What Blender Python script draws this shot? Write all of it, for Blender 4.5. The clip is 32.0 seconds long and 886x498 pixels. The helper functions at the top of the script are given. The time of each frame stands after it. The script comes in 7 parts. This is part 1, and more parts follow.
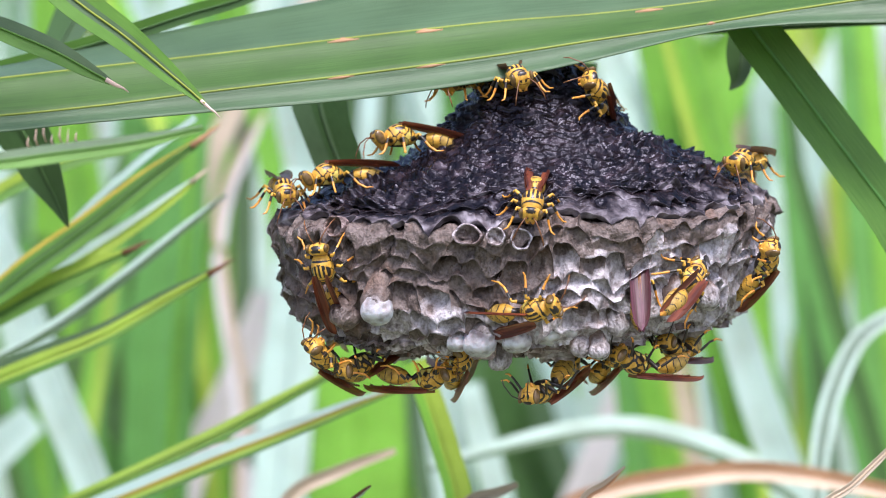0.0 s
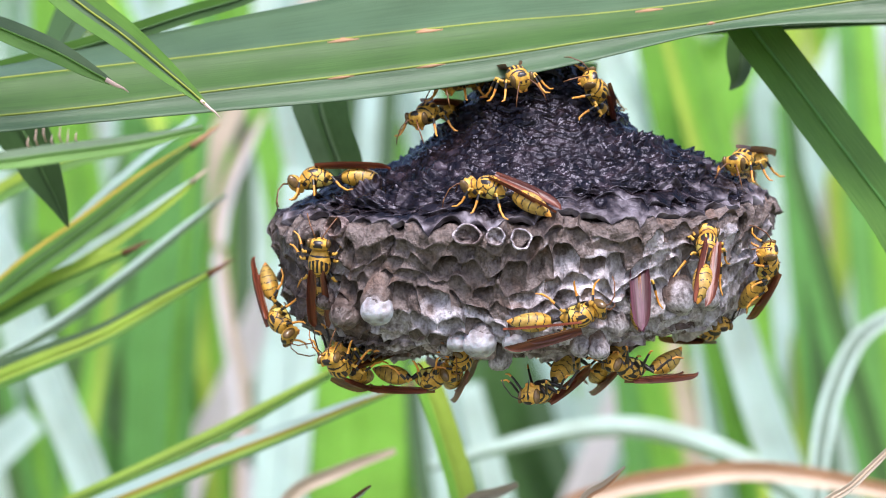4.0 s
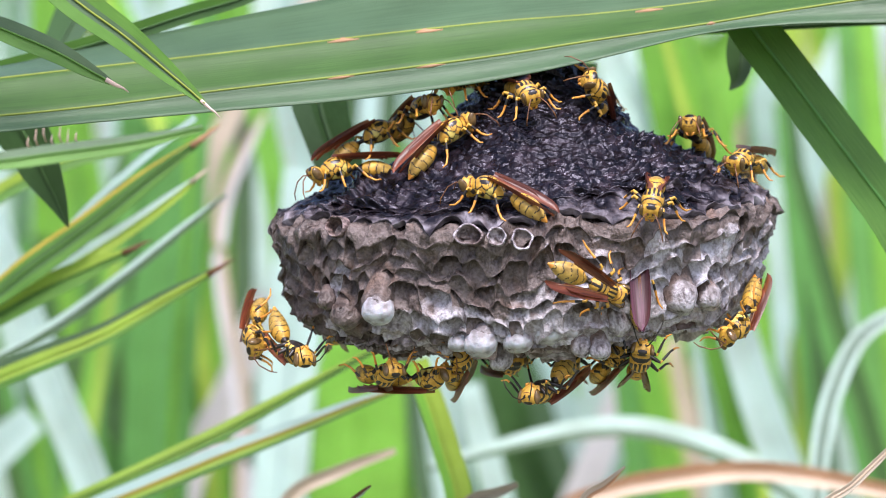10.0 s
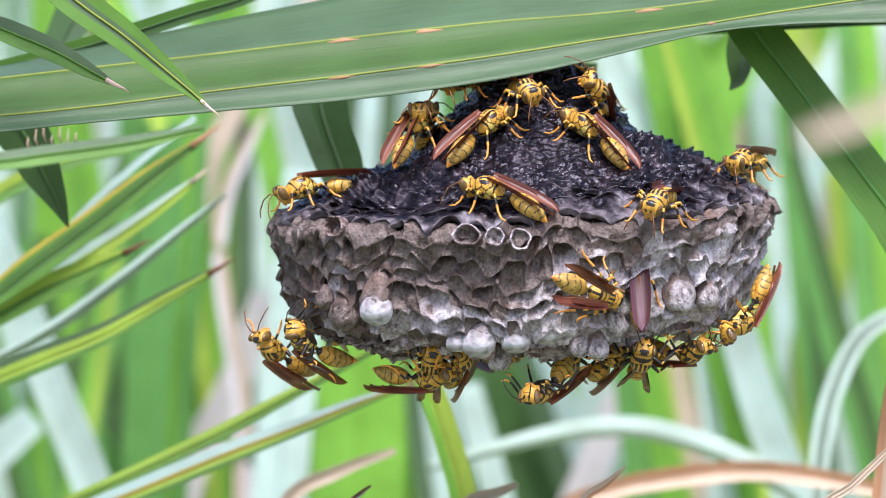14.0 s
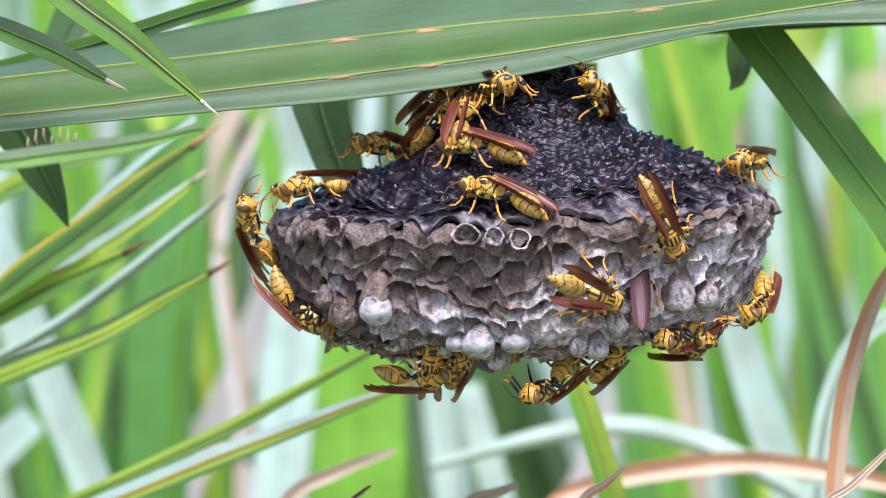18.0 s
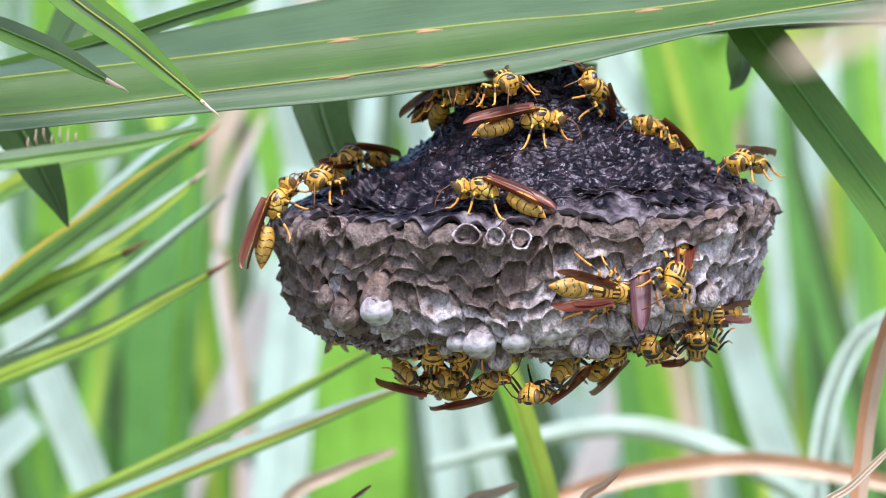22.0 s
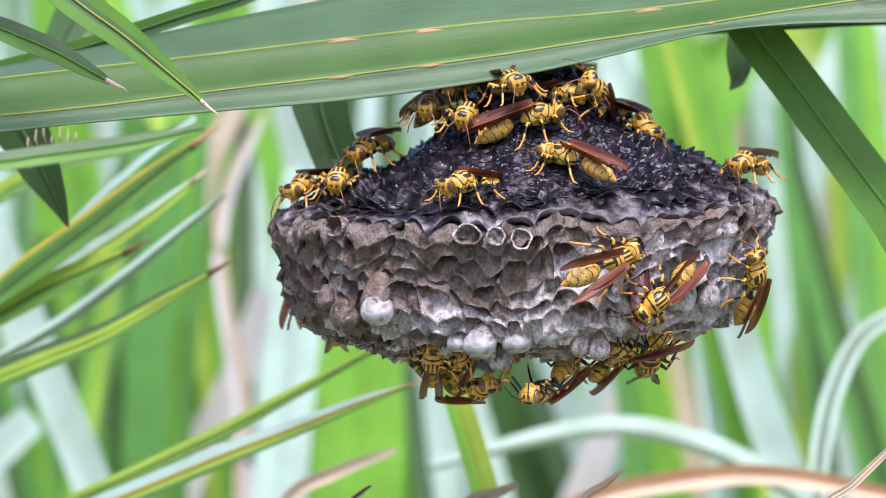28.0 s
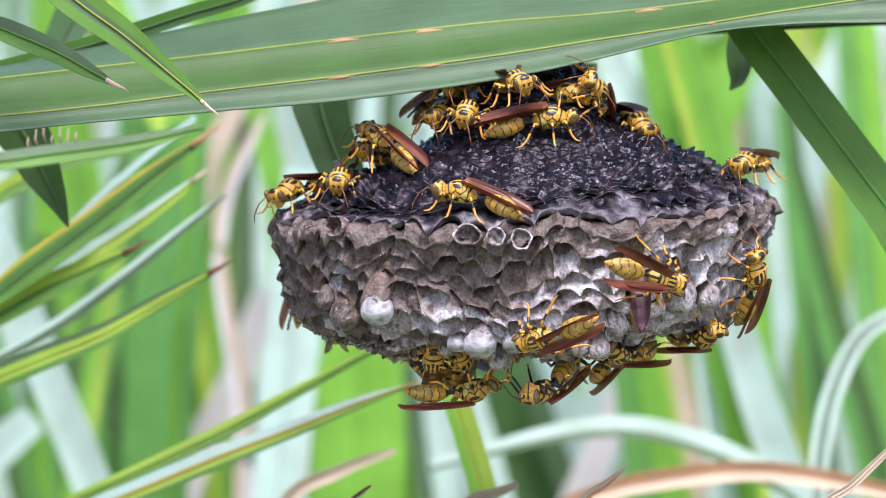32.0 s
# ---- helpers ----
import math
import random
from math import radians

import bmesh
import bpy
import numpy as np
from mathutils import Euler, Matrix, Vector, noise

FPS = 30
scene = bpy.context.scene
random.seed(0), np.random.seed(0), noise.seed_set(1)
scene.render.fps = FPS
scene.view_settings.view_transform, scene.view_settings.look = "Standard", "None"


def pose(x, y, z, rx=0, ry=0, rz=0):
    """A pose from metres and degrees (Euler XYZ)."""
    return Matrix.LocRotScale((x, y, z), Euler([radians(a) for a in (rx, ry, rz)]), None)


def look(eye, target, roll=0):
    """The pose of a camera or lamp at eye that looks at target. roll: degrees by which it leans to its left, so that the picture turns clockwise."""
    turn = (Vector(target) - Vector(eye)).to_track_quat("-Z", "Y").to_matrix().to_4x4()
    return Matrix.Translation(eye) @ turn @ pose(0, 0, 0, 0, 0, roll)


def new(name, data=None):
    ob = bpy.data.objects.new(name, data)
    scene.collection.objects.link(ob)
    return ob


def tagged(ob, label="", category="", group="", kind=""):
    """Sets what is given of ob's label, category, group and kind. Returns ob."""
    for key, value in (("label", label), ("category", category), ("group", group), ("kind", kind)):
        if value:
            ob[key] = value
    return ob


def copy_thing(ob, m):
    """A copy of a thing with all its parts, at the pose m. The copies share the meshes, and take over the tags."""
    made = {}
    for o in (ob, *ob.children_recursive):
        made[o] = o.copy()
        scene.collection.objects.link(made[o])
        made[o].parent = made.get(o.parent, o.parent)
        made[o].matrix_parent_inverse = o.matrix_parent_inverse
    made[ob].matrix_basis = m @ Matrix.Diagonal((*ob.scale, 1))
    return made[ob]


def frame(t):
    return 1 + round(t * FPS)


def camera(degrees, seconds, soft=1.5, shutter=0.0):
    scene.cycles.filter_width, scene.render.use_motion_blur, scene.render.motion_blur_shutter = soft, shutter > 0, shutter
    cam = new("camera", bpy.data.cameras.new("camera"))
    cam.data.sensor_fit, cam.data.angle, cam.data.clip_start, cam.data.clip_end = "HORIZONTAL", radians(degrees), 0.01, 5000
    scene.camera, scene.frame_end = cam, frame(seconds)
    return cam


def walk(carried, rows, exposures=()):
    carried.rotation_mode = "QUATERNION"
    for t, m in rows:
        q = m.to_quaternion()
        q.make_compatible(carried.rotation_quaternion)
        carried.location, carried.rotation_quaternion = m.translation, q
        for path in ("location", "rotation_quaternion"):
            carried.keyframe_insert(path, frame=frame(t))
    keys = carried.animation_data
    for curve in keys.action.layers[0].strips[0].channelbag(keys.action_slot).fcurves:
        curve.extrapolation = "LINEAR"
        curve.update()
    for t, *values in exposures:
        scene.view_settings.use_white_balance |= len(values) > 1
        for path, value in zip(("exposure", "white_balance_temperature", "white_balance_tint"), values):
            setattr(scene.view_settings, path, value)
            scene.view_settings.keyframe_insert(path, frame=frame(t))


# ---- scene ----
# All plans below are in millimetres from the nest's datum D0; MM turns them into metres.
MM = 0.001
D0 = Vector((0.0, 0.0, 1.2))
cam = camera(14.0, 32.0, soft=0.65, shutter=0.5)
EYE = (0.0, -0.8301, 1.2)
walk(cam, [(0.0, look(EYE, (0, 0, 1.2))), (32.0, look(EYE, (0, 0, 1.2)))], exposures=[(0.0, 0.88, 6020, 18), (32.0, 0.88, 6020, 18)])
cam.data.dof.use_dof = True
cam.data.dof.focus_distance = 0.795
cam.data.dof.aperture_fstop = 15.0

# ---- daylight: bright thin cloud, sun high behind the camera ----
world = bpy.data.worlds.new("daylight")
scene.world = world
world.use_nodes = True
wn = world.node_tree.nodes
sky = wn.new("ShaderNodeTexSky")
sky.sky_type, sky.sun_disc = "NISHITA", False
sky.sun_elevation, sky.sun_rotation = radians(60), radians(172)
sky.air_density, sky.dust_density, sky.ozone_density = 1.0, 3.0, 1.0
wn["Background"].inputs["Strength"].default_value = 0.15
world.node_tree.links.new(sky.outputs[0], wn["Background"].inputs["Color"])
sun_data = bpy.data.lights.new("sun", "SUN")
sun_data.energy, sun_data.angle, sun_data.color = 2.8, radians(22), (1.0, 0.96, 0.9)
sun = new("sun", sun_data)
sun.matrix_world = look((0.25, -1.7, 4.2), (0, 0, 1.2))


# ---- materials ----
def material(name, rough=0.5, spec=0.5, metal=0.0):
    m = bpy.data.materials.new(name)
    m.use_nodes = True
    b = m.node_tree.nodes["Principled BSDF"]
    b.inputs["Roughness"].default_value = rough
    b.inputs["Specular IOR Level"].default_value = spec
    b.inputs["Metallic"].default_value = metal
    return m, m.node_tree.nodes, m.node_tree.links, b


def ramp(nodes, stops):
    r = nodes.new("ShaderNodeValToRGB")
    e = r.color_ramp.elements
    while len(e) < len(stops):
        e.new(0.5)
    for k, (p, c) in zip(e, stops):
        k.position, k.color = p, (*c, 1)
    return r


def grain(nodes, links, scale, detail=4, stretch=(1, 1, 1), coord="Object"):
    c = nodes.new("ShaderNodeTexCoord")
    mp = nodes.new("ShaderNodeMapping")
    mp.inputs["Scale"].default_value = stretch
    n = nodes.new("ShaderNodeTexNoise")
    n.inputs["Scale"].default_value, n.inputs["Detail"].default_value = scale, detail
    links.new(c.outputs[coord], mp.inputs["Vector"])
    links.new(mp.outputs[0], n.inputs["Vector"])
    return n


def bump(nodes, links, b, height, strength, dist):
    u = nodes.new("ShaderNodeBump")
    u.inputs["Strength"].default_value, u.inputs["Distance"].default_value = strength, dist
    links.new(height, u.inputs["Height"])
    links.new(u.outputs[0], b.inputs["Normal"])


def mixed(nodes, links, a, b, fac, mode="MIX"):
    x = nodes.new("ShaderNodeMix")
    x.data_type, x.blend_type = "RGBA", mode
    for sock, v in ((x.inputs[6], a), (x.inputs[7], b), (x.inputs[0], fac)):
        if hasattr(v, "links"):
            links.new(v, sock)
        else:
            sock.default_value = (*v, 1) if isinstance(v, tuple) else v
    return x.outputs[2]


def leaf_mat(name, c1, c2, rough=0.45, glow=0.3, spec=0.4):
    """Leaf: lengthwise fibre streaks along the blade's own length (UV x), blotches, light through the blade."""
    m, n, l, b = material(name, rough, spec)
    uv = n.new("ShaderNodeTexCoord")
    mp = n.new("ShaderNodeMapping")
    mp.inputs["Scale"].default_value = (3, 60, 1)
    st = n.new("ShaderNodeTexNoise")
    st.inputs["Scale"].default_value, st.inputs["Detail"].default_value = 1.0, 3
    l.new(uv.outputs["UV"], mp.inputs["Vector"])
    l.new(mp.outputs[0], st.inputs["Vector"])
    bl = grain(n, l, 55, 3)
    r = ramp(n, [(0.3, c1), (0.7, c2)])
    l.new(st.outputs["Fac"], r.inputs[0])
    r2 = ramp(n, [(0.25, (0.62, 0.62, 0.55)), (0.6, (1, 1, 1))])
    l.new(bl.outputs["Fac"], r2.inputs[0])
    col = mixed(n, l, r.outputs[0], r2.outputs[0], 0.55, "MULTIPLY")
    info = n.new("ShaderNodeObjectInfo")
    r3 = ramp(n, [(0.0, (0.8, 0.85, 0.8)), (1.0, (1.15, 1.1, 1.0))])
    l.new(info.outputs["Random"], r3.inputs[0])
    col = mixed(n, l, col, r3.outputs[0], 0.8, "MULTIPLY")
    l.new(col, b.inputs["Base Color"])
    bump(n, l, b, st.outputs["Fac"], 0.25, 0.0004)
    t = n.new("ShaderNodeBsdfTranslucent")
    l.new(col, t.inputs["Color"])
    mx = n.new("ShaderNodeMixShader")
    mx.inputs[0].default_value = glow
    l.new(b.outputs[0], mx.inputs[1])
    l.new(t.outputs[0], mx.inputs[2])
    l.new(mx.outputs[0], n["Material Output"].inputs["Surface"])
    return m


GREEN = leaf_mat("leaf_green", (0.10, 0.24, 0.035), (0.16, 0.34, 0.06))
GREYGREEN = leaf_mat("leaf_grey_green", (0.090, 0.160, 0.078), (0.130, 0.215, 0.110), 0.4)
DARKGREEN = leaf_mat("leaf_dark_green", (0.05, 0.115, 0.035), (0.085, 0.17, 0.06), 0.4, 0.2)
LEAFMID = leaf_mat("leaf_fold_green", (0.060, 0.135, 0.025), (0.092, 0.19, 0.04), 0.45, 0.3)
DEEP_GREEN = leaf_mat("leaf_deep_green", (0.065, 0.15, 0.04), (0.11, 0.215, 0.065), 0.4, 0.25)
BRIGHT = leaf_mat("leaf_bright_green", (0.24, 0.54, 0.06), (0.36, 0.68, 0.12), 0.45, 0.45)
MIDGREEN = leaf_mat("leaf_mid_green", (0.14, 0.38, 0.08), (0.22, 0.48, 0.14), 0.45, 0.4)
# pale blades: the sky's reflection is painted as leaf colour
PALE = leaf_mat("leaf_pale_skylit", (0.62, 0.78, 0.75), (0.74, 0.88, 0.87), 0.3, 0.4)
LIME = leaf_mat("leaf_lime_yellow", (0.42, 0.60, 0.07), (0.56, 0.72, 0.14), 0.5, 0.4)
YELLOW = leaf_mat("leaf_margin_yellow", (0.55, 0.50, 0.06), (0.62, 0.42, 0.08), 0.5, 0.3)
VEIN = leaf_mat("leaf_vein_olive", (0.27, 0.34, 0.05), (0.38, 0.44, 0.08), 0.5, 0.3)
STRAW = leaf_mat("leaf_dry_straw", (0.62, 0.48, 0.38), (0.78, 0.66, 0.55), 0.7, 0.3)
RUST = leaf_mat("leaf_dry_rust", (0.52, 0.25, 0.13), (0.66, 0.40, 0.25), 0.7, 0.2)
BROWNTIP = leaf_mat("leaf_brown_tip", (0.12, 0.05, 0.03), (0.25, 0.12, 0.06), 0.7, 0.1)
LILAC = leaf_mat("leaf_bleached", (0.74, 0.68, 0.74), (0.88, 0.84, 0.90), 0.6, 0.3)
PINKTIP = leaf_mat("leaf_pink_tip", (0.72, 0.48, 0.42), (0.85, 0.72, 0.66), 0.6, 0.2)


def paper_mat(name, c1, c2, c3, rough=0.75):
    """Chewed-wood paper: wavy fibre bands, blotches and pits."""
    m, n, l, b = material(name, rough, 0.4)
    info = n.new("ShaderNodeObjectInfo")
    a = grain(n, l, 520, 8, (1.3, 1.3, 0.6))
    k = grain(n, l, 130, 5)
    for q in (a, k):
        l.new(info.outputs["Random"], q.inputs["Vector"].links[0].from_node.inputs["Location"])
    r = ramp(n, [(0.36, c1), (0.5, c2), (0.63, c3)])
    l.new(a.outputs["Fac"], r.inputs[0])
    r2 = ramp(n, [(0.38, (0.25, 0.18, 0.14)), (0.47, (0.7, 0.64, 0.6)), (0.56, (1.1, 1.1, 1.1))])
    l.new(k.outputs["Fac"], r2.inputs[0])
    r3 = ramp(n, [(0.0, (0.60, 0.54, 0.54)), (0.5, (0.95, 0.95, 0.96)), (1.0, (1.15, 1.15, 1.2))])
    l.new(info.outputs["Random"], r3.inputs[0])
    col = mixed(n, l, r.outputs[0], r2.outputs[0], 0.85, "MULTIPLY")
    col = mixed(n, l, col, r3.outputs[0], 0.8, "MULTIPLY")
    far = n.new("ShaderNodeTexNoise")
    far.inputs["Scale"].default_value, far.inputs["Detail"].default_value = 45, 3
    l.new(info.outputs["Location"], far.inputs["Vector"])
    r4 = ramp(n, [(0.36, (0.72, 0.58, 0.52)), (0.5, (0.95, 0.93, 0.93)), (0.64, (1.18, 1.18, 1.25))])
    l.new(far.outputs["Fac"], r4.inputs[0])
    col = mixed(n, l, col, r4.outputs[0], 0.85, "MULTIPLY")
    l.new(col, b.inputs["Base Color"])
    f = grain(n, l, 900, 6, (1, 1, 2))
    rg = n.new("ShaderNodeMapRange")
    rg.inputs[1].default_value, rg.inputs[2].default_value = 0.35, 0.65
    rg.inputs[3].default_value, rg.inputs[4].default_value = rough - 0.42, rough + 0.1
    l.new(f.outputs["Fac"], rg.inputs[0])
    l.new(rg.outputs[0], b.inputs["Roughness"])
    bump(n, l, b, f.outputs["Fac"], 0.9, 0.0012)
    return m



def silk_mat(name, c1, c2, c3, rough):
    m, n, l, b = material(name, rough, 0.4)
    a = grain(n, l, 350, 8)
    r = ramp(n, [(0.36, c1), (0.5, c2), (0.62, c3)])
    l.new(a.outputs["Fac"], r.inputs[0])
    l.new(r.outputs[0], b.inputs["Base Color"])
    b.inputs["Subsurface Weight"].default_value, b.inputs["Subsurface Scale"].default_value = 0.12, 0.001
    bump(n, l, b, a.outputs["Fac"], 0.8, 0.001)
    return m


PAPER = paper_mat("paper_grey", (0.17, 0.138, 0.138), (0.42, 0.375, 0.385), (0.66, 0.625, 0.64))
# inside paper is darker: the hollows' shade is put into its colour
PAPERSHADE = paper_mat("paper_inside_shade", (0.11, 0.086, 0.078), (0.29, 0.25, 0.24), (0.48, 0.435, 0.43), 0.7)
PAPERRIM = paper_mat("paper_rim_pale", (0.28, 0.235, 0.245), (0.50, 0.45, 0.47), (0.72, 0.68, 0.72), 0.6)
# the pale paper has sky light mixed into its colour
PAPERPALE = paper_mat("paper_pale_skylit", (0.33, 0.30, 0.305), (0.59, 0.56, 0.575), (0.78, 0.765, 0.79), 0.6)
PAPEROLD = paper_mat("paper_old_brown", (0.078, 0.062, 0.054), (0.215, 0.18, 0.165), (0.37, 0.325, 0.31))
PAPERRED = paper_mat("paper_reddish", (0.15, 0.075, 0.065), (0.31, 0.20, 0.18), (0.47, 0.37, 0.36), 0.7)
SILK = silk_mat("silk_white", (0.24, 0.215, 0.22), (0.42, 0.405, 0.43), (0.58, 0.575, 0.615), 0.6)


def comb_mat():
    """Grey comb paper: tone from its age plus painted light, pale to brown, with rusty stains, dark pits and a smeared
    gloss.
    """
    m, n, l, b = material("paper_comb", 0.6, 0.4)
    blot, fine, stain, pit = grain(n, l, 95, 4), grain(n, l, 420, 7, (1, 1, 0.7)), grain(n, l, 150, 5), grain(n, l, 330, 4)
    att = n.new("ShaderNodeAttribute")
    att.attribute_name = "age_light"
    w = n.new("ShaderNodeMath")
    w.operation = "MULTIPLY_ADD"
    l.new(blot.outputs["Fac"], w.inputs[0])
    w.inputs[1].default_value = 1.2
    l.new(att.outputs["Fac"], w.inputs[2])
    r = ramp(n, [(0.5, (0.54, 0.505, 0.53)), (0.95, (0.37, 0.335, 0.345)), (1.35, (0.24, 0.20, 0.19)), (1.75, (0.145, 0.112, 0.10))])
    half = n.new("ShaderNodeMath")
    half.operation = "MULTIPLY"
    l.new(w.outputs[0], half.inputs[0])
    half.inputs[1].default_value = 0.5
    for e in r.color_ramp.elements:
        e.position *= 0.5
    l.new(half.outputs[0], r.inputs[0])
    r2 = ramp(n, [(0.36, (0.34, 0.30, 0.28)), (0.48, (0.85, 0.83, 0.82)), (0.61, (1.2, 1.2, 1.22))])
    l.new(fine.outputs["Fac"], r2.inputs[0])
    col = mixed(n, l, r.outputs[0], r2.outputs[0], 0.85, "MULTIPLY")
    r3 = ramp(n, [(0.57, (0, 0, 0)), (0.70, (1, 1, 1))])
    l.new(stain.outputs["Fac"], r3.inputs[0])
    col = mixed(n, l, col, mixed(n, l, col, (0.17, 0.10, 0.07), 0.6), r3.outputs[0])
    r4 = ramp(n, [(0.29, (0.25, 0.2, 0.17)), (0.40, (1, 1, 1))])
    l.new(pit.outputs["Fac"], r4.inputs[0])
    col = mixed(n, l, col, r4.outputs[0], 0.9, "MULTIPLY")
    fleck = grain(n, l, 1500, 4)
    r5 = ramp(n, [(0.36, (0.5, 0.46, 0.44)), (0.5, (1, 1, 1)), (0.64, (1.35, 1.35, 1.38))])
    l.new(fleck.outputs["Fac"], r5.inputs[0])
    col = mixed(n, l, col, r5.outputs[0], 0.55, "MULTIPLY")
    l.new(col, b.inputs["Base Color"])
    rg = n.new("ShaderNodeMapRange")
    rg.inputs[1].default_value, rg.inputs[2].default_value = 0.38, 0.62
    rg.inputs[3].default_value, rg.inputs[4].default_value = 0.24, 0.7
    l.new(stain.outputs["Fac"], rg.inputs[0])
    l.new(rg.outputs[0], b.inputs["Roughness"])
    both = n.new("ShaderNodeMath")
    both.operation = "MULTIPLY_ADD"
    l.new(fleck.outputs["Fac"], both.inputs[0])
    both.inputs[1].default_value = 0.28
    l.new(fine.outputs["Fac"], both.inputs[2])
    bump(n, l, b, both.outputs[0], 1.0, 0.0014)
    return m


COMB = comb_mat()


def lacquer_mat():
    """Dark varnished comb back, worn to grey paper along the rim."""
    m, n, l, b = material("lacquer_dark", 0.3, 0.3)
    a = grain(n, l, 260, 6)
    r = ramp(n, [(0.38, (0.003, 0.0022, 0.003)), (0.55, (0.010, 0.0065, 0.008)), (0.7, (0.035, 0.024, 0.03))])
    l.new(a.outputs["Fac"], r.inputs[0])
    att = n.new("ShaderNodeAttribute")
    att.attribute_name = "wear"
    r2 = ramp(n, [(0.38, (0.06, 0.046, 0.05)), (0.52, (0.22, 0.185, 0.20)), (0.66, (0.44, 0.40, 0.44))])
    l.new(a.outputs["Fac"], r2.inputs[0])
    w = n.new("ShaderNodeMath")
    w.operation, w.use_clamp = "MULTIPLY_ADD", True
    l.new(a.outputs["Fac"], w.inputs[0])
    w.inputs[1].default_value = 1.2
    sub = n.new("ShaderNodeMath")
    sub.operation = "SUBTRACT"
    l.new(att.outputs["Fac"], sub.inputs[0])
    sub.inputs[1].default_value = 0.92
    l.new(sub.outputs[0], w.inputs[2])
    l.new(mixed(n, l, r.outputs[0], r2.outputs[0], w.outputs[0]), b.inputs["Base Color"])
    wet = grain(n, l, 110, 3)
    rr = n.new("ShaderNodeMapRange")
    l.new(wet.outputs["Fac"], rr.inputs[0])
    rr.inputs[1].default_value, rr.inputs[2].default_value = 0.38, 0.62
    rr.inputs[3].default_value, rr.inputs[4].default_value = 0.07, 0.36
    mxr = n.new("ShaderNodeMath")
    mxr.operation = "MAXIMUM"
    l.new(rr.outputs[0], mxr.inputs[0])
    l.new(w.outputs[0], mxr.inputs[1])
    l.new(mxr.outputs[0], b.inputs["Roughness"])
    b.inputs["Specular Tint"].default_value = (0.82, 0.80, 1.0, 1)
    f = grain(n, l, 360, 6, (0.9, 1, 1.1))
    bump(n, l, b, f.outputs["Fac"], 0.6, 0.0015)
    return m


LACQUER = lacquer_mat()


def chitin(name, c1, c2, rough=0.35, spec=0.5):
    m, n, l, b = material(name, rough, spec)
    a = grain(n, l, 900, 5)
    r = ramp(n, [(0.35, c1), (0.65, c2)])
    l.new(a.outputs["Fac"], r.inputs[0])
    l.new(r.outputs[0], b.inputs["Base Color"])
    bump(n, l, b, a.outputs["Fac"], 0.35, 0.0004)
    return m


W_YELLOW = chitin("chitin_yellow", (0.42, 0.215, 0.02), (0.68, 0.385, 0.05), 0.5)
W_OCHRE = chitin("chitin_ochre", (0.29, 0.17, 0.03), (0.53, 0.34, 0.07), 0.5)
W_PALE = chitin("chitin_pale_yellow", (0.50, 0.38, 0.07), (0.68, 0.54, 0.13), 0.45)
W_BLACK = chitin("chitin_black", (0.010, 0.008, 0.007), (0.03, 0.020, 0.015), 0.35)
W_BROWN = chitin("chitin_brown", (0.10, 0.035, 0.012), (0.22, 0.085, 0.02), 0.4)
W_ORANGE = chitin("chitin_orange", (0.56, 0.20, 0.022), (0.76, 0.36, 0.05), 0.4)
W_EYE = chitin("eye_brown", (0.10, 0.058, 0.018), (0.17, 0.10, 0.035), 0.15)


def wing_mat(name, c1, c2, alpha, rough=0.3):
    m, n, l, b = material(name, rough, 0.45)
    a = grain(n, l, 250, 3, (0.25, 5, 1))
    r = ramp(n, [(0.4, c1), (0.62, c2)])
    l.new(a.outputs["Fac"], r.inputs[0])
    l.new(r.outputs[0], b.inputs["Base Color"])
    bump(n, l, b, a.outputs["Fac"], 0.5, 0.0004)
    tr = n.new("ShaderNodeBsdfTransparent")
    tr.inputs[0].default_value = (0.65, 0.33, 0.16, 1)
    mx = n.new("ShaderNodeMixShader")
    mx.inputs[0].default_value = alpha
    l.new(tr.outputs[0], mx.inputs[1])
    l.new(b.outputs[0], mx.inputs[2])
    l.new(mx.outputs[0], n["Material Output"].inputs["Surface"])
    return m


W_WING = wing_mat("wing_red_brown", (0.075, 0.016, 0.008), (0.23, 0.058, 0.024), 0.86, 0.38)
W_WING2 = wing_mat("wing_violet_sheen", (0.055, 0.015, 0.016), (0.13, 0.042, 0.07), 0.94, 0.5)


# ---- mesh helpers ----
def mesh_of(name, verts, faces, mats, index=None, smooth=True):
    me = bpy.data.meshes.new(name)
    me.from_pydata([tuple(v) for v in verts], [], faces)
    for m in mats:
        me.materials.append(m)
    if index:
        me.polygons.foreach_set("material_index", index)
    if smooth:
        me.polygons.foreach_set("use_smooth", [True] * len(me.polygons))
    me.update()
    return me


def thing(name, data=None, label="", category="", group="", kind="", at=None):
    ob = tagged(new(name, data), label, category, group, kind)
    if at is not None:
        ob.matrix_basis = at
    return ob


def part(name, data, parent, label="", at=None):
    ob = new(name, data)
    ob.parent = parent
    if at is not None:
        ob.matrix_basis = at
    if label:
        ob["label"] = label
    return ob


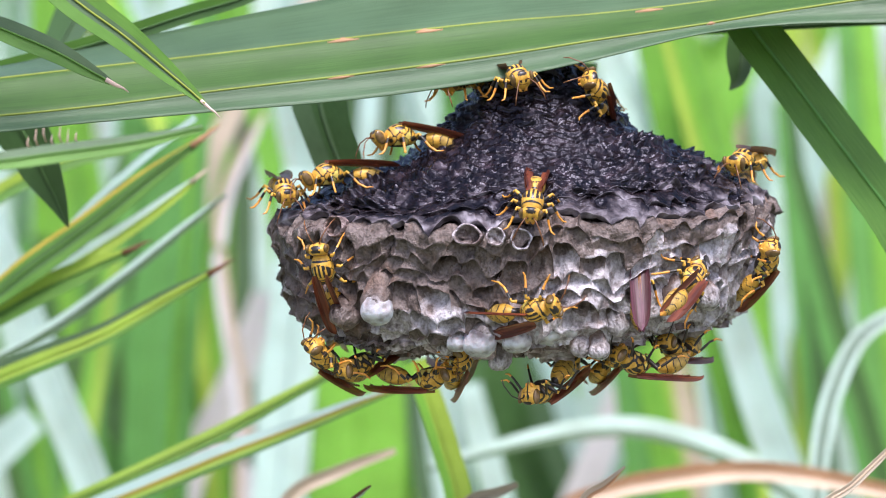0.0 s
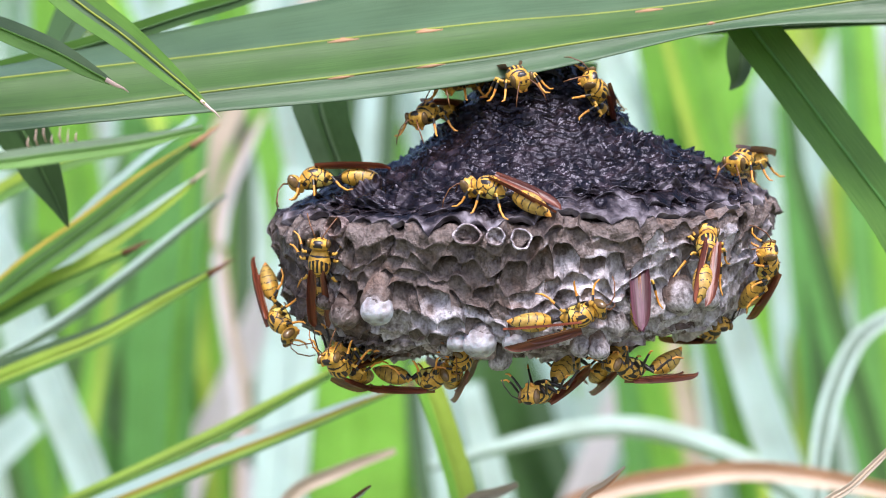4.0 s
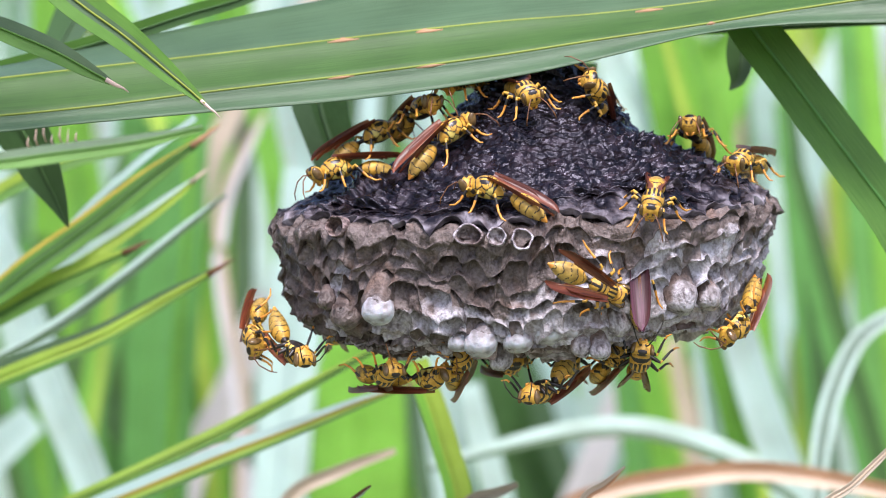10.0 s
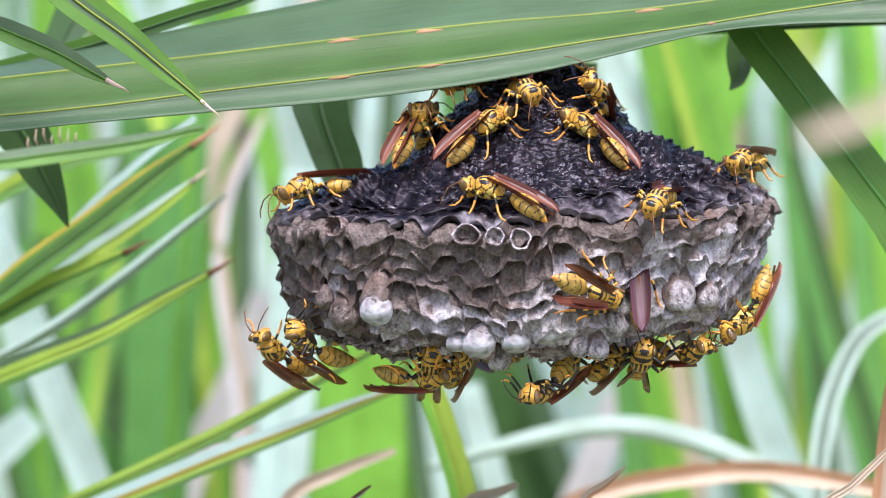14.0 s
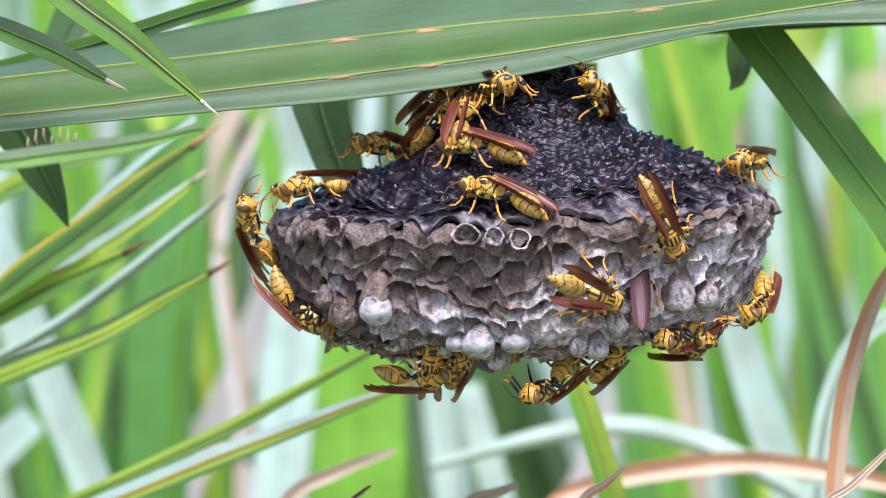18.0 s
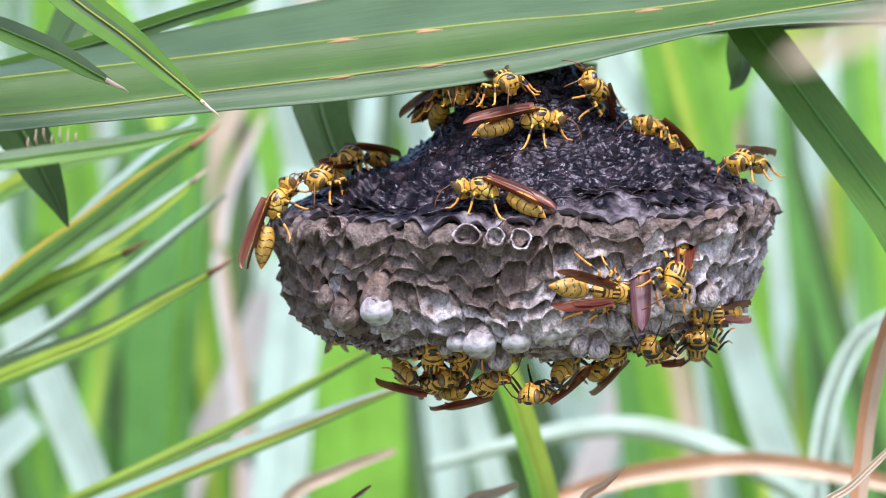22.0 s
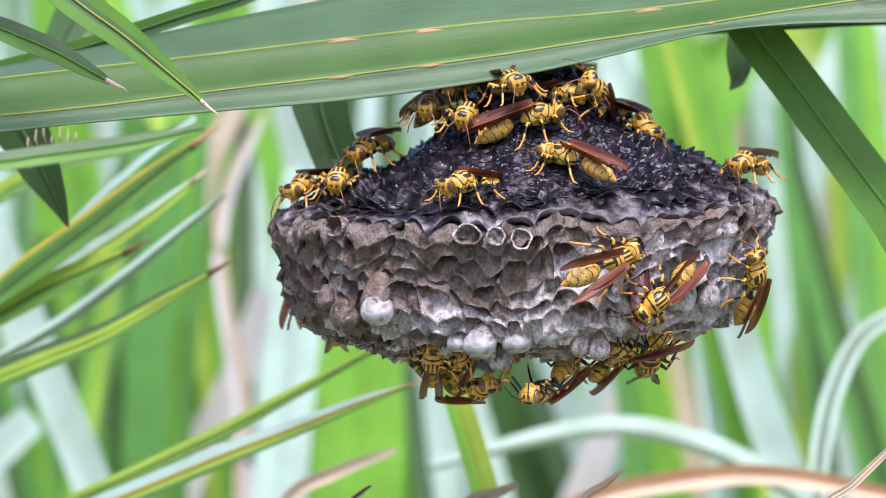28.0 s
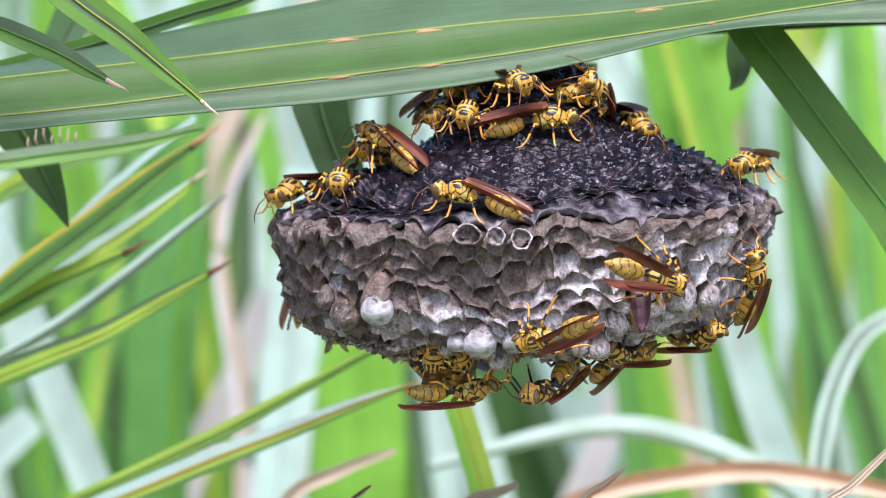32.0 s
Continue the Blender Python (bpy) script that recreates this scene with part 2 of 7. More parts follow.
def lathe(rings, seg, close=True):
    """Rings of (centre, x axis, y axis) swept into verts and faces; the ends are closed by a fan."""
    vs, fs = [], []
    for c, u, w in rings:
        vs += [c + u * math.cos(2 * math.pi * k / seg) + w * math.sin(2 * math.pi * k / seg) for k in range(seg)]
    for i in range(len(rings) - 1):
        for k in range(seg):
            a, b = i * seg + k, i * seg + (k + 1) % seg
            fs.append((a, b, b + seg, a + seg))
    if close:
        for i in (0, len(rings) - 1):
            vs.append(rings[i][0])
            for k in range(seg):
                a, b = i * seg + k, i * seg + (k + 1) % seg
                fs.append((b, a, len(vs) - 1) if i == 0 else (a, b, len(vs) - 1))
    return vs, fs


def tube(path, radii, seg=6):
    """A round bar along a path, in millimetres."""
    ps = [Vector(p) for p in path]
    rings = []
    for i, p in enumerate(ps):
        d = (ps[min(i + 1, len(ps) - 1)] - ps[max(i - 1, 0)]).normalized()
        u = d.cross(Vector((0.31, 0.17, 0.93))).normalized()
        rings.append((p * MM, u * radii[i] * MM, d.cross(u) * radii[i] * MM))
    return lathe(rings, seg)


def spline(ps, n):
    """n + 1 points of a smooth curve through ps (tuples of any length), at centripetal pace."""
    ps = [np.array(p, float) for p in ps]
    ps = [2 * ps[0] - ps[1], *ps, 2 * ps[-1] - ps[-2]]
    out = []
    for i in range(n + 1):
        s = i / n * (len(ps) - 3)
        k = min(int(s), len(ps) - 4)
        q = ps[k:k + 4]
        t = [0.0]
        for a, b in zip(q, q[1:]):
            t.append(t[-1] + max(1e-4, float(np.linalg.norm(b - a)) ** 0.5))
        u = t[1] + (s - k) * (t[2] - t[1])
        for step in (1, 2, 3):
            q = [(q[j] * (t[j + step] - u) + q[j + 1] * (u - t[j])) / (t[j + step] - t[j]) if step < 3 else None for j in range(4 - step)] if step < 3 else \
                [(q[0] * (t[2] - u) + q[1] * (u - t[1])) / (t[2] - t[1])]
        out.append(q[0])
    return out


# ---- leaves ----
def blade(name, pts, mats, label, tilt=0.0, keel=0.12, n=40, rib=None, tip=None, reach=4.6, category="leaf", group="", wave=0.0, thick=0.2):
    """A leaf blade along pts of (x, y, z, width) in mm. mats: one colour for each lengthwise strip, from the upper to the
    lower edge. tilt: degrees by which its face leans back; keel: depth of the fold against the width."""
    cs = spline(pts, n)
    strips = len(mats)
    nx = 2 * strips
    vs, fs, ix, uvs = [], [], [], []
    ridge = []
    for i, c in enumerate(cs):
        p = Vector(c[:3])
        a, b = cs[max(i - 1, 0)], cs[min(i + 1, n)]
        d = Vector(b[:3] - a[:3]).normalized()
        w = d.cross(Vector((0, 1, 0)))
        w = w.normalized() if w.length > 0.05 else Vector((1, 0, 0))
        if w.z < 0 or (abs(w.z) < 0.05 and w.x < 0):
            w = -w
        face = w.cross(d).normalized()
        if face.y > 0:
            face = -face
        g = Matrix.Rotation(radians(-tilt) * (1 if d.x > 0 else -1), 3, d)
        w, face = g @ w, g @ face
        half = max(c[3], 0.15) / 2
        for k in range(nx + 1):
            f = 1 - 2 * k / nx
            dip = keel * c[3] * (1 - abs(f)) - wave * c[3] * math.cos(f * 2.2 * math.pi)
            vs.append((D0 / MM + p + w * half * f - face * dip) * MM)
            uvs.append((i / n * 4, k / nx))
        ridge.append(tuple(D0 / MM + p - face * (keel * c[3] - 0.25)))
    for i in range(n):
        for k in range(nx):
            a = i * (nx + 1) + k
            fs.append((a, a + 1, a + nx + 2, a + nx + 1))
            ix.append(k // 2)
    me = mesh_of(name, vs, fs, mats, ix, False)
    lay = me.uv_layers.new(name="UVMap")
    for lp in me.loops:
        lay.data[lp.index].uv = uvs[lp.vertex_index]
    ob = thing(name, me, label, category, group)
    so = ob.modifiers.new("thickness", "SOLIDIFY")
    so.thickness = thick * MM
    if rib:
        rr = [max(0.25, 0.035 * c[3]) for c in cs]
        part("midrib", mesh_of("midrib", *tube(ridge, rr, 6), [rib]), ob)
    if tip:
        e = cs[-1]
        d = Vector(cs[-1][:3] - cs[-3][:3]).normalized()
        p0 = D0 / MM + Vector(e[:3])
        w0 = max(e[3], 0.8) * 0.5
        part("dry_tip", mesh_of("dry_tip", *tube([p0 - d * 1.2, p0 + d * reach * 0.33, p0 + d * reach * 0.7 + Vector((0, 0, 0.25)), p0 + d * reach], [w0 * 0.95, w0 * 0.7, w0 * 0.4, 0.1], 6), [tip]), ob, "withered leaf tip")
    return ob


# ---- the nest ----
CX = 18.3                                        # its axis, mm from the datum
DEEP = 0.78                                      # depth against breadth
DOME = [(7.5, 47), (9.5, 44), (12.2, 40), (15.2, 35.5), (19.0, 31), (23.5, 27), (31, 23.0), (41, 18.3), (46, 15.4), (48.5, 13.2)]
BOWL = [(57.8, 8.0), (56.2, 2.0), (54.4, -5), (52.5, -11), (49.0, -15.5), (43.5, -19.0), (34, -21.3), (24, -22.6), (12, -23.4), (0.4, -23.8)]
FLANK = [(43.6, 17.3), (49.0, 14.5), (53.6, 12.2), (56.8, 10.0), (58.2, 7.8), (57.7, 5.2), (56.4, 1.4), (54.8, -4.5), (52.9, -10.8), (49.6, -15.4), (45.5, -18.2)]


def worn(r, z):
    """How far the varnish has gone at a place of the nest's outline."""
    return max(0.0, (r - 26) / 32) ** 1.6 * 0.42 + 0.10 * max(0.0, 9.5 - z) * (r > 50)


def along(profile, s):
    """The point and the outward slope of a profile at s from 0 to 1 of its length."""
    seg = [math.dist(a, b) for a, b in zip(profile, profile[1:])]
    d = s * sum(seg)
    for (a, b), w in zip(zip(profile, profile[1:]), seg):
        if d <= w + 1e-9:
            f = d / w
            t = Vector((b[0] - a[0], b[1] - a[1])).normalized()
            return a[0] + (b[0] - a[0]) * f, a[1] + (b[1] - a[1]) * f, t
        d -= w
    return (*profile[-1], t)


def lean(x, y, z):
    """Nest space to the nest's own hang: it leans a little to the front, and its crown stands off the axis."""
    up = max(0.0, z - 9) / 43
    sag = 2.2 * math.exp(-((x + 31) / 12) ** 2) * min(1.0, max(0.0, (z - 10.5) / 4))
    return Vector((CX + x + 4.5 * up, y, z + 0.038 * x + 0.08 * y * (1 - up) - sag))


NEST = thing("wasp_nest", None, "grey paper wasp nest with dark varnished top hanging from a leaf", "wasp nest", at=Matrix.Translation(D0))


def nest_dome():
    """The varnished back: overlapping rows of small scales, the sealed tops of the cells."""
    nu, nv = 560, 200
    vs, fs, wear = [], [], []
    smooth = spline(DOME, nv)
    arc = 0.0
    for j in range(nv + 1):
        r, z = smooth[j]
        if j:
            arc += math.dist(smooth[j], smooth[j - 1])
        t = Vector(smooth[min(j + 1, nv)] - smooth[max(j - 1, 0)]).normalized()
        for i in range(nu):
            a = 2 * math.pi * i / nu
            c, s = math.cos(a), math.sin(a)
            n = Vector((-c * t.y, -s * t.y, t.x))
            p = Vector((c * r, s * r * (DEEP + (1 - DEEP) * max(0, (z - 20) / 27)), z))
            k1, k2, k3 = noise.noise(p / 7), noise.noise(p / 2.2 + Vector((9, 0, 0))), noise.noise(p / 0.9)
            q = arc / 3.0 + 0.35 * k1 + 0.25 * k2
            row = math.floor(q)
            num = max(8, round(2 * math.pi * r * 0.9 / 3.9))
            u = (a / (2 * math.pi) * num + 0.5 * (row % 2) + 0.3 * k2 + 0.4 * noise.noise(Vector((row * 3.7, c * 3, s * 3)))) % 1.0
            v = q - row
            scale = (0.25 + 0.75 * v) * (1 - (2 * u - 1) ** 2) * (1 if v < 0.85 else (1 - v) / 0.15)
            lump = 1.5 * scale * (0.75 + 1.1 * max(0, k1 + 0.25)) + 1.2 * k1 + 0.4 * k2 + 0.15 * k3
            vs.append(lean(*((p + n * lump * min(1, 0.45 + r / 60)) * (1 + 0.02 * k1 * (j / nv) ** 6))) * MM)
            e = r / 58
            wear.append(worn(r, z) + (0.35 * k1 + 0.3 * k2) * e ** 4 + 0.12 * scale * e * e)
    for j in range(nv):
        for i in range(nu):
            a, b = j * nu + i, j * nu + (i + 1) % nu
            fs.append((b, a, a + nu, b + nu))
    me = mesh_of("dome", vs, fs, [LACQUER])
    at = me.attributes.new("wear", "FLOAT", "POINT")
    at.data.foreach_set("value", wear)
    part("dome", me, NEST, "dark glossy varnished comb back")


def nest_core():
    """The comb's solid inside, behind the cells, and the rim that joins it to the back."""
    prof = [(40.0, 15.5), (50.0, 10.0), (52.4, 6.0)] + [(max(0.2, r - 5.4 * (0.4 + 0.6 * r / 60)), z + 2.6 * (1 - r / 75)) for r, z in BOWL[1:]]
    nu = 180
    vs, fs = [], []
    for r, z in prof:
        for i in range(nu):
            a = 2 * math.pi * i / nu
            k = noise.noise(Vector((math.cos(a) * 8, math.sin(a) * 8, z / 6))) * 0.8
            vs.append(lean(math.cos(a) * (r + k), math.sin(a) * (r + k) * DEEP, z) * MM)
    for j in range(len(prof) - 1):
        for i in range(nu):
            a, b = j * nu + i, j * nu + (i + 1) % nu
            fs.append((b, a, a + nu, b + nu))
    # the core takes the same paper with painted shade
    part("comb_core", mesh_of("comb_core", vs, fs, [PAPERSHADE]), NEST)


def cell_mesh(seed, length, rad, pale_lit=False, old=False):
    """One worn paper cell: an arched hood over a shallow niche that runs out below; z points out of its mouth."""
    rng = random.Random(seed)
    seg = 22
    o = Vector((seed * 5.3, 1.7, 0))
    tall = rng.uniform(1.35, 1.95)
    flare = rng.uniform(0.6, 1.15)
    vs, fs, ix = [], [], []
    for r, z, ragged in ((0.98, -length, 0), (1.03, -length * 0.45, 0.3), (1.03, -0.7, 0.9), (1.0, 0.0, 1), (0.968, 0.0, 1), (0.90, -0.8, 0.85), (0.78, -2.0, 0.7), (0.52, -2.7, 0.5), (0.22, -2.9, 0.4)):
        for k in range(seg):
            a = 2 * math.pi * k / seg
            w = Vector((math.cos(a), math.sin(a), 0))
            hexed = 0.96 + 0.035 * math.cos(6 * a) + 0.12 * noise.noise(w * 1.1 + o) + 0.05 * noise.noise(w * 3 + o + Vector((0, 0, z * 0.3)))
            torn = 0.8 * noise.noise(w * 1.4 + o) + 0.75 * noise.noise(w * 3.5 + o)
            cut = -flare * (1 - math.sin(a)) ** 1.15
            pit = 0.5 * noise.noise(Vector((w.x * r * 2.2, w.y * r * 2.2, seed * 3.1))) if r < 0.9 else 0
            y = math.sin(a) * rad * r * hexed
            vs.append(Vector((math.cos(a) * rad * r * hexed * (1 - 0.10 * max(0, -math.sin(a))), y * (tall if y < 0 else 1.0), z + (torn + cut) * ragged + pit)) * MM)
    rows = 9
    for j in range(rows - 1):
        for k in range(seg):
            a, b = j * seg + k, j * seg + (k + 1) % seg
            fs.append((a, b, b + seg, a + seg))
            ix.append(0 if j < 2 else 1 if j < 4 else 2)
    vs.append(Vector((0, 0, -3.2)) * MM)
    for k in range(seg):
        fs.append(((rows - 1) * seg + k, (rows - 1) * seg + (k + 1) % seg, len(vs) - 1))
        ix.append(2)
    if old:
        return mesh_of("cell", vs, fs, [PAPEROLD, PAPER if seed % 3 == 0 else PAPEROLD, PAPERRED if seed % 5 == 0 else PAPEROLD], ix)
    if pale_lit:
        return mesh_of("cell", vs, fs, [PAPERPALE, PAPERRIM, PAPERPALE if seed % 3 else PAPER], ix)
    return mesh_of("cell", vs, fs, [PAPER, PAPERRIM if seed % 4 == 0 else PAPER, PAPERRED if seed % 5 == 0 else PAPERSHADE], ix)


def round_cell(seed, length, rad, lip):
    """A small open cell with a thick round lip; shade is painted into its hollow."""
    o = Vector((seed * 5.3, 1.7, 0))
    seg, vs, fs, ix = 24, [], [], []
    prof = ((1.0, -length), (1.03, -0.8), (1.02, -0.1), (0.95, 0.12), (0.86, -0.05), (0.8, -0.9), (0.72, -length * 0.8), (0.3, -length * 0.95))
    for r, z in prof:
        for k in range(seg):
            a = 2 * math.pi * k / seg
            w = Vector((math.cos(a), math.sin(a), 0))
            h = 1 + 0.26 * noise.noise(w * 0.9 + o) + 0.03 * math.cos(6 * a)
            vs.append(Vector((w.x * rad * r * h, w.y * rad * r * h * 0.86, z + 0.4 * noise.noise(w * 1.6 + o))) * MM)
    for j in range(len(prof) - 1):
        for k in range(seg):
            a, b = j * seg + k, j * seg + (k + 1) % seg
            fs.append((a, b, b + seg, a + seg))
            ix.append(0 if j < 1 else 1 if j < 4 else 2)
    fs.append(tuple(range(len(vs) - seg, len(vs))))
    ix.append(2)
    return mesh_of("cell", vs, fs, [PAPER, lip, PAPERSHADE], ix)


def tube_cell(length, rad, seed, mat):
    """A long sealed cell, a drooping tube of paper that swells towards its closed end."""
    rings = [(Vector((0.5 * math.sin(z * 0.3 + seed), 0, z)) * MM, Vector((r * rad, 0, 0)) * MM, Vector((0, r * rad, 0)) * MM) for r, z in
             ((0.7, -length), (0.8, -length * 0.7), (0.93, -length * 0.4), (1.0, -rad * 0.9), (0.97, -rad * 0.4), (0.8, 0.0), (0.5, rad * 0.28), (0.12, rad * 0.38))]
    vs, fs = lathe(rings, 18)
    vs = [v + (v.normalized() * 0.9 * MM) * noise.noise(v / MM * 0.32 + Vector((seed * 7.0, 0, 0))) for v in vs]
    me = mesh_of("cell", vs, fs, [mat])
    me.attributes.new("age_light", "FLOAT", "POINT").data.foreach_set("value", [0.3 if seed > 2 else 0.4 if seed == 0 else 0.8] * len(vs))
    return me


def cap_mesh(rad, seed):
    """The blunt silk lid of a sealed cell, with an uneven edge."""
    seg, vs, fs = 18, [], []
    for j, (r, z) in enumerate(((0.9, -0.98), (1.02, -0.62), (1.05, -0.3), (0.99, 0.02), (0.8, 0.26), (0.45, 0.40), (0.1, 0.44))):
        for k in range(seg):
            a = 2 * math.pi * k / seg
            w = Vector((math.cos(a), math.sin(a), 0))
            e = 0.25 * noise.noise(w * 1.5 + Vector((seed * 3.0, 0, 0))) * (1 if j < 3 else 0.3)
            h = 1 + 0.07 * noise.noise(w * 1.2 + Vector((seed * 3.0, z * 2, 4)))
            vs.append(Vector((w.x * r * h * rad, w.y * r * h * rad, (z + e) * rad)) * MM)
    for j in range(6):
        for k in range(seg):
            a, b = j * seg + k, j * seg + (k + 1) % seg
            fs.append((a, b, b + seg, a + seg))
    fs.append(tuple(range(6 * seg, 7 * seg)))
    return mesh_of("silk_cap", vs, fs, [SILK])


# the drooping sealed cells: across, depth and height of the tip, radius, length, 1 with a white silk lid
TUBES = [(-14.8, -40.0, -14.8, 3.5, 12, 1), (-22.4, -32, -16.6, 3.5, 7, 0), (-27.0, -29.5, -12.8, 2.0, 5, 0),
         (7.9, -39.4, -21.9, 3.6, 9, 1), (3.0, -38.6, -21.5, 2.2, 8, 1), (16.2, -39.4, -21.2, 3.2, 9, 1), (23.0, -39.0, -19.4, 3.3, 9, 1),
         (30.2, -39, -23.0, 2.2, 15, 0), (34.0, -39, -23.6, 2.3, 15, 0), (0.5, -31, -23.2, 2.2, 12, 0), (12.6, -32, -26.0, 2.6, 13, 0),
         (53.0, -34.2, -12.9, 4.1, 11, 0), (28.3, -38.5, -18.7, 2.6, 9, 1), (38.5, -38, -17.7, 2.9, 9, 0), (59.0, -29.8, -12.6, 2.8, 8, 0)]


def chance(*key):
    """A steady number from 0 to 1 for a place of the comb."""
    return random.Random(str(key)).random()


def flank_cells():
    """The comb's flank: rows of open cells seen from outside, each an arched hood over a niche that runs out
    into the hoods below it. Rows on the shoulder are shallow and varnished."""
    N, NU, NW = 62, 16, 12
    line = [Vector(p) for p in spline(FLANK, 240)]
    arc = [0.0]
    for a, b in zip(line, line[1:]):
        arc.append(arc[-1] + (b - a).length)
    rows = 10
    pitch = arc[-1] / rows

    def at(s):
        s = max(0.0, min(arc[-1] - 1e-6, s))
        k = int(np.searchsorted(arc, s, side="right")) - 1
        p = line[k].lerp(line[k + 1], (s - arc[k]) / (arc[k + 1] - arc[k]))
        t = (line[min(k + 6, 240)] - line[max(k - 6, 0)]).normalized()
        return p, t

    def surface(col, v, d):
        """A place on the flank: column and row in cells, depth in mm."""
        a = 2 * math.pi * col / N
        o = Vector((math.cos(a) * 9, math.sin(a) * 9, v * 0.5))
        a += 2 * math.pi / N * (0.55 * noise.noise(o * 0.8) + 0.9 * noise.noise(o * 0.3 + Vector((0, 0, 5))))
        p, t = at(v * pitch + (4.4 * noise.noise(o * 0.4 + Vector((7, 0, 0))) + 3.0 * noise.noise(o * 1.1)) * min(1, v / 2))
        c, s = math.cos(a), math.sin(a)
        out = Vector((-t.y, t.x))
        if out.x < 0:
            out = -out
        q = Vector((c * p.x, s * p.x * DEEP, p.y))
        n = Vector((c * out.x * DEEP, s * out.x, out.y)).normalized()
        d += 1.6 * noise.noise(q / 11) + 0.8 * noise.noise(q / 3.2) + 0.4 * noise.noise(q / 1.5) + 0.2 * noise.noise(q / 0.7)
        q += n * d
        return lean(*q), p

    def hood(j, i, u):
        """The arched upper edge of a cell: its rise above the row's line at u across it."""
        crown = 0.5 * (chance(j, i, "crown") - 0.5)
        foot = 0.12 + 0.42 * chance(j, (i if u > 0 else i - 1) % N, "foot")
        return crown + (foot - crown) * (2 * abs(u)) ** 2.4

    far, rim = ([], [], [], []), ([], [], [])
    for j in range(rows):
        off = 0.5 * (j % 2)
        for i in range(N):
            shallow = (0.1, 0.14, 0.24, 0.6, 0.85, 1.0)[min(j, 5)]
            deep = (1.0 + 3.2 * chance(j, i, "deep")) * shallow * (0.2 if chance(j, i, "shut") < 0.2 else 1)
            vs, fs, tone = [], [], []
            right = i if j % 2 == 0 else i + 1
            for w in range(NW + 3):
                for k in range(NU + 1):
                    u = k / NU - 0.5
                    up = j + hood(j, i % N, u)
                    lower = (right % N, u - 0.5) if u > 0 else ((right - 1) % N, u + 0.5)
                    down = j + 1 + hood(j + 1, *lower)
                    t = min(1.0, w / NW)
                    q = 2 * abs(u)
                    d = -deep * (1 - q ** 3.5) * (1 - t) ** 0.85 + (0.2 + 1.0 * chance(j + 1, lower[0], "flare")) * min(1, 0.4 + shallow) * (1 - 4 * lower[1] ** 2) * t ** 5
                    v = up + (down - up) * t
                    v += 0.16 * noise.noise(Vector(((i + off + u) * 2.6, v * 2.6, 3.0))) * min(1, 0.3 + shallow)
                    if w == NW + 1:
                        d, v = d - 0.3 * (1 - 4 * lower[1] ** 2), v + 0.02
                    elif w == NW + 2:
                        d, v = d - 1.2 - 3.4 * shallow, v - 0.10
                    p, flat = surface(i + off + u, v, d)
                    vs.append(p * MM)
                    if j < 3:
                        tone.append(worn(flat.x, flat.y) + 0.25 * noise.noise(p / 6) + 0.2 * t * t - 0.1 + 0.3 * max(0.0, (abs(p.x - CX) - 40) / 18) + (0.26 * t if j == 2 else 0))
                    else:
                        # besides age, the tone carries painted daylight: paler towards the right
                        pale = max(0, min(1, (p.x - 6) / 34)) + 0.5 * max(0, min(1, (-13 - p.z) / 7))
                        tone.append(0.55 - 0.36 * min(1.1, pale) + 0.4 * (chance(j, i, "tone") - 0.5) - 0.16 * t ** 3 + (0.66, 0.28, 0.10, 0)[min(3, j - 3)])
            for w in range(NW + 2):
                for k in range(NU):
                    a = w * (NU + 1) + k
                    fs.append((a, a + NU + 1, a + NU + 2, a + 1))
            mid = vs[(NU + 1) * 6 + NU // 2] / MM
            store = rim if j < 3 else far if mid.y > 4 else None
            if store:
                o = len(store[0])
                store[0].extend(vs)
                store[1].extend(tuple(o + k for k in f) for f in fs)
                store[2].extend(tone)
                continue
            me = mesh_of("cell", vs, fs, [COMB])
            me.attributes.new("age_light", "FLOAT", "POINT").data.foreach_set("value", tone)
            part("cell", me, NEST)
    for store, name, mat, key in ((rim, "varnished_rim", LACQUER, "wear"), (far, "rear_comb", COMB, "age_light")):
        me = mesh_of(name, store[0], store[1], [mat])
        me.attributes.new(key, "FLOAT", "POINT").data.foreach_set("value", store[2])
        tagged(part(name, me, NEST), kind="stuff")


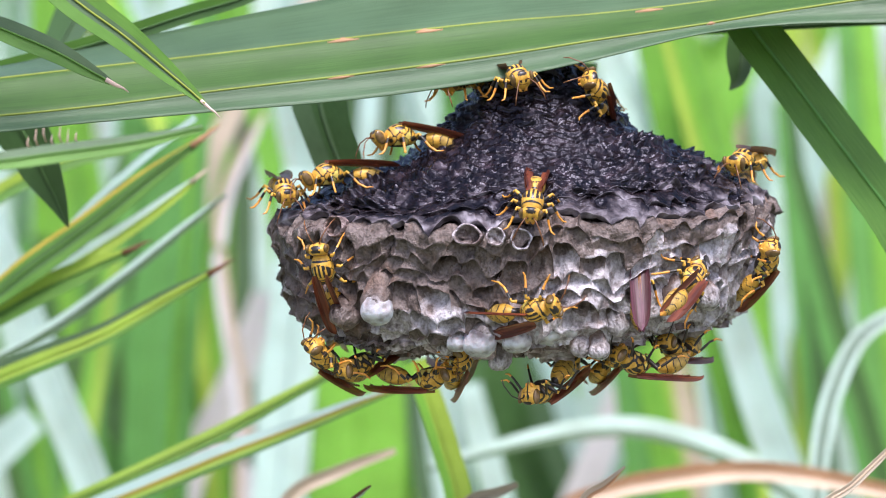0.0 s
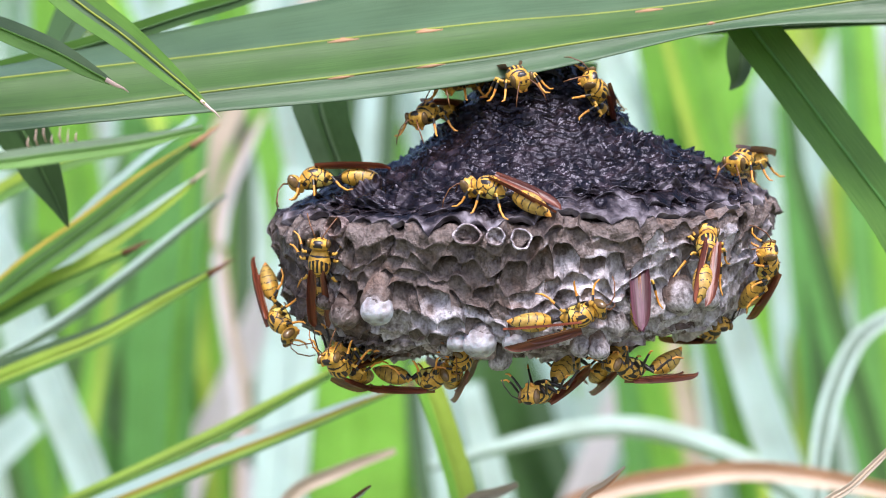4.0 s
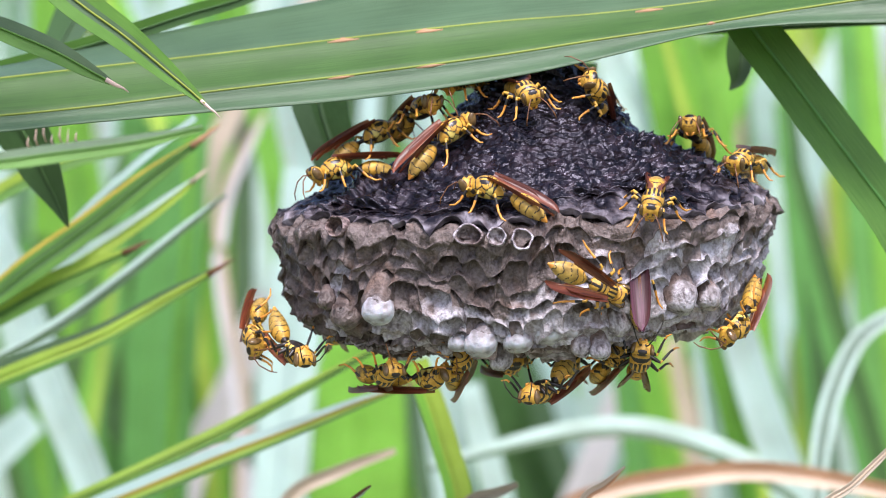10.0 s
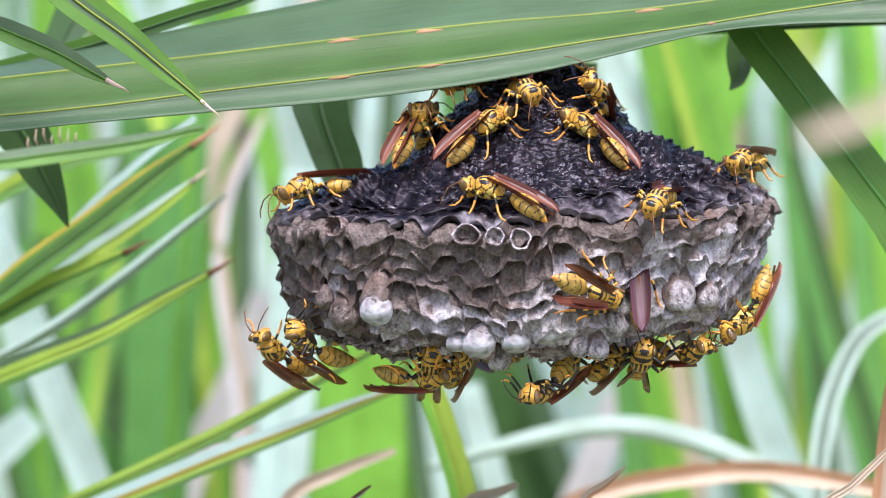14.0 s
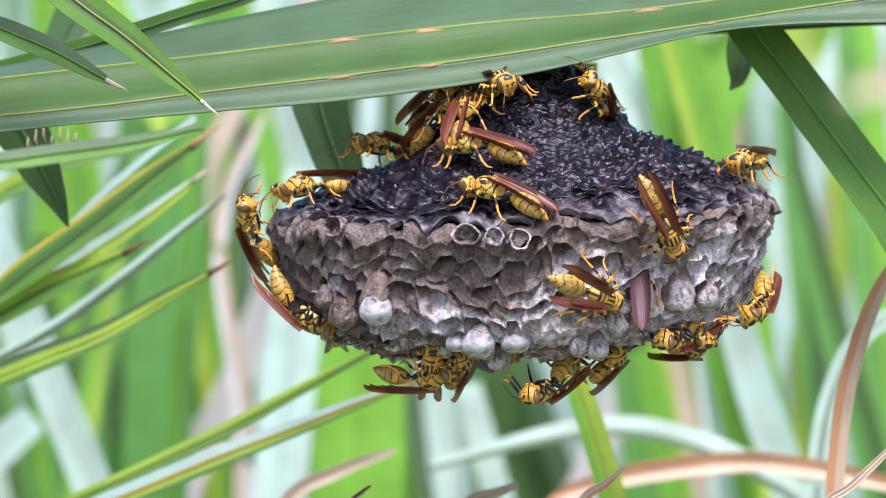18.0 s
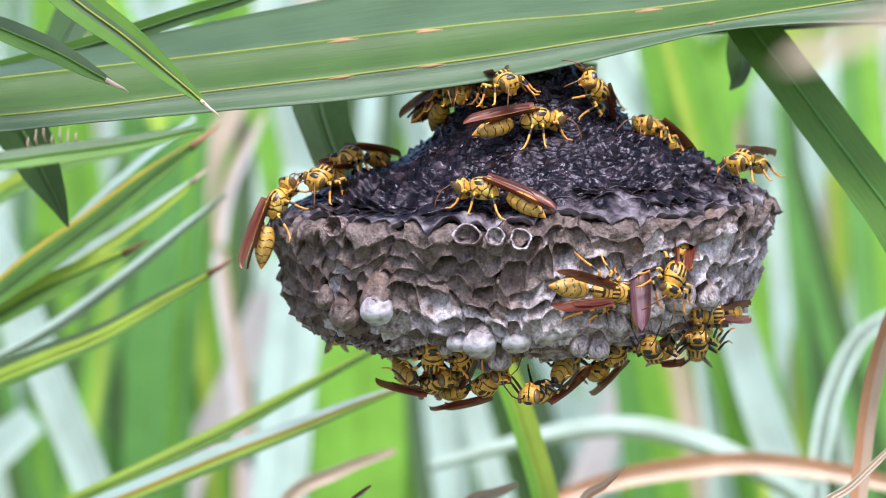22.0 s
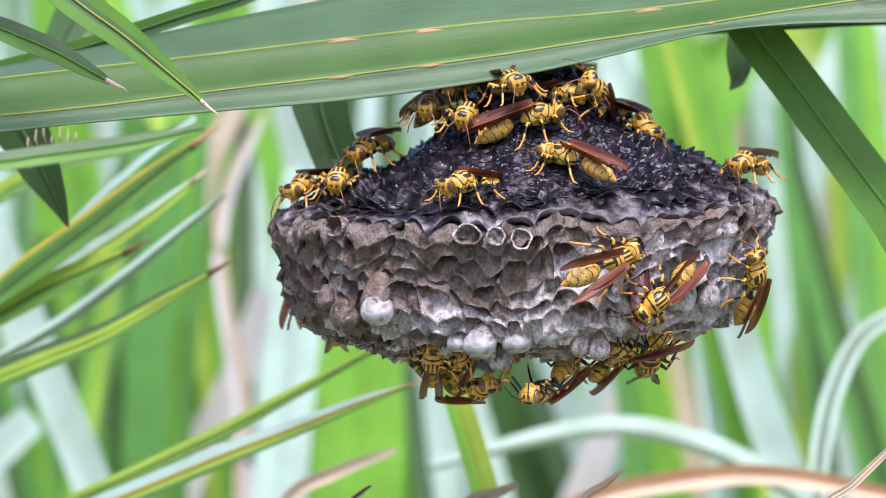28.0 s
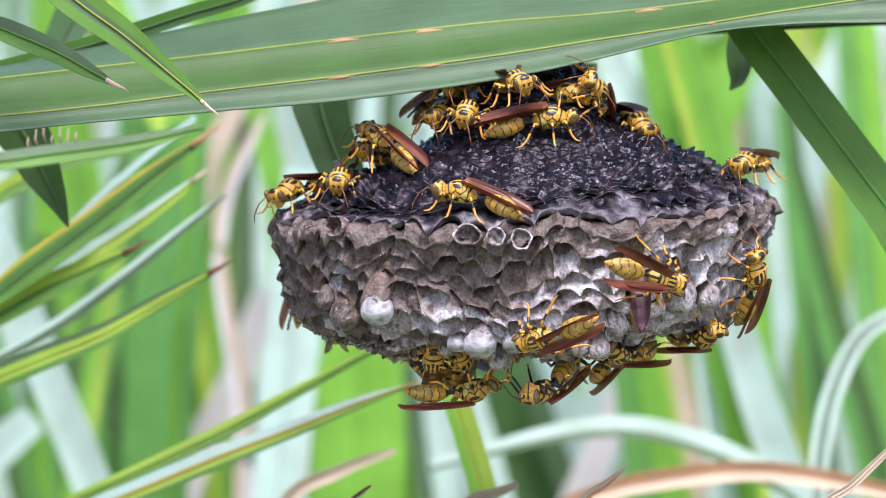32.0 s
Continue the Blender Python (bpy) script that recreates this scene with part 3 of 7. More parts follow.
def nest_cells():
    worn = [cell_mesh(k + 80, 6.0, 3.35, old=True) for k in range(12)]
    shapes = [cell_mesh(k, 6.0, 3.35) for k in range(24)]
    pale_lit = [cell_mesh(k + 40, 6.0, 3.35, True) for k in range(10)]
    total = sum(math.dist(a, b) for a, b in zip(BOWL, BOWL[1:]))
    rng = random.Random(4)
    places, back = [], []
    s, row = 31.0, 7
    while s < total - 2:
        r, z, t = along(BOWL, s / total)
        out = Vector((-t.y, t.x))                   # the bowl's outward way, in (radius, up)
        if out.x < 0 and r > 20:
            out = -out
        if out.y > 0:
            out = Vector((out.x, -abs(out.y)))
        count = max(3, round(2 * math.pi * r * (1 + DEEP) / 2 / 6.1))
        for i in range(count):
            a = 2 * math.pi * (i + 0.5 * (row % 2) + rng.uniform(-0.2, 0.2)) / count
            n = Vector((math.cos(a) * out.x * DEEP, math.sin(a) * out.x, out.y)).normalized()
            axis = (n + Vector((0, 0, rng.uniform(-0.22, 0.12))) + Vector((rng.uniform(-0.14, 0.14), rng.uniform(-0.14, 0.14), rng.uniform(-0.14, 0.14)))).normalized()
            p = lean(math.cos(a) * r, math.sin(a) * r * DEEP, z + rng.uniform(-1.0, 1.0) + 3.0 * noise.noise(Vector((math.cos(a) * 4, math.sin(a) * 4, row * 0.35)))) + axis * (rng.uniform(-0.6, 0.7) + (0 if row else 0.3))
            side = Vector((0, 0, 1)).cross(axis)
            side = side.normalized() if side.length > 0.05 else Vector((1, 0, 0))
            up = axis.cross(side)
            m = Matrix((side, up, axis)).transposed().to_4x4()
            m = Matrix.Translation(p * MM) @ m @ Matrix.Rotation(rng.uniform(-0.35, 0.35), 4, "Z") @ Matrix.Scale(rng.uniform(0.96, 1.3) * (0.86 if row == 0 else 1), 4)
            (places if p.y < 6 else back).append((p, m))
        s += 4.3 + 1.2 * (row > 0) + 0.4 * (r < 45)
        row += 1
    places.sort(key=lambda q: q[0].y)
    for p, m in places[:60]:
        # pale share grows rightward as painted sky light, downward for whitish cells
        pale = 0 if p.z - 0.038 * (p.x - CX) > 1.5 else 0.15 + 0.85 * max(0, min(1, (p.x - 12) / 26)) + 0.5 * max(0, min(1, (-13 - p.z) / 7))
        old = max(0, min(0.85, (14 - p.x) / 40))
        c = part("cell", worn[rng.randrange(12)] if rng.random() < old else pale_lit[rng.randrange(10)] if rng.random() < pale else shapes[rng.randrange(24)], NEST, at=m)
    for k, (x, y, z, rad, length, white) in enumerate(TUBES):
        mat = COMB
        tip = Vector((0.22 * (x - CX) / 40, -0.42, -0.9)).normalized()
        m = Matrix.Translation(Vector((x, y + 2.5, z)) * MM) @ tip.to_track_quat("Z", "Y").to_matrix().to_4x4()
        c = part("cell", tube_cell(length, rad, k, mat), NEST, "long sealed paper cell", at=m)
        if white:
            part("silk_cap", cap_mesh(rad, k + 3), c, "white silk cocoon cap")
    # round open mouths along the rim; two have a pale thick lip
    for k, (x, z, scale) in enumerate(((5.2, 3.1, 0.84), (11.4, 2.7, 0.66), (-24.3, 5.0, 0.8), (16.9, 2.2, 0.74))):
        u = (x - CX) / 60
        y = -(47.6 if k < 2 else 46.4) * math.sqrt(1 - u * u)
        out = Vector((u * 0.8, -math.sqrt(1 - u * u), 0.12)).normalized()
        m = Matrix.Translation(Vector((x, y, z)) * MM) @ out.to_track_quat("Z", "Y").to_matrix().to_4x4() @ Matrix.Scale(scale, 4)
        part("cell", round_cell(72 + k * 3, 3.2, 3.4, PAPERRIM if k < 2 else PAPER), NEST, "open cell with a thick pale lip" if k < 2 else "", at=m)
    vs, fs, ix = [], [], []
    for p, m in back + places[60:]:
        me = shapes[rng.randrange(24)]
        o = len(vs)
        vs += [m @ v.co for v in me.vertices]
        fs += [tuple(o + k for k in q.vertices) for q in me.polygons]
        ix += [q.material_index for q in me.polygons]
    me = mesh_of("underside_comb", vs, fs, [PAPER, PAPERRIM, PAPERSHADE], ix)
    tagged(part("underside_comb", me, NEST), kind="stuff")


nest_dome()
nest_core()
flank_cells()
nest_cells()


# ---- leaves: points are (x, y, z, width) in mm from the datum ----
blade("leaflet", [(-180.0, -20.0, 110.0, 12.0), (-89.6, -40.0, 62.0, 8.2), (-79.7, -40.0, 53.9, 7.9), (-70.2, -38.0, 47.0, 6.7), (-61.4, -36.0, 39.7, 4.7), (-54.7, -35.0, 34.0, 2.2), (-52.5, -35.0, 32.0, 1.0)], [GREEN, GREYGREEN, GREEN], "narrow green leaflet with a pale margin and pink withered tip", group="palm leaflets", tilt=10, keel=0.05, rib=VEIN, tip=PINKTIP)
blade("leaflet", [(-200.0, -15.0, 85.0, 8.0), (-103.2, -30.0, 50.9, 5.0), (-94.5, -30.0, 47.5, 5.5), (-85.7, -30.0, 43.7, 5.0), (-78.2, -30.0, 39.5, 3.3), (-73.7, -30.0, 37.0, 1.3)], [GREYGREEN, GREEN], "short green leaflet with a pink withered tip", group="palm leaflets", tilt=15, keel=0.05, tip=PINKTIP, rib=GREEN)
blade("leaflet", [(-200.0, 10.0, 30.0, 4.0), (-111.6, 14.0, 40.8, 3.4), (-91.7, 14.0, 45.3, 4.0), (-74.6, 14.0, 50.1, 4.2), (-60.0, 14.0, 54.9, 4.0), (-42.8, 14.0, 60.4, 3.4), (40.0, 30.0, 110.0, 2.0)], [GREEN, DEEP_GREEN], "green leaflet crossing behind the large leaf", group="palm leaflets", tilt=-10, keel=0.05, rib=DEEP_GREEN)
blade("leaflet", [(-102.9, 80.0, 38.6, 0.7), (-98.2, 80.0, 49.3, 8.6), (-90.4, 80.0, 64.3, 12.8), (-84.7, 80.0, 74.3, 11.4)], [DARKGREEN, GREYGREEN], "grey green leaflet standing behind the others", group="palm leaflets", tilt=30, rib=GREYGREEN)
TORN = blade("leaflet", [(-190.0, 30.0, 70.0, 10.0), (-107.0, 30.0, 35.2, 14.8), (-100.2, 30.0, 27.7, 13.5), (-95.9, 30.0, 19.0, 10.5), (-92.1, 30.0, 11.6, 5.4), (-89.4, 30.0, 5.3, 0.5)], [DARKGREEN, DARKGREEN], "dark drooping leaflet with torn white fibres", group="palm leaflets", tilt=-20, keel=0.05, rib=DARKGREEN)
blade("leaflet", [(-206.0, 22.0, 26.0, 4.0), (-150.0, -60.0, 22.0, 4.5), (-95.2, -110.0, 17.0, 4.1), (-77.1, -110.0, 19.1, 4.3), (-61.3, -110.0, 21.3, 3.6), (-47.8, -110.0, 24.2, 1.4)], [GREYGREEN, GREEN], "narrow pale green palm leaflet", group="palm leaflets", tilt=25, keel=0.02, rib=GREEN)
blade("stem", [(-180.0, 85.0, -110.0, 1.0), (-95.2, 85.0, 5.2, 1.4), (-79.4, 85.0, 20.2, 2.0), (-62.9, 85.0, 33.4, 1.7)], [PALE], "thin silvery dry stem", tilt=20, keel=0.3, rib=PALE)
blade("leaflet", [(-200.0, 30.0, -70.0, 3.0), (-120.0, 78.0, -16.9, 4.8), (-103.0, 78.0, -4.1, 7.5), (-90.2, 78.0, 5.1, 7.0), (-74.5, 78.0, 17.5, 5.4), (-62.4, 78.0, 26.5, 2.0)], [YELLOW, GREEN, DEEP_GREEN, DEEP_GREEN, DEEP_GREEN, GREEN, GREEN], "green leaflet with an orange brown upper margin", group="palm leaflets", tilt=15, keel=0.05, tip=RUST, reach=8, rib=GREEN)
blade("leaflet", [(-200.0, 30.0, -70.0, 4.0), (-120.3, 80.0, -21.0, 5.6), (-103.2, 80.0, -11.3, 6.8), (-90.4, 80.0, -5.3, 5.6), (-79.7, 80.0, -0.6, 1.7)], [LIME, GREEN], "yellow green leaflet ending in a dark brown tip", group="palm leaflets", tilt=10, keel=0.05, tip=BROWNTIP, reach=7, rib=GREEN)
blade("leaflet", [(-220.0, 50.0, -70.0, 3.0), (-115.9, 90.0, -17.1, 4.5), (-98.6, 90.0, -6.3, 5.2), (-81.3, 90.0, 4.5, 4.5), (-68.3, 90.0, 13.8, 2.9), (-63.3, 90.0, 17.7, 1.2)], [PALE, LIME], "pale yellow leaflet with a pink withered tip", group="palm leaflets", tilt=15, keel=0.05, tip=PINKTIP, rib=LIME)
blade("leaflet", [(-240.0, 115.0, -80.0, 3.0), (-122.0, 115.0, -30.9, 2.5), (-101.2, 115.0, -19.8, 3.8), (-82.0, 115.0, -5.8, 3.3), (-67.2, 115.0, 6.1, 2.4), (-56.8, 115.0, 14.2, 0.7)], [PALE, GREYGREEN], "narrow silvery green palm leaflet", group="palm leaflets", tilt=20, rib=GREYGREEN)
blade("leaflet", [(-200.0, 30.0, -70.0, 4.0), (-119.6, 75.0, -35.3, 6.4), (-102.6, 75.0, -28.2, 6.5), (-85.6, 75.0, -21.4, 5.5), (-70.0, 75.0, -12.6, 4.1), (-58.0, 75.0, -5.8, 1.7)], [GREYGREEN, LIME, LIME, GREEN], "green leaflet with a silvery upper half and brown tip", group="palm leaflets", rib=LIME, tilt=10, keel=0.05, tip=BROWNTIP, reach=6.5)
blade("leaflet", [(-200.0, 30.0, -120.0, 4.0), (-103.8, 85.0, -68.6, 3.2), (-80.8, 85.0, -57.9, 3.9), (-55.0, 85.0, -45.7, 4.2), (-37.8, 85.0, -36.5, 3.3), (-23.5, 85.0, -28.8, 2.0), (-13.5, 85.0, -23.4, 0.9)], [LIME, LIME, GREEN], "deep green leaflet below the nest", group="palm leaflets", tilt=25, keel=0.05, rib=GREEN)
# the two upper pale strips paint the sky's sheen on this leaflet
blade("leaflet", [(-200.0, 30.0, -130.0, 7.0), (-103.0, 78.0, -71.7, 4.4), (-77.4, 78.0, -61.0, 6.0), (-54.6, 78.0, -51.6, 5.8), (-37.5, 78.0, -45.1, 4.6), (-20.5, 78.0, -38.4, 3.1), (-8.8, 78.0, -34.4, 0.7)], [PALE, PALE, YELLOW, LIME, GREEN], "leaflet striped yellow and green under a painted sky sheen", group="palm leaflets", rib=YELLOW, tilt=25, keel=0.05, tip=RUST, reach=6)
blade("leaflet", [(-82.4, 120.0, 26.6, 2.7), (-97.3, 120.0, 23.7, 4.5), (-113.7, 120.0, 16.5, 5.1), (-125.6, 120.0, 9.1, 4.5), (-240.0, 120.0, -20.0, 4.0)], [LIME, GREEN], "green leaflet with a yellow edge", group="palm leaflets", tilt=10, rib=GREEN)
# the dark green of the next two also holds the shade behind the nest
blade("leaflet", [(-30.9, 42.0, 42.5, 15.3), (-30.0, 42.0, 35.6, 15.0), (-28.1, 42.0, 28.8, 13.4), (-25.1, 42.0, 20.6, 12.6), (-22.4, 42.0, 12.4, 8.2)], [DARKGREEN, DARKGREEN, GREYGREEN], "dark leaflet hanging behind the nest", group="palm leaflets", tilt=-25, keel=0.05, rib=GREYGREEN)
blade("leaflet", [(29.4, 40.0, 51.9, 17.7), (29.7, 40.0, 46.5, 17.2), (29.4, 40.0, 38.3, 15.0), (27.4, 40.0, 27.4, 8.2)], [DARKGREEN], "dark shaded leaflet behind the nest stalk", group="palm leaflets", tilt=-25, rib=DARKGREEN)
blade("leaflet", [(64.9, 6.0, 60.4, 9.2), (72.0, 6.0, 50.9, 11.8), (80.7, 6.0, 39.7, 12.0), (91.1, 6.0, 25.7, 12.3), (102.7, 6.0, 10.3, 12.6), (119.9, 6.0, -13.0, 12.6), (250.0, 30.0, -60.0, 10.0)], [GREEN, GREEN], "broad dark green leaf with a pale midrib and brown flecks", group="palm leaflets", tilt=18, keel=0.06, rib=MIDGREEN, n=36)
blade("leaflet", [(71.7, 30.0, 51.3, 7.5), (70.9, 30.0, 45.9, 7.0), (70.2, 30.0, 40.5, 4.0), (68.4, 30.0, 37.9, 0.5)], [DARKGREEN, GREYGREEN], "small dark leaf tip hanging down", group="palm leaflets", tilt=20, rib=GREYGREEN)
blade("leaflet", [(53.0, 24.0, 51.2, 1.9), (69.0, 24.0, 52.3, 2.1), (85.1, 24.0, 53.1, 2.1), (109.1, 24.0, 53.9, 1.9), (190.0, 30.0, 50.0, 3.0)], [DARKGREEN], "thin dark edge of a leaflet behind the large leaf", group="palm leaflets", tilt=0, keel=0.05, rib=DARKGREEN)
REED = blade("leaflet", [(-7.1, 90.0, -28.7, 6.3), (-2.7, 90.0, -40.2, 6.7), (0.9, 90.0, -51.7, 6.9), (4.5, 90.0, -66.1, 6.9), (20.0, 110.0, -400.0, 4.7), (25.0, 120.0, -1200.0, 3.1)], [LIME, LIME, BRIGHT], "lime green striped leaf below the nest", group="palm leaflets", tilt=5, keel=0.05, rib=LIME)
ARCH = blade("dry_stem", [(0.0, 40.0, -200.0, 3.0), (31.6, 200.0, -75.7, 3.4), (47.8, 200.0, -68.9, 5.2), (67.1, 200.0, -65.2, 6.0), (89.7, 200.0, -63.4, 5.5), (110.7, 200.0, -66.0, 5.2), (134.9, 200.0, -71.1, 4.0)], [RUST, STRAW, STRAW], "arching dry rust coloured leaf", tilt=10, keel=0.3, rib=RUST)
blade("dry_stem", [(-4.1, 250.0, -65.1, 2.7), (14.5, 250.0, -59.9, 4.1), (34.8, 250.0, -55.0, 5.8), (55.1, 250.0, -53.1, 6.4), (75.4, 250.0, -57.3, 6.8), (94.0, 250.0, -65.8, 6.8), (112.7, 250.0, -81.0, 6.1), (170.0, 250.0, -400.0, 6.0), (180.0, 250.0, -1198.0, 6.0)], [PALE, PALE, GREYGREEN], "arching silvery green blade below the nest", tilt=10, keel=0.05, rib=PALE)
blade("dry_stem", [(100.0, 230.0, -1198.0, 5.0), (110.0, 230.0, -400.0, 5.0), (109.7, 230.0, -81.2, 5.6), (111.4, 230.0, -56.3, 6.3), (115.5, 230.0, -39.7, 6.3), (123.0, 230.0, -25.6, 5.6), (135.5, 230.0, -17.3, 4.0)], [PALE, GREYGREEN, PALE], "bent over silvery grass blade", tilt=10, keel=0.05, rib=PALE)
blade("dry_stem", [(60.0, 0.0, -1198.0, 3.0), (70.0, 0.0, -400.0, 2.0), (84.5, -8.0, -61.7, 2.1), (93.5, -8.0, -53.7, 1.8), (105.1, -8.0, -42.4, 1.2)], [STRAW], "thin dry straw coloured twig", keel=0.3, rib=STRAW)
blade("dry_stem", [(10.0, 0.0, -1198.0, 3.0), (10.0, 0.0, -400.0, 2.0), (32.0, 0.0, -58.4, 2.1), (37.2, 0.0, -54.2, 1.6), (41.9, 0.0, -50.1, 0.3)], [STRAW, RUST], "thin withered leaf tip", keel=0.3, rib=STRAW)
blade("dry_stem", [(-90.0, 140.0, -1198.0, 4.0), (-80.0, 140.0, -400.0, 4.0), (-43.1, 140.0, -69.7, 4.0), (-28.0, 140.0, -59.9, 3.3), (-12.8, 140.0, -54.2, 1.5)], [STRAW], "dry pinkish curled grass blade", keel=0.3, rib=STRAW)
blade("dry_stem", [(-20.0, 60.0, -1198.0, 3.0), (-20.0, 60.0, -400.0, 3.0), (5.0, 60.0, -64.0, 2.8), (13.4, 60.0, -60.1, 2.5), (18.4, 60.0, -58.1, 1.1)], [STRAW], "dry pinkish leaf tip", keel=0.3, rib=STRAW)
blade("dry_stem", [(-40.0, 10.0, -1198.0, 3.0), (-40.0, 10.0, -400.0, 2.0), (-22.2, 10.0, -60.4, 1.1), (-18.9, 10.0, -56.7, 0.9), (-16.8, 10.0, -55.1, 0.3)], [BROWNTIP, PALE], "fine dark withered tip", keel=0.3, rib=BROWNTIP)
blade("reed_leaf", [(-94.3, 440.0, 45.0, 6.0), (-97.3, 440.0, 22.1, 13.1), (-100.2, 440.0, -7.8, 15.9), (-103.8, 440.0, -43.6, 15.9), (-150.0, 470.0, -1198.0, 5.0)], [MIDGREEN, MIDGREEN], "green reed leaf standing in the reed bed", tilt=5, keel=0.05, n=16, group="reed bed", rib=MIDGREEN)
# deep green reeds from here on have the bed's shade in their colour
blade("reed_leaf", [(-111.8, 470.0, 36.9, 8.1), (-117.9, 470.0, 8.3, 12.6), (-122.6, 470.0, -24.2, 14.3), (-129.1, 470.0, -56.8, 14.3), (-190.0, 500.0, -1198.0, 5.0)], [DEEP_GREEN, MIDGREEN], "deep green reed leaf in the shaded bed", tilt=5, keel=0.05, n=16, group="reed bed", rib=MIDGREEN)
blade("reed_leaf", [(83.7, 410.0, 74.0, 5.8), (90.5, 410.0, 48.7, 11.7), (98.3, 410.0, 21.6, 13.6), (105.1, 410.0, -5.6, 13.6), (170.0, 440.0, -1198.0, 5.0)], [BRIGHT, BRIGHT], "bright green reed leaf standing in the reed bed", tilt=5, keel=0.05, n=16, group="reed bed", rib=MIDGREEN)
blade("reed_leaf", [(71.7, 420.0, 92.2, 18.8), (94.2, 420.0, -4.7, 23.5), (116.7, 420.0, -101.6, 23.5), (152.7, 440.0, -500.0, 12.5), (168.0, 450.0, -1198.0, 7.8)], [BRIGHT, BRIGHT], "bright green reed leaf standing in the reed bed", tilt=-15, keel=0.05, n=16, group="reed bed", rib=BRIGHT)
blade("reed_leaf", [(61.8, 480.0, 94.6, 15.6), (79.7, 480.0, 39.2, 19.5), (97.7, 480.0, -16.2, 19.5), (126.4, 500.0, -500.0, 9.9), (139.0, 510.0, -1198.0, 6.2)], [PALE, PALE], "pale sky-lit reed leaf standing in the reed bed", tilt=10, keel=0.05, n=16, group="reed bed", rib=PALE)
blade("reed_leaf", [(88.7, 360.0, 0.2, 11.2), (103.6, 360.0, -48.3, 14.0), (118.5, 360.0, -96.7, 14.0), (142.4, 380.0, -500.0, 7.8), (156.6, 390.0, -1198.0, 4.9)], [PALE, PALE], "pale sky-lit reed leaf standing in the reed bed", tilt=-25, keel=0.05, n=16, group="reed bed", rib=PALE)
blade("reed_leaf", [(126.2, 500.0, 54.4, 8.3), (134.6, 500.0, -26.9, 10.4), (142.9, 500.0, -108.1, 10.4), (156.2, 520.0, -500.0, 5.2), (171.9, 530.0, -1198.0, 3.2)], [DARKGREEN, MIDGREEN], "deep green reed leaf in the shaded bed", tilt=5, keel=0.05, n=16, group="reed bed", rib=DARKGREEN)
blade("reed_leaf", [(153.5, 520.0, 97.5, 15.2), (162.0, 520.0, -6.1, 19.0), (170.4, 520.0, -109.7, 19.0), (183.9, 540.0, -500.0, 9.4), (202.3, 550.0, -1198.0, 5.9)], [BRIGHT, MIDGREEN], "bright green reed leaf standing in the reed bed", tilt=5, keel=0.05, n=16, group="reed bed", rib=BRIGHT)
blade("reed_leaf", [(146.9, 600.0, 103.2, 10.8), (153.6, 600.0, 56.2, 13.4), (160.4, 600.0, 9.2, 13.4), (171.1, 620.0, -500.0, 6.2), (188.2, 630.0, -1198.0, 3.9)], [BRIGHT, LIME], "bright green reed leaf standing in the reed bed", tilt=5, keel=0.05, n=16, group="reed bed", rib=BRIGHT)
blade("reed_leaf", [(116.5, 640.0, 73.9, 10.1), (121.1, 640.0, -22.8, 12.7), (125.7, 640.0, -119.5, 12.7), (133.1, 660.0, -500.0, 5.7), (146.4, 670.0, -1198.0, 3.6)], [STRAW, STRAW], "dry straw coloured leaf in the reed bed", tilt=-25, keel=0.05, n=16, group="reed bed", rib=STRAW)
blade("reed_leaf", [(-72.7, 560.0, 100.4, 13.9), (-72.2, 560.0, -6.3, 17.4), (-71.6, 560.0, -113.0, 17.4), (-70.8, 580.0, -500.0, 8.3), (-77.8, 590.0, -1198.0, 5.2)], [PALE, GREYGREEN], "pale sky-lit reed leaf standing in the reed bed", tilt=5, keel=0.05, n=16, group="reed bed", rib=PALE)
blade("reed_leaf", [(-46.2, 380.0, 26.7, 14.4), (-51.0, 380.0, -35.8, 18.0), (-55.7, 380.0, -98.4, 18.0), (-63.3, 400.0, -500.0, 9.9), (-69.6, 410.0, -1198.0, 6.2)], [PALE, PALE], "pale sky-lit reed leaf standing in the reed bed", tilt=-5, keel=0.05, n=16, group="reed bed", rib=PALE)
blade("reed_leaf", [(-62.0, 430.0, 47.6, 1.6), (-67.9, 430.0, 36.7, 3.9), (-75.8, 430.0, 18.0, 5.1), (-78.1, 430.0, -1.8, 5.1), (-75.0, 430.0, -27.4, 5.9), (-70.8, 430.0, -49.1, 6.7), (-69.9, 430.0, -90.6, 6.7), (-89.7, 460.0, -1198.0, 4.0)], [STRAW, LILAC], "dry curled straw coloured leaf in the reed bed", tilt=-10, keel=0.05, n=40, group="reed bed", rib=STRAW)
blade("reed_leaf", [(-85.7, 460.0, 93.1, 9.7), (-91.7, 460.0, -5.9, 12.1), (-97.8, 460.0, -104.9, 12.1), (-107.5, 480.0, -500.0, 6.2), (-118.2, 490.0, -1198.0, 3.9)], [BRIGHT, MIDGREEN], "bright green reed leaf standing in the reed bed", tilt=-25, keel=0.05, n=16, group="reed bed", rib=BRIGHT)
blade("reed_leaf", [(-146.1, 330.0, 11.1, 11.6), (-127.0, 330.0, -41.6, 14.5), (-107.9, 330.0, -94.3, 14.5), (-77.4, 350.0, -500.0, 8.3), (-85.1, 360.0, -1198.0, 5.2)], [PALE, PALE], "pale sky-lit reed leaf standing in the reed bed", tilt=-25, keel=0.05, n=16, group="reed bed", rib=PALE)
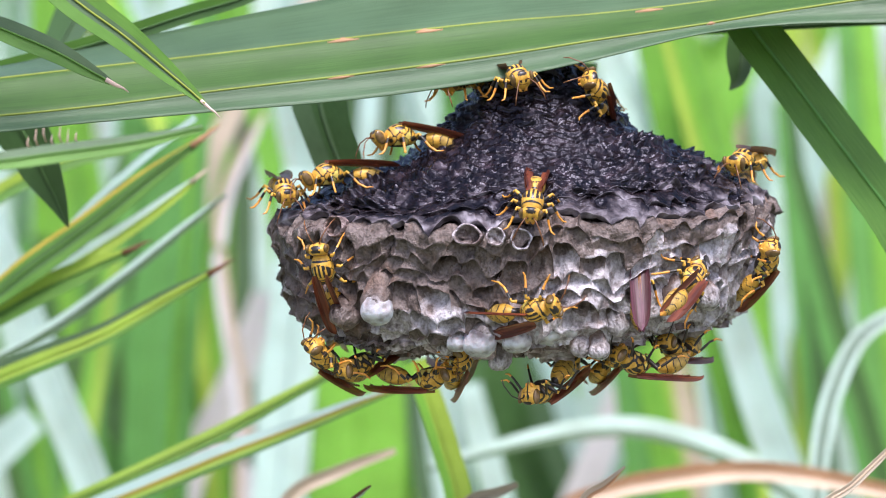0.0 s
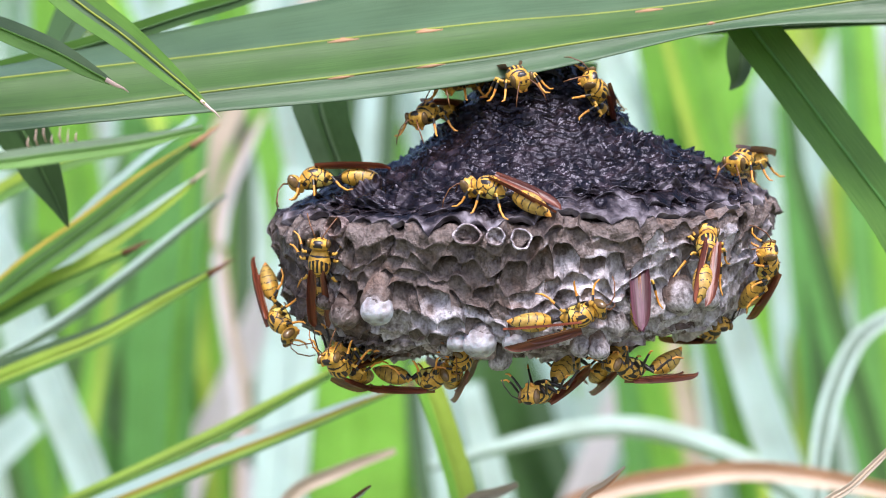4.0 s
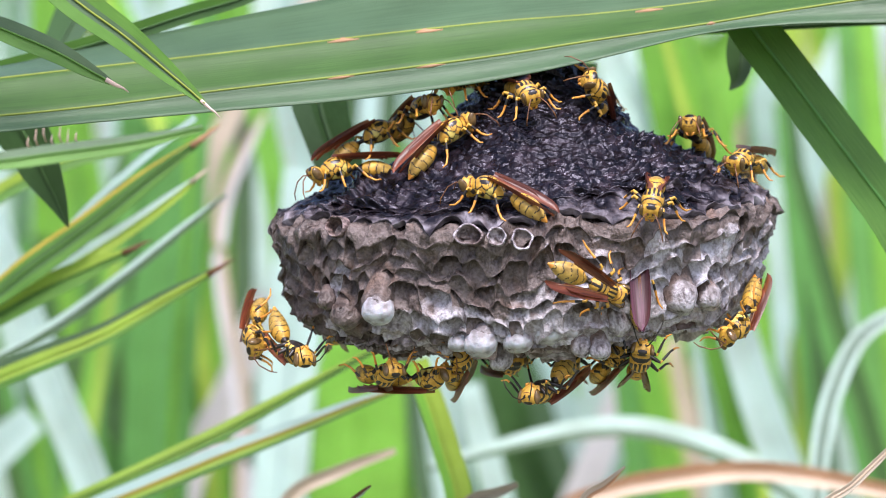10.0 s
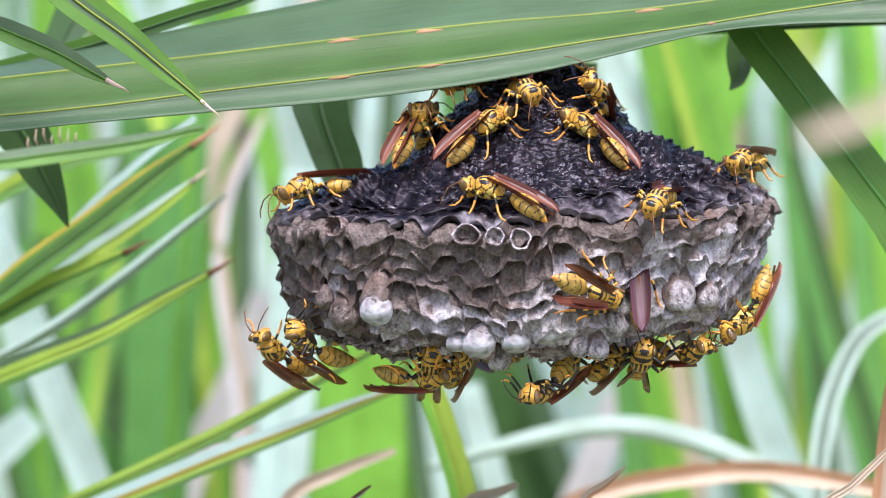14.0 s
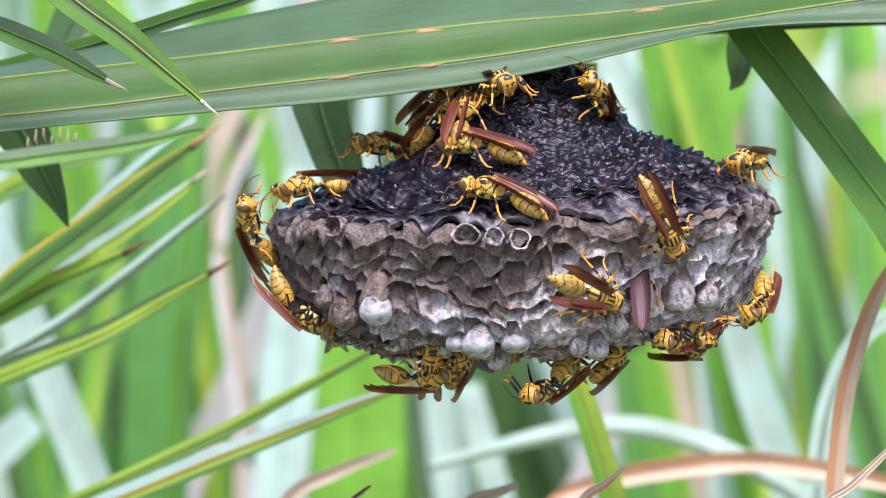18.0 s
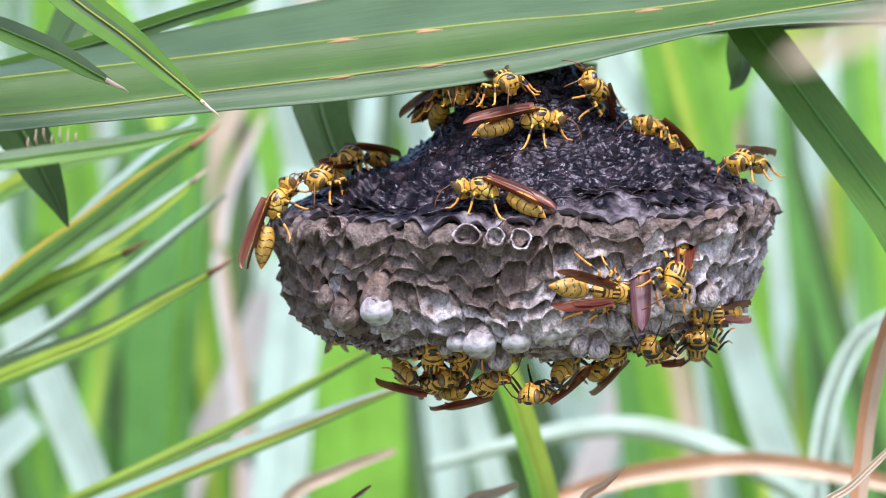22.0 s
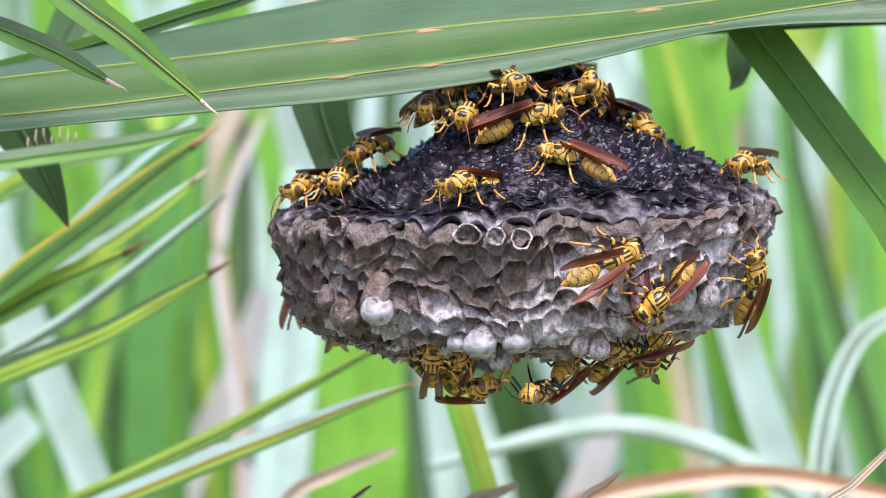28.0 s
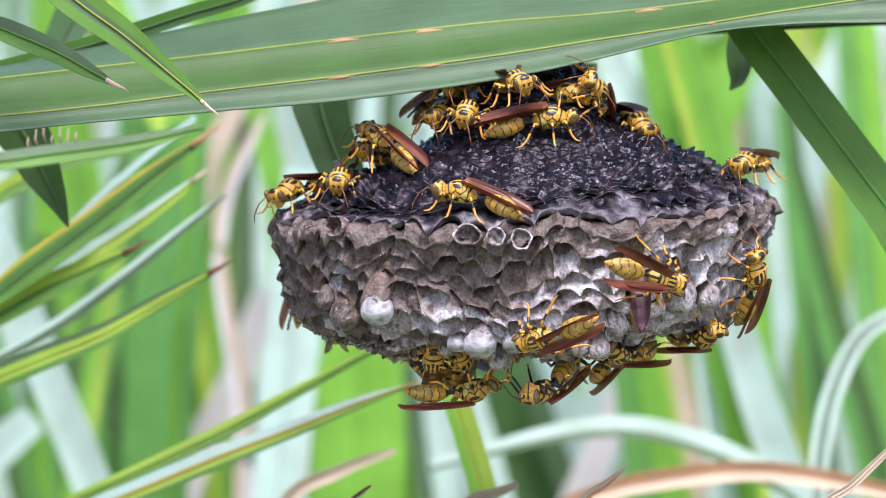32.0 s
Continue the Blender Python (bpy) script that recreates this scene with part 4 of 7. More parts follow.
blade("reed_leaf", [(-172.1, 520.0, -25.2, 10.1), (-162.6, 520.0, -67.4, 12.7), (-153.1, 520.0, -109.7, 12.7), (-137.9, 540.0, -500.0, 6.2), (-151.6, 550.0, -1198.0, 3.9)], [MIDGREEN, DEEP_GREEN], "deep green reed leaf in the shaded bed", tilt=-25, keel=0.05, n=16, group="reed bed", rib=MIDGREEN)
blade("reed_leaf", [(-28.2, 420.0, -23.3, 26.6), (-29.2, 420.0, -62.5, 33.3), (-30.1, 420.0, -101.6, 33.3), (-31.7, 440.0, -500.0, 17.7), (-34.9, 450.0, -1198.0, 11.1)], [BRIGHT, BRIGHT], "bright green reed leaf standing in the reed bed", tilt=15, keel=0.05, n=16, group="reed bed", rib=BRIGHT)
blade("reed_leaf", [(-9.3, 520.0, -42.1, 11.8), (-5.1, 520.0, -75.9, 14.8), (-0.8, 520.0, -109.7, 14.8), (5.9, 540.0, -500.0, 7.3), (6.5, 550.0, -1198.0, 4.5)], [PALE, GREYGREEN], "pale sky-lit reed leaf standing in the reed bed", tilt=15, keel=0.05, n=16, group="reed bed", rib=PALE)
blade("reed_leaf", [(34.0, 560.0, -34.6, 15.7), (47.0, 560.0, -73.8, 19.6), (60.1, 560.0, -113.0, 19.6), (81.0, 580.0, -500.0, 9.4), (89.1, 590.0, -1198.0, 5.9)], [PALE, GREYGREEN], "pale sky-lit reed leaf standing in the reed bed", tilt=-15, keel=0.05, n=16, group="reed bed", rib=PALE)
blade("reed_leaf", [(12.9, 640.0, -41.2, 18.4), (16.3, 640.0, -80.3, 23.0), (19.8, 640.0, -119.5, 23.0), (25.3, 660.0, -500.0, 10.4), (27.9, 670.0, -1198.0, 6.5)], [GREYGREEN, MIDGREEN], "deep green reed leaf in the shaded bed", tilt=-25, keel=0.05, n=16, group="reed bed", rib=GREYGREEN)
blade("reed_leaf", [(-121.3, 620.0, 63.8, 20.0), (-120.1, 620.0, -27.0, 25.0), (-119.0, 620.0, -117.9, 25.0), (-117.2, 640.0, -500.0, 11.4), (-128.9, 650.0, -1198.0, 7.2)], [MIDGREEN, MIDGREEN], "deep green reed leaf in the shaded bed", tilt=-15, keel=0.05, n=16, group="reed bed", rib=MIDGREEN)
blade("reed_leaf", [(-157.0, 680.0, 66.5, 17.0), (-144.0, 680.0, -28.1, 21.3), (-131.0, 680.0, -122.7, 21.3), (-110.2, 700.0, -500.0, 9.4), (-121.2, 710.0, -1198.0, 5.9)], [BRIGHT, MIDGREEN], "bright green reed leaf standing in the reed bed", tilt=5, keel=0.05, n=16, group="reed bed", rib=BRIGHT)
blade("reed_leaf", [(-180.7, 700.0, 110.5, 9.6), (-177.1, 700.0, 24.2, 12.0), (-173.5, 700.0, -62.1, 12.0), (-167.7, 720.0, -500.0, 5.2), (-184.5, 730.0, -1198.0, 3.2)], [PALE, MIDGREEN], "pale sky-lit reed leaf standing in the reed bed", tilt=-15, keel=0.05, n=16, group="reed bed", rib=PALE)
blade("reed_leaf", [(-22.0, 520.0, 97.5, 11.8), (-24.1, 520.0, 51.0, 14.8), (-26.2, 520.0, 4.4, 14.8), (-29.6, 540.0, -500.0, 7.3), (-32.6, 550.0, -1198.0, 4.5)], [PALE, GREYGREEN], "pale sky-lit reed leaf standing in the reed bed", tilt=-5, keel=0.05, n=16, group="reed bed", rib=PALE)
blade("reed_leaf", [(-5.5, 620.0, 104.7, 10.9), (-10.0, 620.0, 54.7, 13.6), (-14.5, 620.0, 4.8, 13.6), (-21.8, 640.0, -500.0, 6.2), (-24.0, 650.0, -1198.0, 3.9)], [BRIGHT, BRIGHT], "bright green reed leaf standing in the reed bed", tilt=5, keel=0.05, n=16, group="reed bed", rib=BRIGHT)
blade("reed_leaf", [(-98.1, 520.0, 4.4, 8.5), (-101.3, 520.0, -52.6, 10.6), (-104.4, 520.0, -109.7, 10.6), (-109.5, 540.0, -500.0, 5.2), (-120.5, 550.0, -1198.0, 3.2)], [STRAW, PALE], "dry straw coloured leaf in the reed bed", tilt=-25, keel=0.05, n=16, group="reed bed", rib=STRAW)
blade("reed_leaf", [(130.3, 640.0, 87.7, 14.7), (139.5, 640.0, 7.1, 18.4), (148.7, 640.0, -73.4, 18.4), (163.5, 660.0, -500.0, 8.3), (179.8, 670.0, -1198.0, 5.2)], [PALE, PALE], "pale sky-lit reed leaf standing in the reed bed", tilt=-5, keel=0.05, n=16, group="reed bed", rib=PALE)
blade("reed_leaf", [(173.8, 600.0, 40.5, 14.3), (167.1, 600.0, -37.9, 17.9), (160.4, 600.0, -116.2, 17.9), (149.6, 620.0, -500.0, 8.3), (164.6, 630.0, -1198.0, 5.2)], [PALE, PALE], "pale sky-lit reed leaf standing in the reed bed", tilt=-5, keel=0.05, n=16, group="reed bed", rib=PALE)
blade("reed_leaf", [(157.2, 700.0, 5.0, 11.5), (152.4, 700.0, -59.7, 14.4), (147.6, 700.0, -124.4, 14.4), (139.9, 720.0, -500.0, 6.2), (153.9, 730.0, -1198.0, 3.9)], [PALE, STRAW], "pale sky-lit reed leaf standing in the reed bed", tilt=5, keel=0.05, n=16, group="reed bed", rib=PALE)
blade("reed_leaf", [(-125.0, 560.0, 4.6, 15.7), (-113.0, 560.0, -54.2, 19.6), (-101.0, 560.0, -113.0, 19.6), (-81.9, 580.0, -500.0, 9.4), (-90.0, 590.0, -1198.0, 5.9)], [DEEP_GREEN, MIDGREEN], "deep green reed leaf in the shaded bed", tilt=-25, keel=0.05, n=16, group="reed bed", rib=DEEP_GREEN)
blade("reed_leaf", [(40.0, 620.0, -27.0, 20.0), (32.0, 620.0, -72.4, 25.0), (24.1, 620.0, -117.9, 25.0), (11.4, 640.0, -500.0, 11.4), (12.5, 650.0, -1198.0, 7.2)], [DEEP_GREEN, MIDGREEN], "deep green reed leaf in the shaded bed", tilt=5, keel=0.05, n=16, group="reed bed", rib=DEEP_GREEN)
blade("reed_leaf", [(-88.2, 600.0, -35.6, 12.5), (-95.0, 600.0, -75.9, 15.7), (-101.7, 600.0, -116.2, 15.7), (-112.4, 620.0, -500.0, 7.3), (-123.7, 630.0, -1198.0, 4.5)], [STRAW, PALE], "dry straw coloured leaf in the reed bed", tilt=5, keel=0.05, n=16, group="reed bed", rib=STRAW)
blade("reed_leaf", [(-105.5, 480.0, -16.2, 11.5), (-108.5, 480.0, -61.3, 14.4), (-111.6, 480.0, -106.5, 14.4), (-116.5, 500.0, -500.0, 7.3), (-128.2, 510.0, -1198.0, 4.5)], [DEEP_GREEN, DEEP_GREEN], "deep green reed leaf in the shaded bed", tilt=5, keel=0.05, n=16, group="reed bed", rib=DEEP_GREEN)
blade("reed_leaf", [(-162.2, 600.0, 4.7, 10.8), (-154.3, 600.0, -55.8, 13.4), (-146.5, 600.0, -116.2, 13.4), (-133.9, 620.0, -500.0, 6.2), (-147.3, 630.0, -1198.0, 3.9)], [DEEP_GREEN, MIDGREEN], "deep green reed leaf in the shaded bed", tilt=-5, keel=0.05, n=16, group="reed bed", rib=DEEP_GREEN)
blade("reed_leaf", [(86.2, 560.0, -34.6, 10.4), (92.7, 560.0, -73.8, 13.1), (99.3, 560.0, -113.0, 13.1), (109.7, 580.0, -500.0, 6.2), (120.7, 590.0, -1198.0, 3.9)], [STRAW, LIME], "dry straw coloured leaf in the reed bed", tilt=15, keel=0.05, n=16, group="reed bed", rib=STRAW)
blade("reed_leaf", [(75.7, 700.0, -28.5, 17.3), (86.5, 700.0, -76.4, 21.6), (97.3, 700.0, -124.4, 21.6), (114.5, 720.0, -500.0, 9.4), (126.0, 730.0, -1198.0, 5.9)], [GREYGREEN, MIDGREEN], "deep green reed leaf in the shaded bed", tilt=-25, keel=0.05, n=16, group="reed bed", rib=GREYGREEN)
blade("reed_leaf", [(-83.8, 640.0, 78.5, 11.1), (-82.7, 640.0, -20.5, 13.8), (-81.5, 640.0, -119.5, 13.8), (-79.7, 660.0, -500.0, 6.2), (-87.6, 670.0, -1198.0, 3.9)], [BRIGHT, LIME], "bright green reed leaf standing in the reed bed", tilt=-15, keel=0.05, n=16, group="reed bed", rib=BRIGHT)
blade("reed_leaf", [(-131.5, 560.0, 102.5, 10.4), (-115.2, 560.0, 66.6, 13.1), (-98.8, 560.0, 30.7, 13.1), (-72.7, 580.0, -500.0, 6.2), (-80.0, 590.0, -1198.0, 3.9)], [BRIGHT, LIME], "bright green reed leaf standing in the reed bed", tilt=15, keel=0.05, n=16, group="reed bed", rib=BRIGHT)
blade("reed_leaf", [(-66.4, 520.0, -16.7, 10.5), (-79.1, 520.0, -52.6, 13.1), (-96.0, 520.0, -88.6, 13.1), (-119.7, 540.0, -500.0, 6.4), (-131.6, 550.0, -1198.0, 4.0)], [LILAC, LILAC], "bleached whitish dead leaf in the reed bed", tilt=-25, keel=0.05, n=16, group="reed bed", rib=LILAC)
blade("reed_leaf", [(-79.3, 600.0, -55.8, 12.5), (-98.3, 600.0, -86.0, 15.7), (-108.4, 600.0, -116.2, 15.7), (-131.7, 620.0, -500.0, 7.3), (-144.9, 630.0, -1198.0, 4.5)], [LILAC, PALE], "bleached whitish dead leaf in the reed bed", tilt=-15, keel=0.05, n=16, group="reed bed", rib=LILAC)
blade("reed_leaf", [(67.8, 540.0, -53.4, 10.3), (57.1, 540.0, -82.4, 12.9), (46.3, 540.0, -111.4, 12.9), (29.2, 560.0, -500.0, 6.2), (32.1, 570.0, -1198.0, 3.9)], [LILAC, LILAC], "bleached whitish dead leaf in the reed bed", tilt=-5, keel=0.05, n=16, group="reed bed", rib=LILAC)
blade("reed_leaf", [(104.4, 600.0, -44.6, 12.5), (108.8, 600.0, -80.4, 15.7), (113.3, 600.0, -116.2, 15.7), (120.5, 620.0, -500.0, 7.3), (132.5, 630.0, -1198.0, 4.5)], [LILAC, STRAW], "bleached whitish dead leaf in the reed bed", tilt=-25, keel=0.05, n=16, group="reed bed", rib=LILAC)
blade("reed_leaf", [(164.8, 640.0, 96.9, 14.7), (175.2, 640.0, 50.9, 18.4), (185.6, 640.0, 4.8, 18.4), (202.1, 660.0, -500.0, 8.3), (222.4, 670.0, -1198.0, 5.2)], [LILAC, PALE], "bleached whitish dead leaf in the reed bed", tilt=-5, keel=0.05, n=16, group="reed bed", rib=LILAC)
blade("reed_leaf", [(150.4, 680.0, 97.2, 9.5), (155.1, 680.0, 65.3, 11.8), (159.9, 680.0, 33.3, 11.8), (167.4, 700.0, -500.0, 5.2), (184.2, 710.0, -1198.0, 3.2)], [STRAW, LILAC], "bleached whitish dead leaf in the reed bed", tilt=5, keel=0.05, n=16, group="reed bed", rib=STRAW)
blade("reed_leaf", [(54.5, 430.0, 75.2, 9.8), (72.2, 430.0, 39.7, 12.2), (90.0, 430.0, 4.1, 12.2), (118.4, 450.0, -500.0, 6.4), (130.2, 460.0, -1198.0, 4.0)], [PALE, PALE], "pale sky-lit reed leaf standing in the reed bed", tilt=-15, keel=0.05, n=16, group="reed bed", rib=PALE)
blade("reed_leaf", [(76.3, 400.0, 77.2, 7.1), (91.7, 400.0, 21.4, 8.9), (107.1, 400.0, -34.5, 8.9), (131.8, 420.0, -500.0, 4.8), (144.9, 430.0, -1198.0, 3.0)], [BRIGHT, LIME], "bright green reed leaf standing in the reed bed", tilt=-15, keel=0.05, n=16, group="reed bed", rib=BRIGHT)
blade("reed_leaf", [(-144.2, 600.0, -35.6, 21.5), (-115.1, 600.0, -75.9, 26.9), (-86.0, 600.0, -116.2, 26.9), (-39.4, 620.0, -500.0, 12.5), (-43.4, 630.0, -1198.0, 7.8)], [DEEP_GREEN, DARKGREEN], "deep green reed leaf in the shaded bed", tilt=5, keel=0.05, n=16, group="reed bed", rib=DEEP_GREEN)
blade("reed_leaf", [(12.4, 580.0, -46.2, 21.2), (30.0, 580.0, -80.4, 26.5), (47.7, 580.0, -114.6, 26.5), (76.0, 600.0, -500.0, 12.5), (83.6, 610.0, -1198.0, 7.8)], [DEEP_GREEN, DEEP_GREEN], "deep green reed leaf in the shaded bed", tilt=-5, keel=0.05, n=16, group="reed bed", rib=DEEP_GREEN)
blade("reed_leaf", [(68.9, 480.0, -36.7, 16.4), (75.1, 480.0, -71.6, 20.5), (81.2, 480.0, -106.5, 20.5), (91.1, 500.0, -500.0, 10.4), (100.2, 510.0, -1198.0, 6.5)], [BRIGHT, MIDGREEN], "bright green reed leaf standing in the reed bed", tilt=5, keel=0.05, n=16, group="reed bed", rib=BRIGHT)
blade("reed_leaf", [(-139.5, 400.0, -57.6, 10.8), (-153.0, 400.0, -69.2, 13.5), (-162.6, 400.0, -80.7, 13.5), (-181.1, 420.0, -500.0, 7.3), (-199.2, 430.0, -1198.0, 4.5)], [PALE, PALE], "pale sky-lit reed leaf standing in the reed bed", tilt=-5, keel=0.05, n=16, group="reed bed", rib=PALE)
blade("reed_leaf", [(-45.3, 460.0, -40.2, 9.7), (-31.1, 460.0, -72.5, 12.1), (-17.0, 460.0, -104.9, 12.1), (5.7, 480.0, -500.0, 6.2), (6.2, 490.0, -1198.0, 3.9)], [BRIGHT, LIME], "bright green reed leaf standing in the reed bed", tilt=-25, keel=0.05, n=16, group="reed bed", rib=BRIGHT)
blade("reed_leaf", [(9.1, 440.0, -47.5, 8.0), (16.1, 440.0, -75.4, 9.9), (23.1, 440.0, -103.2, 9.9), (34.2, 460.0, -500.0, 5.2), (37.6, 470.0, -1198.0, 3.2)], [PALE, PALE], "pale sky-lit reed leaf standing in the reed bed", tilt=5, keel=0.05, n=16, group="reed bed", rib=PALE)
blade("reed_leaf", [(-75.8, 500.0, 96.0, 7.7), (-67.5, 500.0, 50.2, 9.6), (-59.2, 500.0, 4.4, 9.6), (-45.8, 520.0, -500.0, 4.8), (-50.4, 530.0, -1198.0, 3.0)], [BRIGHT, BRIGHT], "bright green reed leaf standing in the reed bed", tilt=15, keel=0.05, n=16, group="reed bed", rib=BRIGHT)
blade("reed_leaf", [(124.5, 460.0, 28.5, 9.7), (140.6, 460.0, -32.1, 12.1), (156.8, 460.0, -92.7, 12.1), (182.6, 480.0, -500.0, 6.2), (200.9, 490.0, -1198.0, 3.9)], [DEEP_GREEN, MIDGREEN], "deep green reed leaf in the shaded bed", tilt=5, keel=0.05, n=16, group="reed bed", rib=DEEP_GREEN)
blade("reed_leaf", [(-115.2, 430.0, 0.2, 6.9), (-123.1, 430.0, -51.1, 8.7), (-131.0, 430.0, -102.4, 8.7), (-143.7, 450.0, -500.0, 4.6), (-158.0, 460.0, -1198.0, 2.9)], [BRIGHT, LIME], "bright green reed leaf standing in the reed bed", tilt=15, keel=0.05, n=16, group="reed bed", rib=BRIGHT)


def great_leaf():
    """The large pleated leaf from which the nest hangs: four lengthwise folds, three strips, raised yellow veins."""
    folds = [
        [(-216.3, 10.0, 31.7), (-113.7, 10.0, 40.7), (-83.4, 10.0, 46.4), (-50.5, 10.0, 53.4), (-18.9, 10.0, 59.6), (13.9, 10.0, 65.9), (35.0, 10.0, 68.5), (61.3, 10.0, 71.8), (81.0, 10.0, 73.8), (113.9, 10.0, 76.4), (186.3, 10.0, 65.9)],
        [(-212.2, -6.0, 29.2), (-111.5, -6.0, 37.9), (-81.8, -6.0, 41.2), (-49.6, -6.0, 44.8), (-18.6, -6.0, 48.5), (13.7, -6.0, 52.0), (34.3, -6.0, 53.6), (60.1, -6.0, 56.5), (79.5, -6.0, 59.5), (111.8, -6.0, 64.7), (182.7, -6.0, 63.4)],
        [(-209.9, -15.0, 27.6), (-110.3, -15.0, 29.5), (-80.9, -15.0, 32.0), (-49.0, -15.0, 36.0), (-18.4, -15.0, 39.6), (13.5, -15.0, 43.9), (34.0, -15.0, 47.1), (59.5, -15.0, 50.9), (78.6, -15.0, 54.0), (110.5, -15.0, 58.2), (180.8, -15.0, 61.4)],
        [(-208.8, -19.0, 25.5), (-109.7, -19.0, 25.5), (-80.5, -19.0, 28.2), (-48.8, -19.0, 31.0), (-18.3, -19.0, 33.7), (13.5, -19.0, 38.2), (33.8, -19.0, 42.4), (59.2, -19.0, 48.4), (78.2, -19.0, 50.4), (110.0, -19.0, 51.2), (179.9, -19.0, 59.2)],
    ]
    n = 80
    lines = [spline(f, n) for f in folds]
    vs, fs, ix, uvs = [], [], [], []
    sub = 6
    for i in range(n + 1):
        for s in range(3):
            a, b = Vector(lines[s][i]), Vector(lines[s + 1][i])
            for k in range(sub + (s == 2)):
                f = k / sub
                p = a.lerp(b, f) + Vector((0, 1.2 * math.sin(math.pi * f), 0))
                vs.append((D0 / MM + p) * MM)
                uvs.append((i / n * 6, (s + f) / 3 * 2))
    row = 3 * sub + 1
    for i in range(n):
        for k in range(row - 1):
            a = i * row + k
            fs.append((a, a + 1, a + row + 1, a + row))
            ix.append(k // sub)
    me = mesh_of("leaf", vs, fs, [GREYGREEN, LEAFMID, GREYGREEN], ix)
    lay = me.uv_layers.new(name="UVMap")
    for lp in me.loops:
        lay.data[lp.index].uv = uvs[lp.vertex_index]
    ob = thing("palm_leaf", me, "large pleated green leaf that carries the nest", "leaf")
    so = ob.modifiers.new("thickness", "SOLIDIFY")
    so.thickness, so.offset = 0.25 * MM, 1
    for s, mat in ((1, VEIN), (2, VEIN)):
        pts = [D0 / MM + Vector(p) + Vector((0, -0.1, 0)) for p in lines[s]]
        part("vein", mesh_of("vein", *tube(pts, [0.3] * len(pts), 6), [mat]), ob, "yellow raised leaf vein")
    rng = random.Random(9)
    for k in range(9):
        i = rng.choice((30, 35, 36, 40, 42, 48, 51, 56, 22))
        s, f = rng.choice((1, 1, 2)), rng.uniform(0.0, 0.12)
        a = Vector(lines[s][i]).lerp(Vector(lines[s + 1][i]), f)
        b = Vector(lines[s][i + 2]).lerp(Vector(lines[s + 1][i + 2]), f)
        b = a.lerp(b, rng.uniform(0.35, 1.0))
        part("brown_fleck", mesh_of("brown_fleck", *tube([D0 / MM + a + Vector((0, 0.1, 0)), D0 / MM + a.lerp(b, 0.5) + Vector((0, 0.1, 0)), D0 / MM + b + Vector((0, 0.1, 0))], [0.25, 0.5, 0.2], 6), [RUST]), ob, "brown withered fleck")
    return ob


great_leaf()


def culm(x, y, top):
    """A ringed cane that carries the leaflets, outside the view."""
    ps, rr = [], []
    for k in range(25):
        z = -1200 + (top + 1200) * k / 24
        ps.append((x + 3 * math.sin(k * 0.5), y, z + 1200))
        rr.append(8.5 - 3.5 * k / 24 + (0.9 if k % 4 == 0 else 0))
    ob = thing("palm_cane", mesh_of("palm_cane", *tube(ps, rr, 12), [LEAFMID]), "ringed green palm cane rooted in the ground", "cane")
    return ob


culm(-206, 22, 130)
culm(256, 30, 60)


# ---- leaves that swing in the breeze ----
MOVING = []
SWING = blade("dry_stem", [(38.4, -420, 15.9, 0.5), (40.3, -420, 16.6, 2.0), (44.2, -420, 17.9, 2.6), (50.7, -420, 20.5, 2.7), (71.5, -420, 28.6, 2.6), (120, -410, 28, 4), (170, -400, -300, 5), (190, -400, -1240, 5)], [STRAW, STRAW], "pale dry grass leaf swinging in the breeze", keel=0.1)
MOVING.append((SWING, [(0, 26.0, 13.0), (10.5, 26.0, 7.8), (12.5, 14.0, -3.0), (13.2, 5.0, -5.5), (14, 2.0, -3.5), (15, 3.9, 1.3), (16.5, 2.6, 3.9), (17.5, 9.1, 1.3), (19, -1.0, 1.3), (20, -2.6, 5.2), (21, -3.9, 5.2), (22, 0.0, 5.2), (23, -0.6, -1.2), (24, -1.2, -4.5), (25, 4.7, -5.3), (26.5, 13.0, 3.9), (28, 26.0, 9.8), (32, 26.0, 9.8)]))
STALK = blade("dry_stem", [(84, 30, -1240, 4), (86, 30, -500, 4), (89, 30, -80, 3.6), (91, 30, -50, 4.2), (94, 30, -30, 4.2), (100, 30, -12, 3.6), (108, 30, 2, 2)], [RUST, STRAW], "dry rust brown stem swaying in the breeze", keel=0.25)
MOVING.append((STALK, [(0, 45, 0), (12, 40, 0), (14.5, 10, 0), (16, 8, 0), (18, 3, 0), (19, 0, 0), (20, 3, 0), (21, 6, 0), (22, 9, 0), (23, 24, 0), (25, 45, 0), (32, 45, 0)]))
MOVING.append((REED, [(0, 0, 0), (7, 1.5, 0), (9, 0, 0), (13, 1, 0), (16, 4, 0), (17, 24, 0), (18, 39, 0), (19, 54, 0), (20, 51, 0), (21, 30, 0), (22, 22, 0), (23, 12, 0), (24, 8, 0), (26, 7, 0), (32, 6.5, 0)]))
MOVING.append((ARCH, [(0, 0, 0), (12, 0, 0), (17, 0, 1), (19, -2, 4), (20.5, 0, 4), (23, 0, 1), (28, 0, -1), (32, 0, 0)]))


for k in range(7):                               # pale torn fibres on the drooping leaflet
    x, z = -98 + k * 1.9, 21 + (k * 37 % 5) * 0.6
    p = D0 / MM + Vector((x * 1.0, 26, z * 1.0 + 2))
    part("fibre", mesh_of("fibre", *tube([p, p + Vector((-0.6, -0.6, 2.0)), p + Vector((-0.3, -0.4, 3.6 + k % 3))], [0.2, 0.3, 0.08], 5), [PINKTIP]), TORN, "torn white fibre")


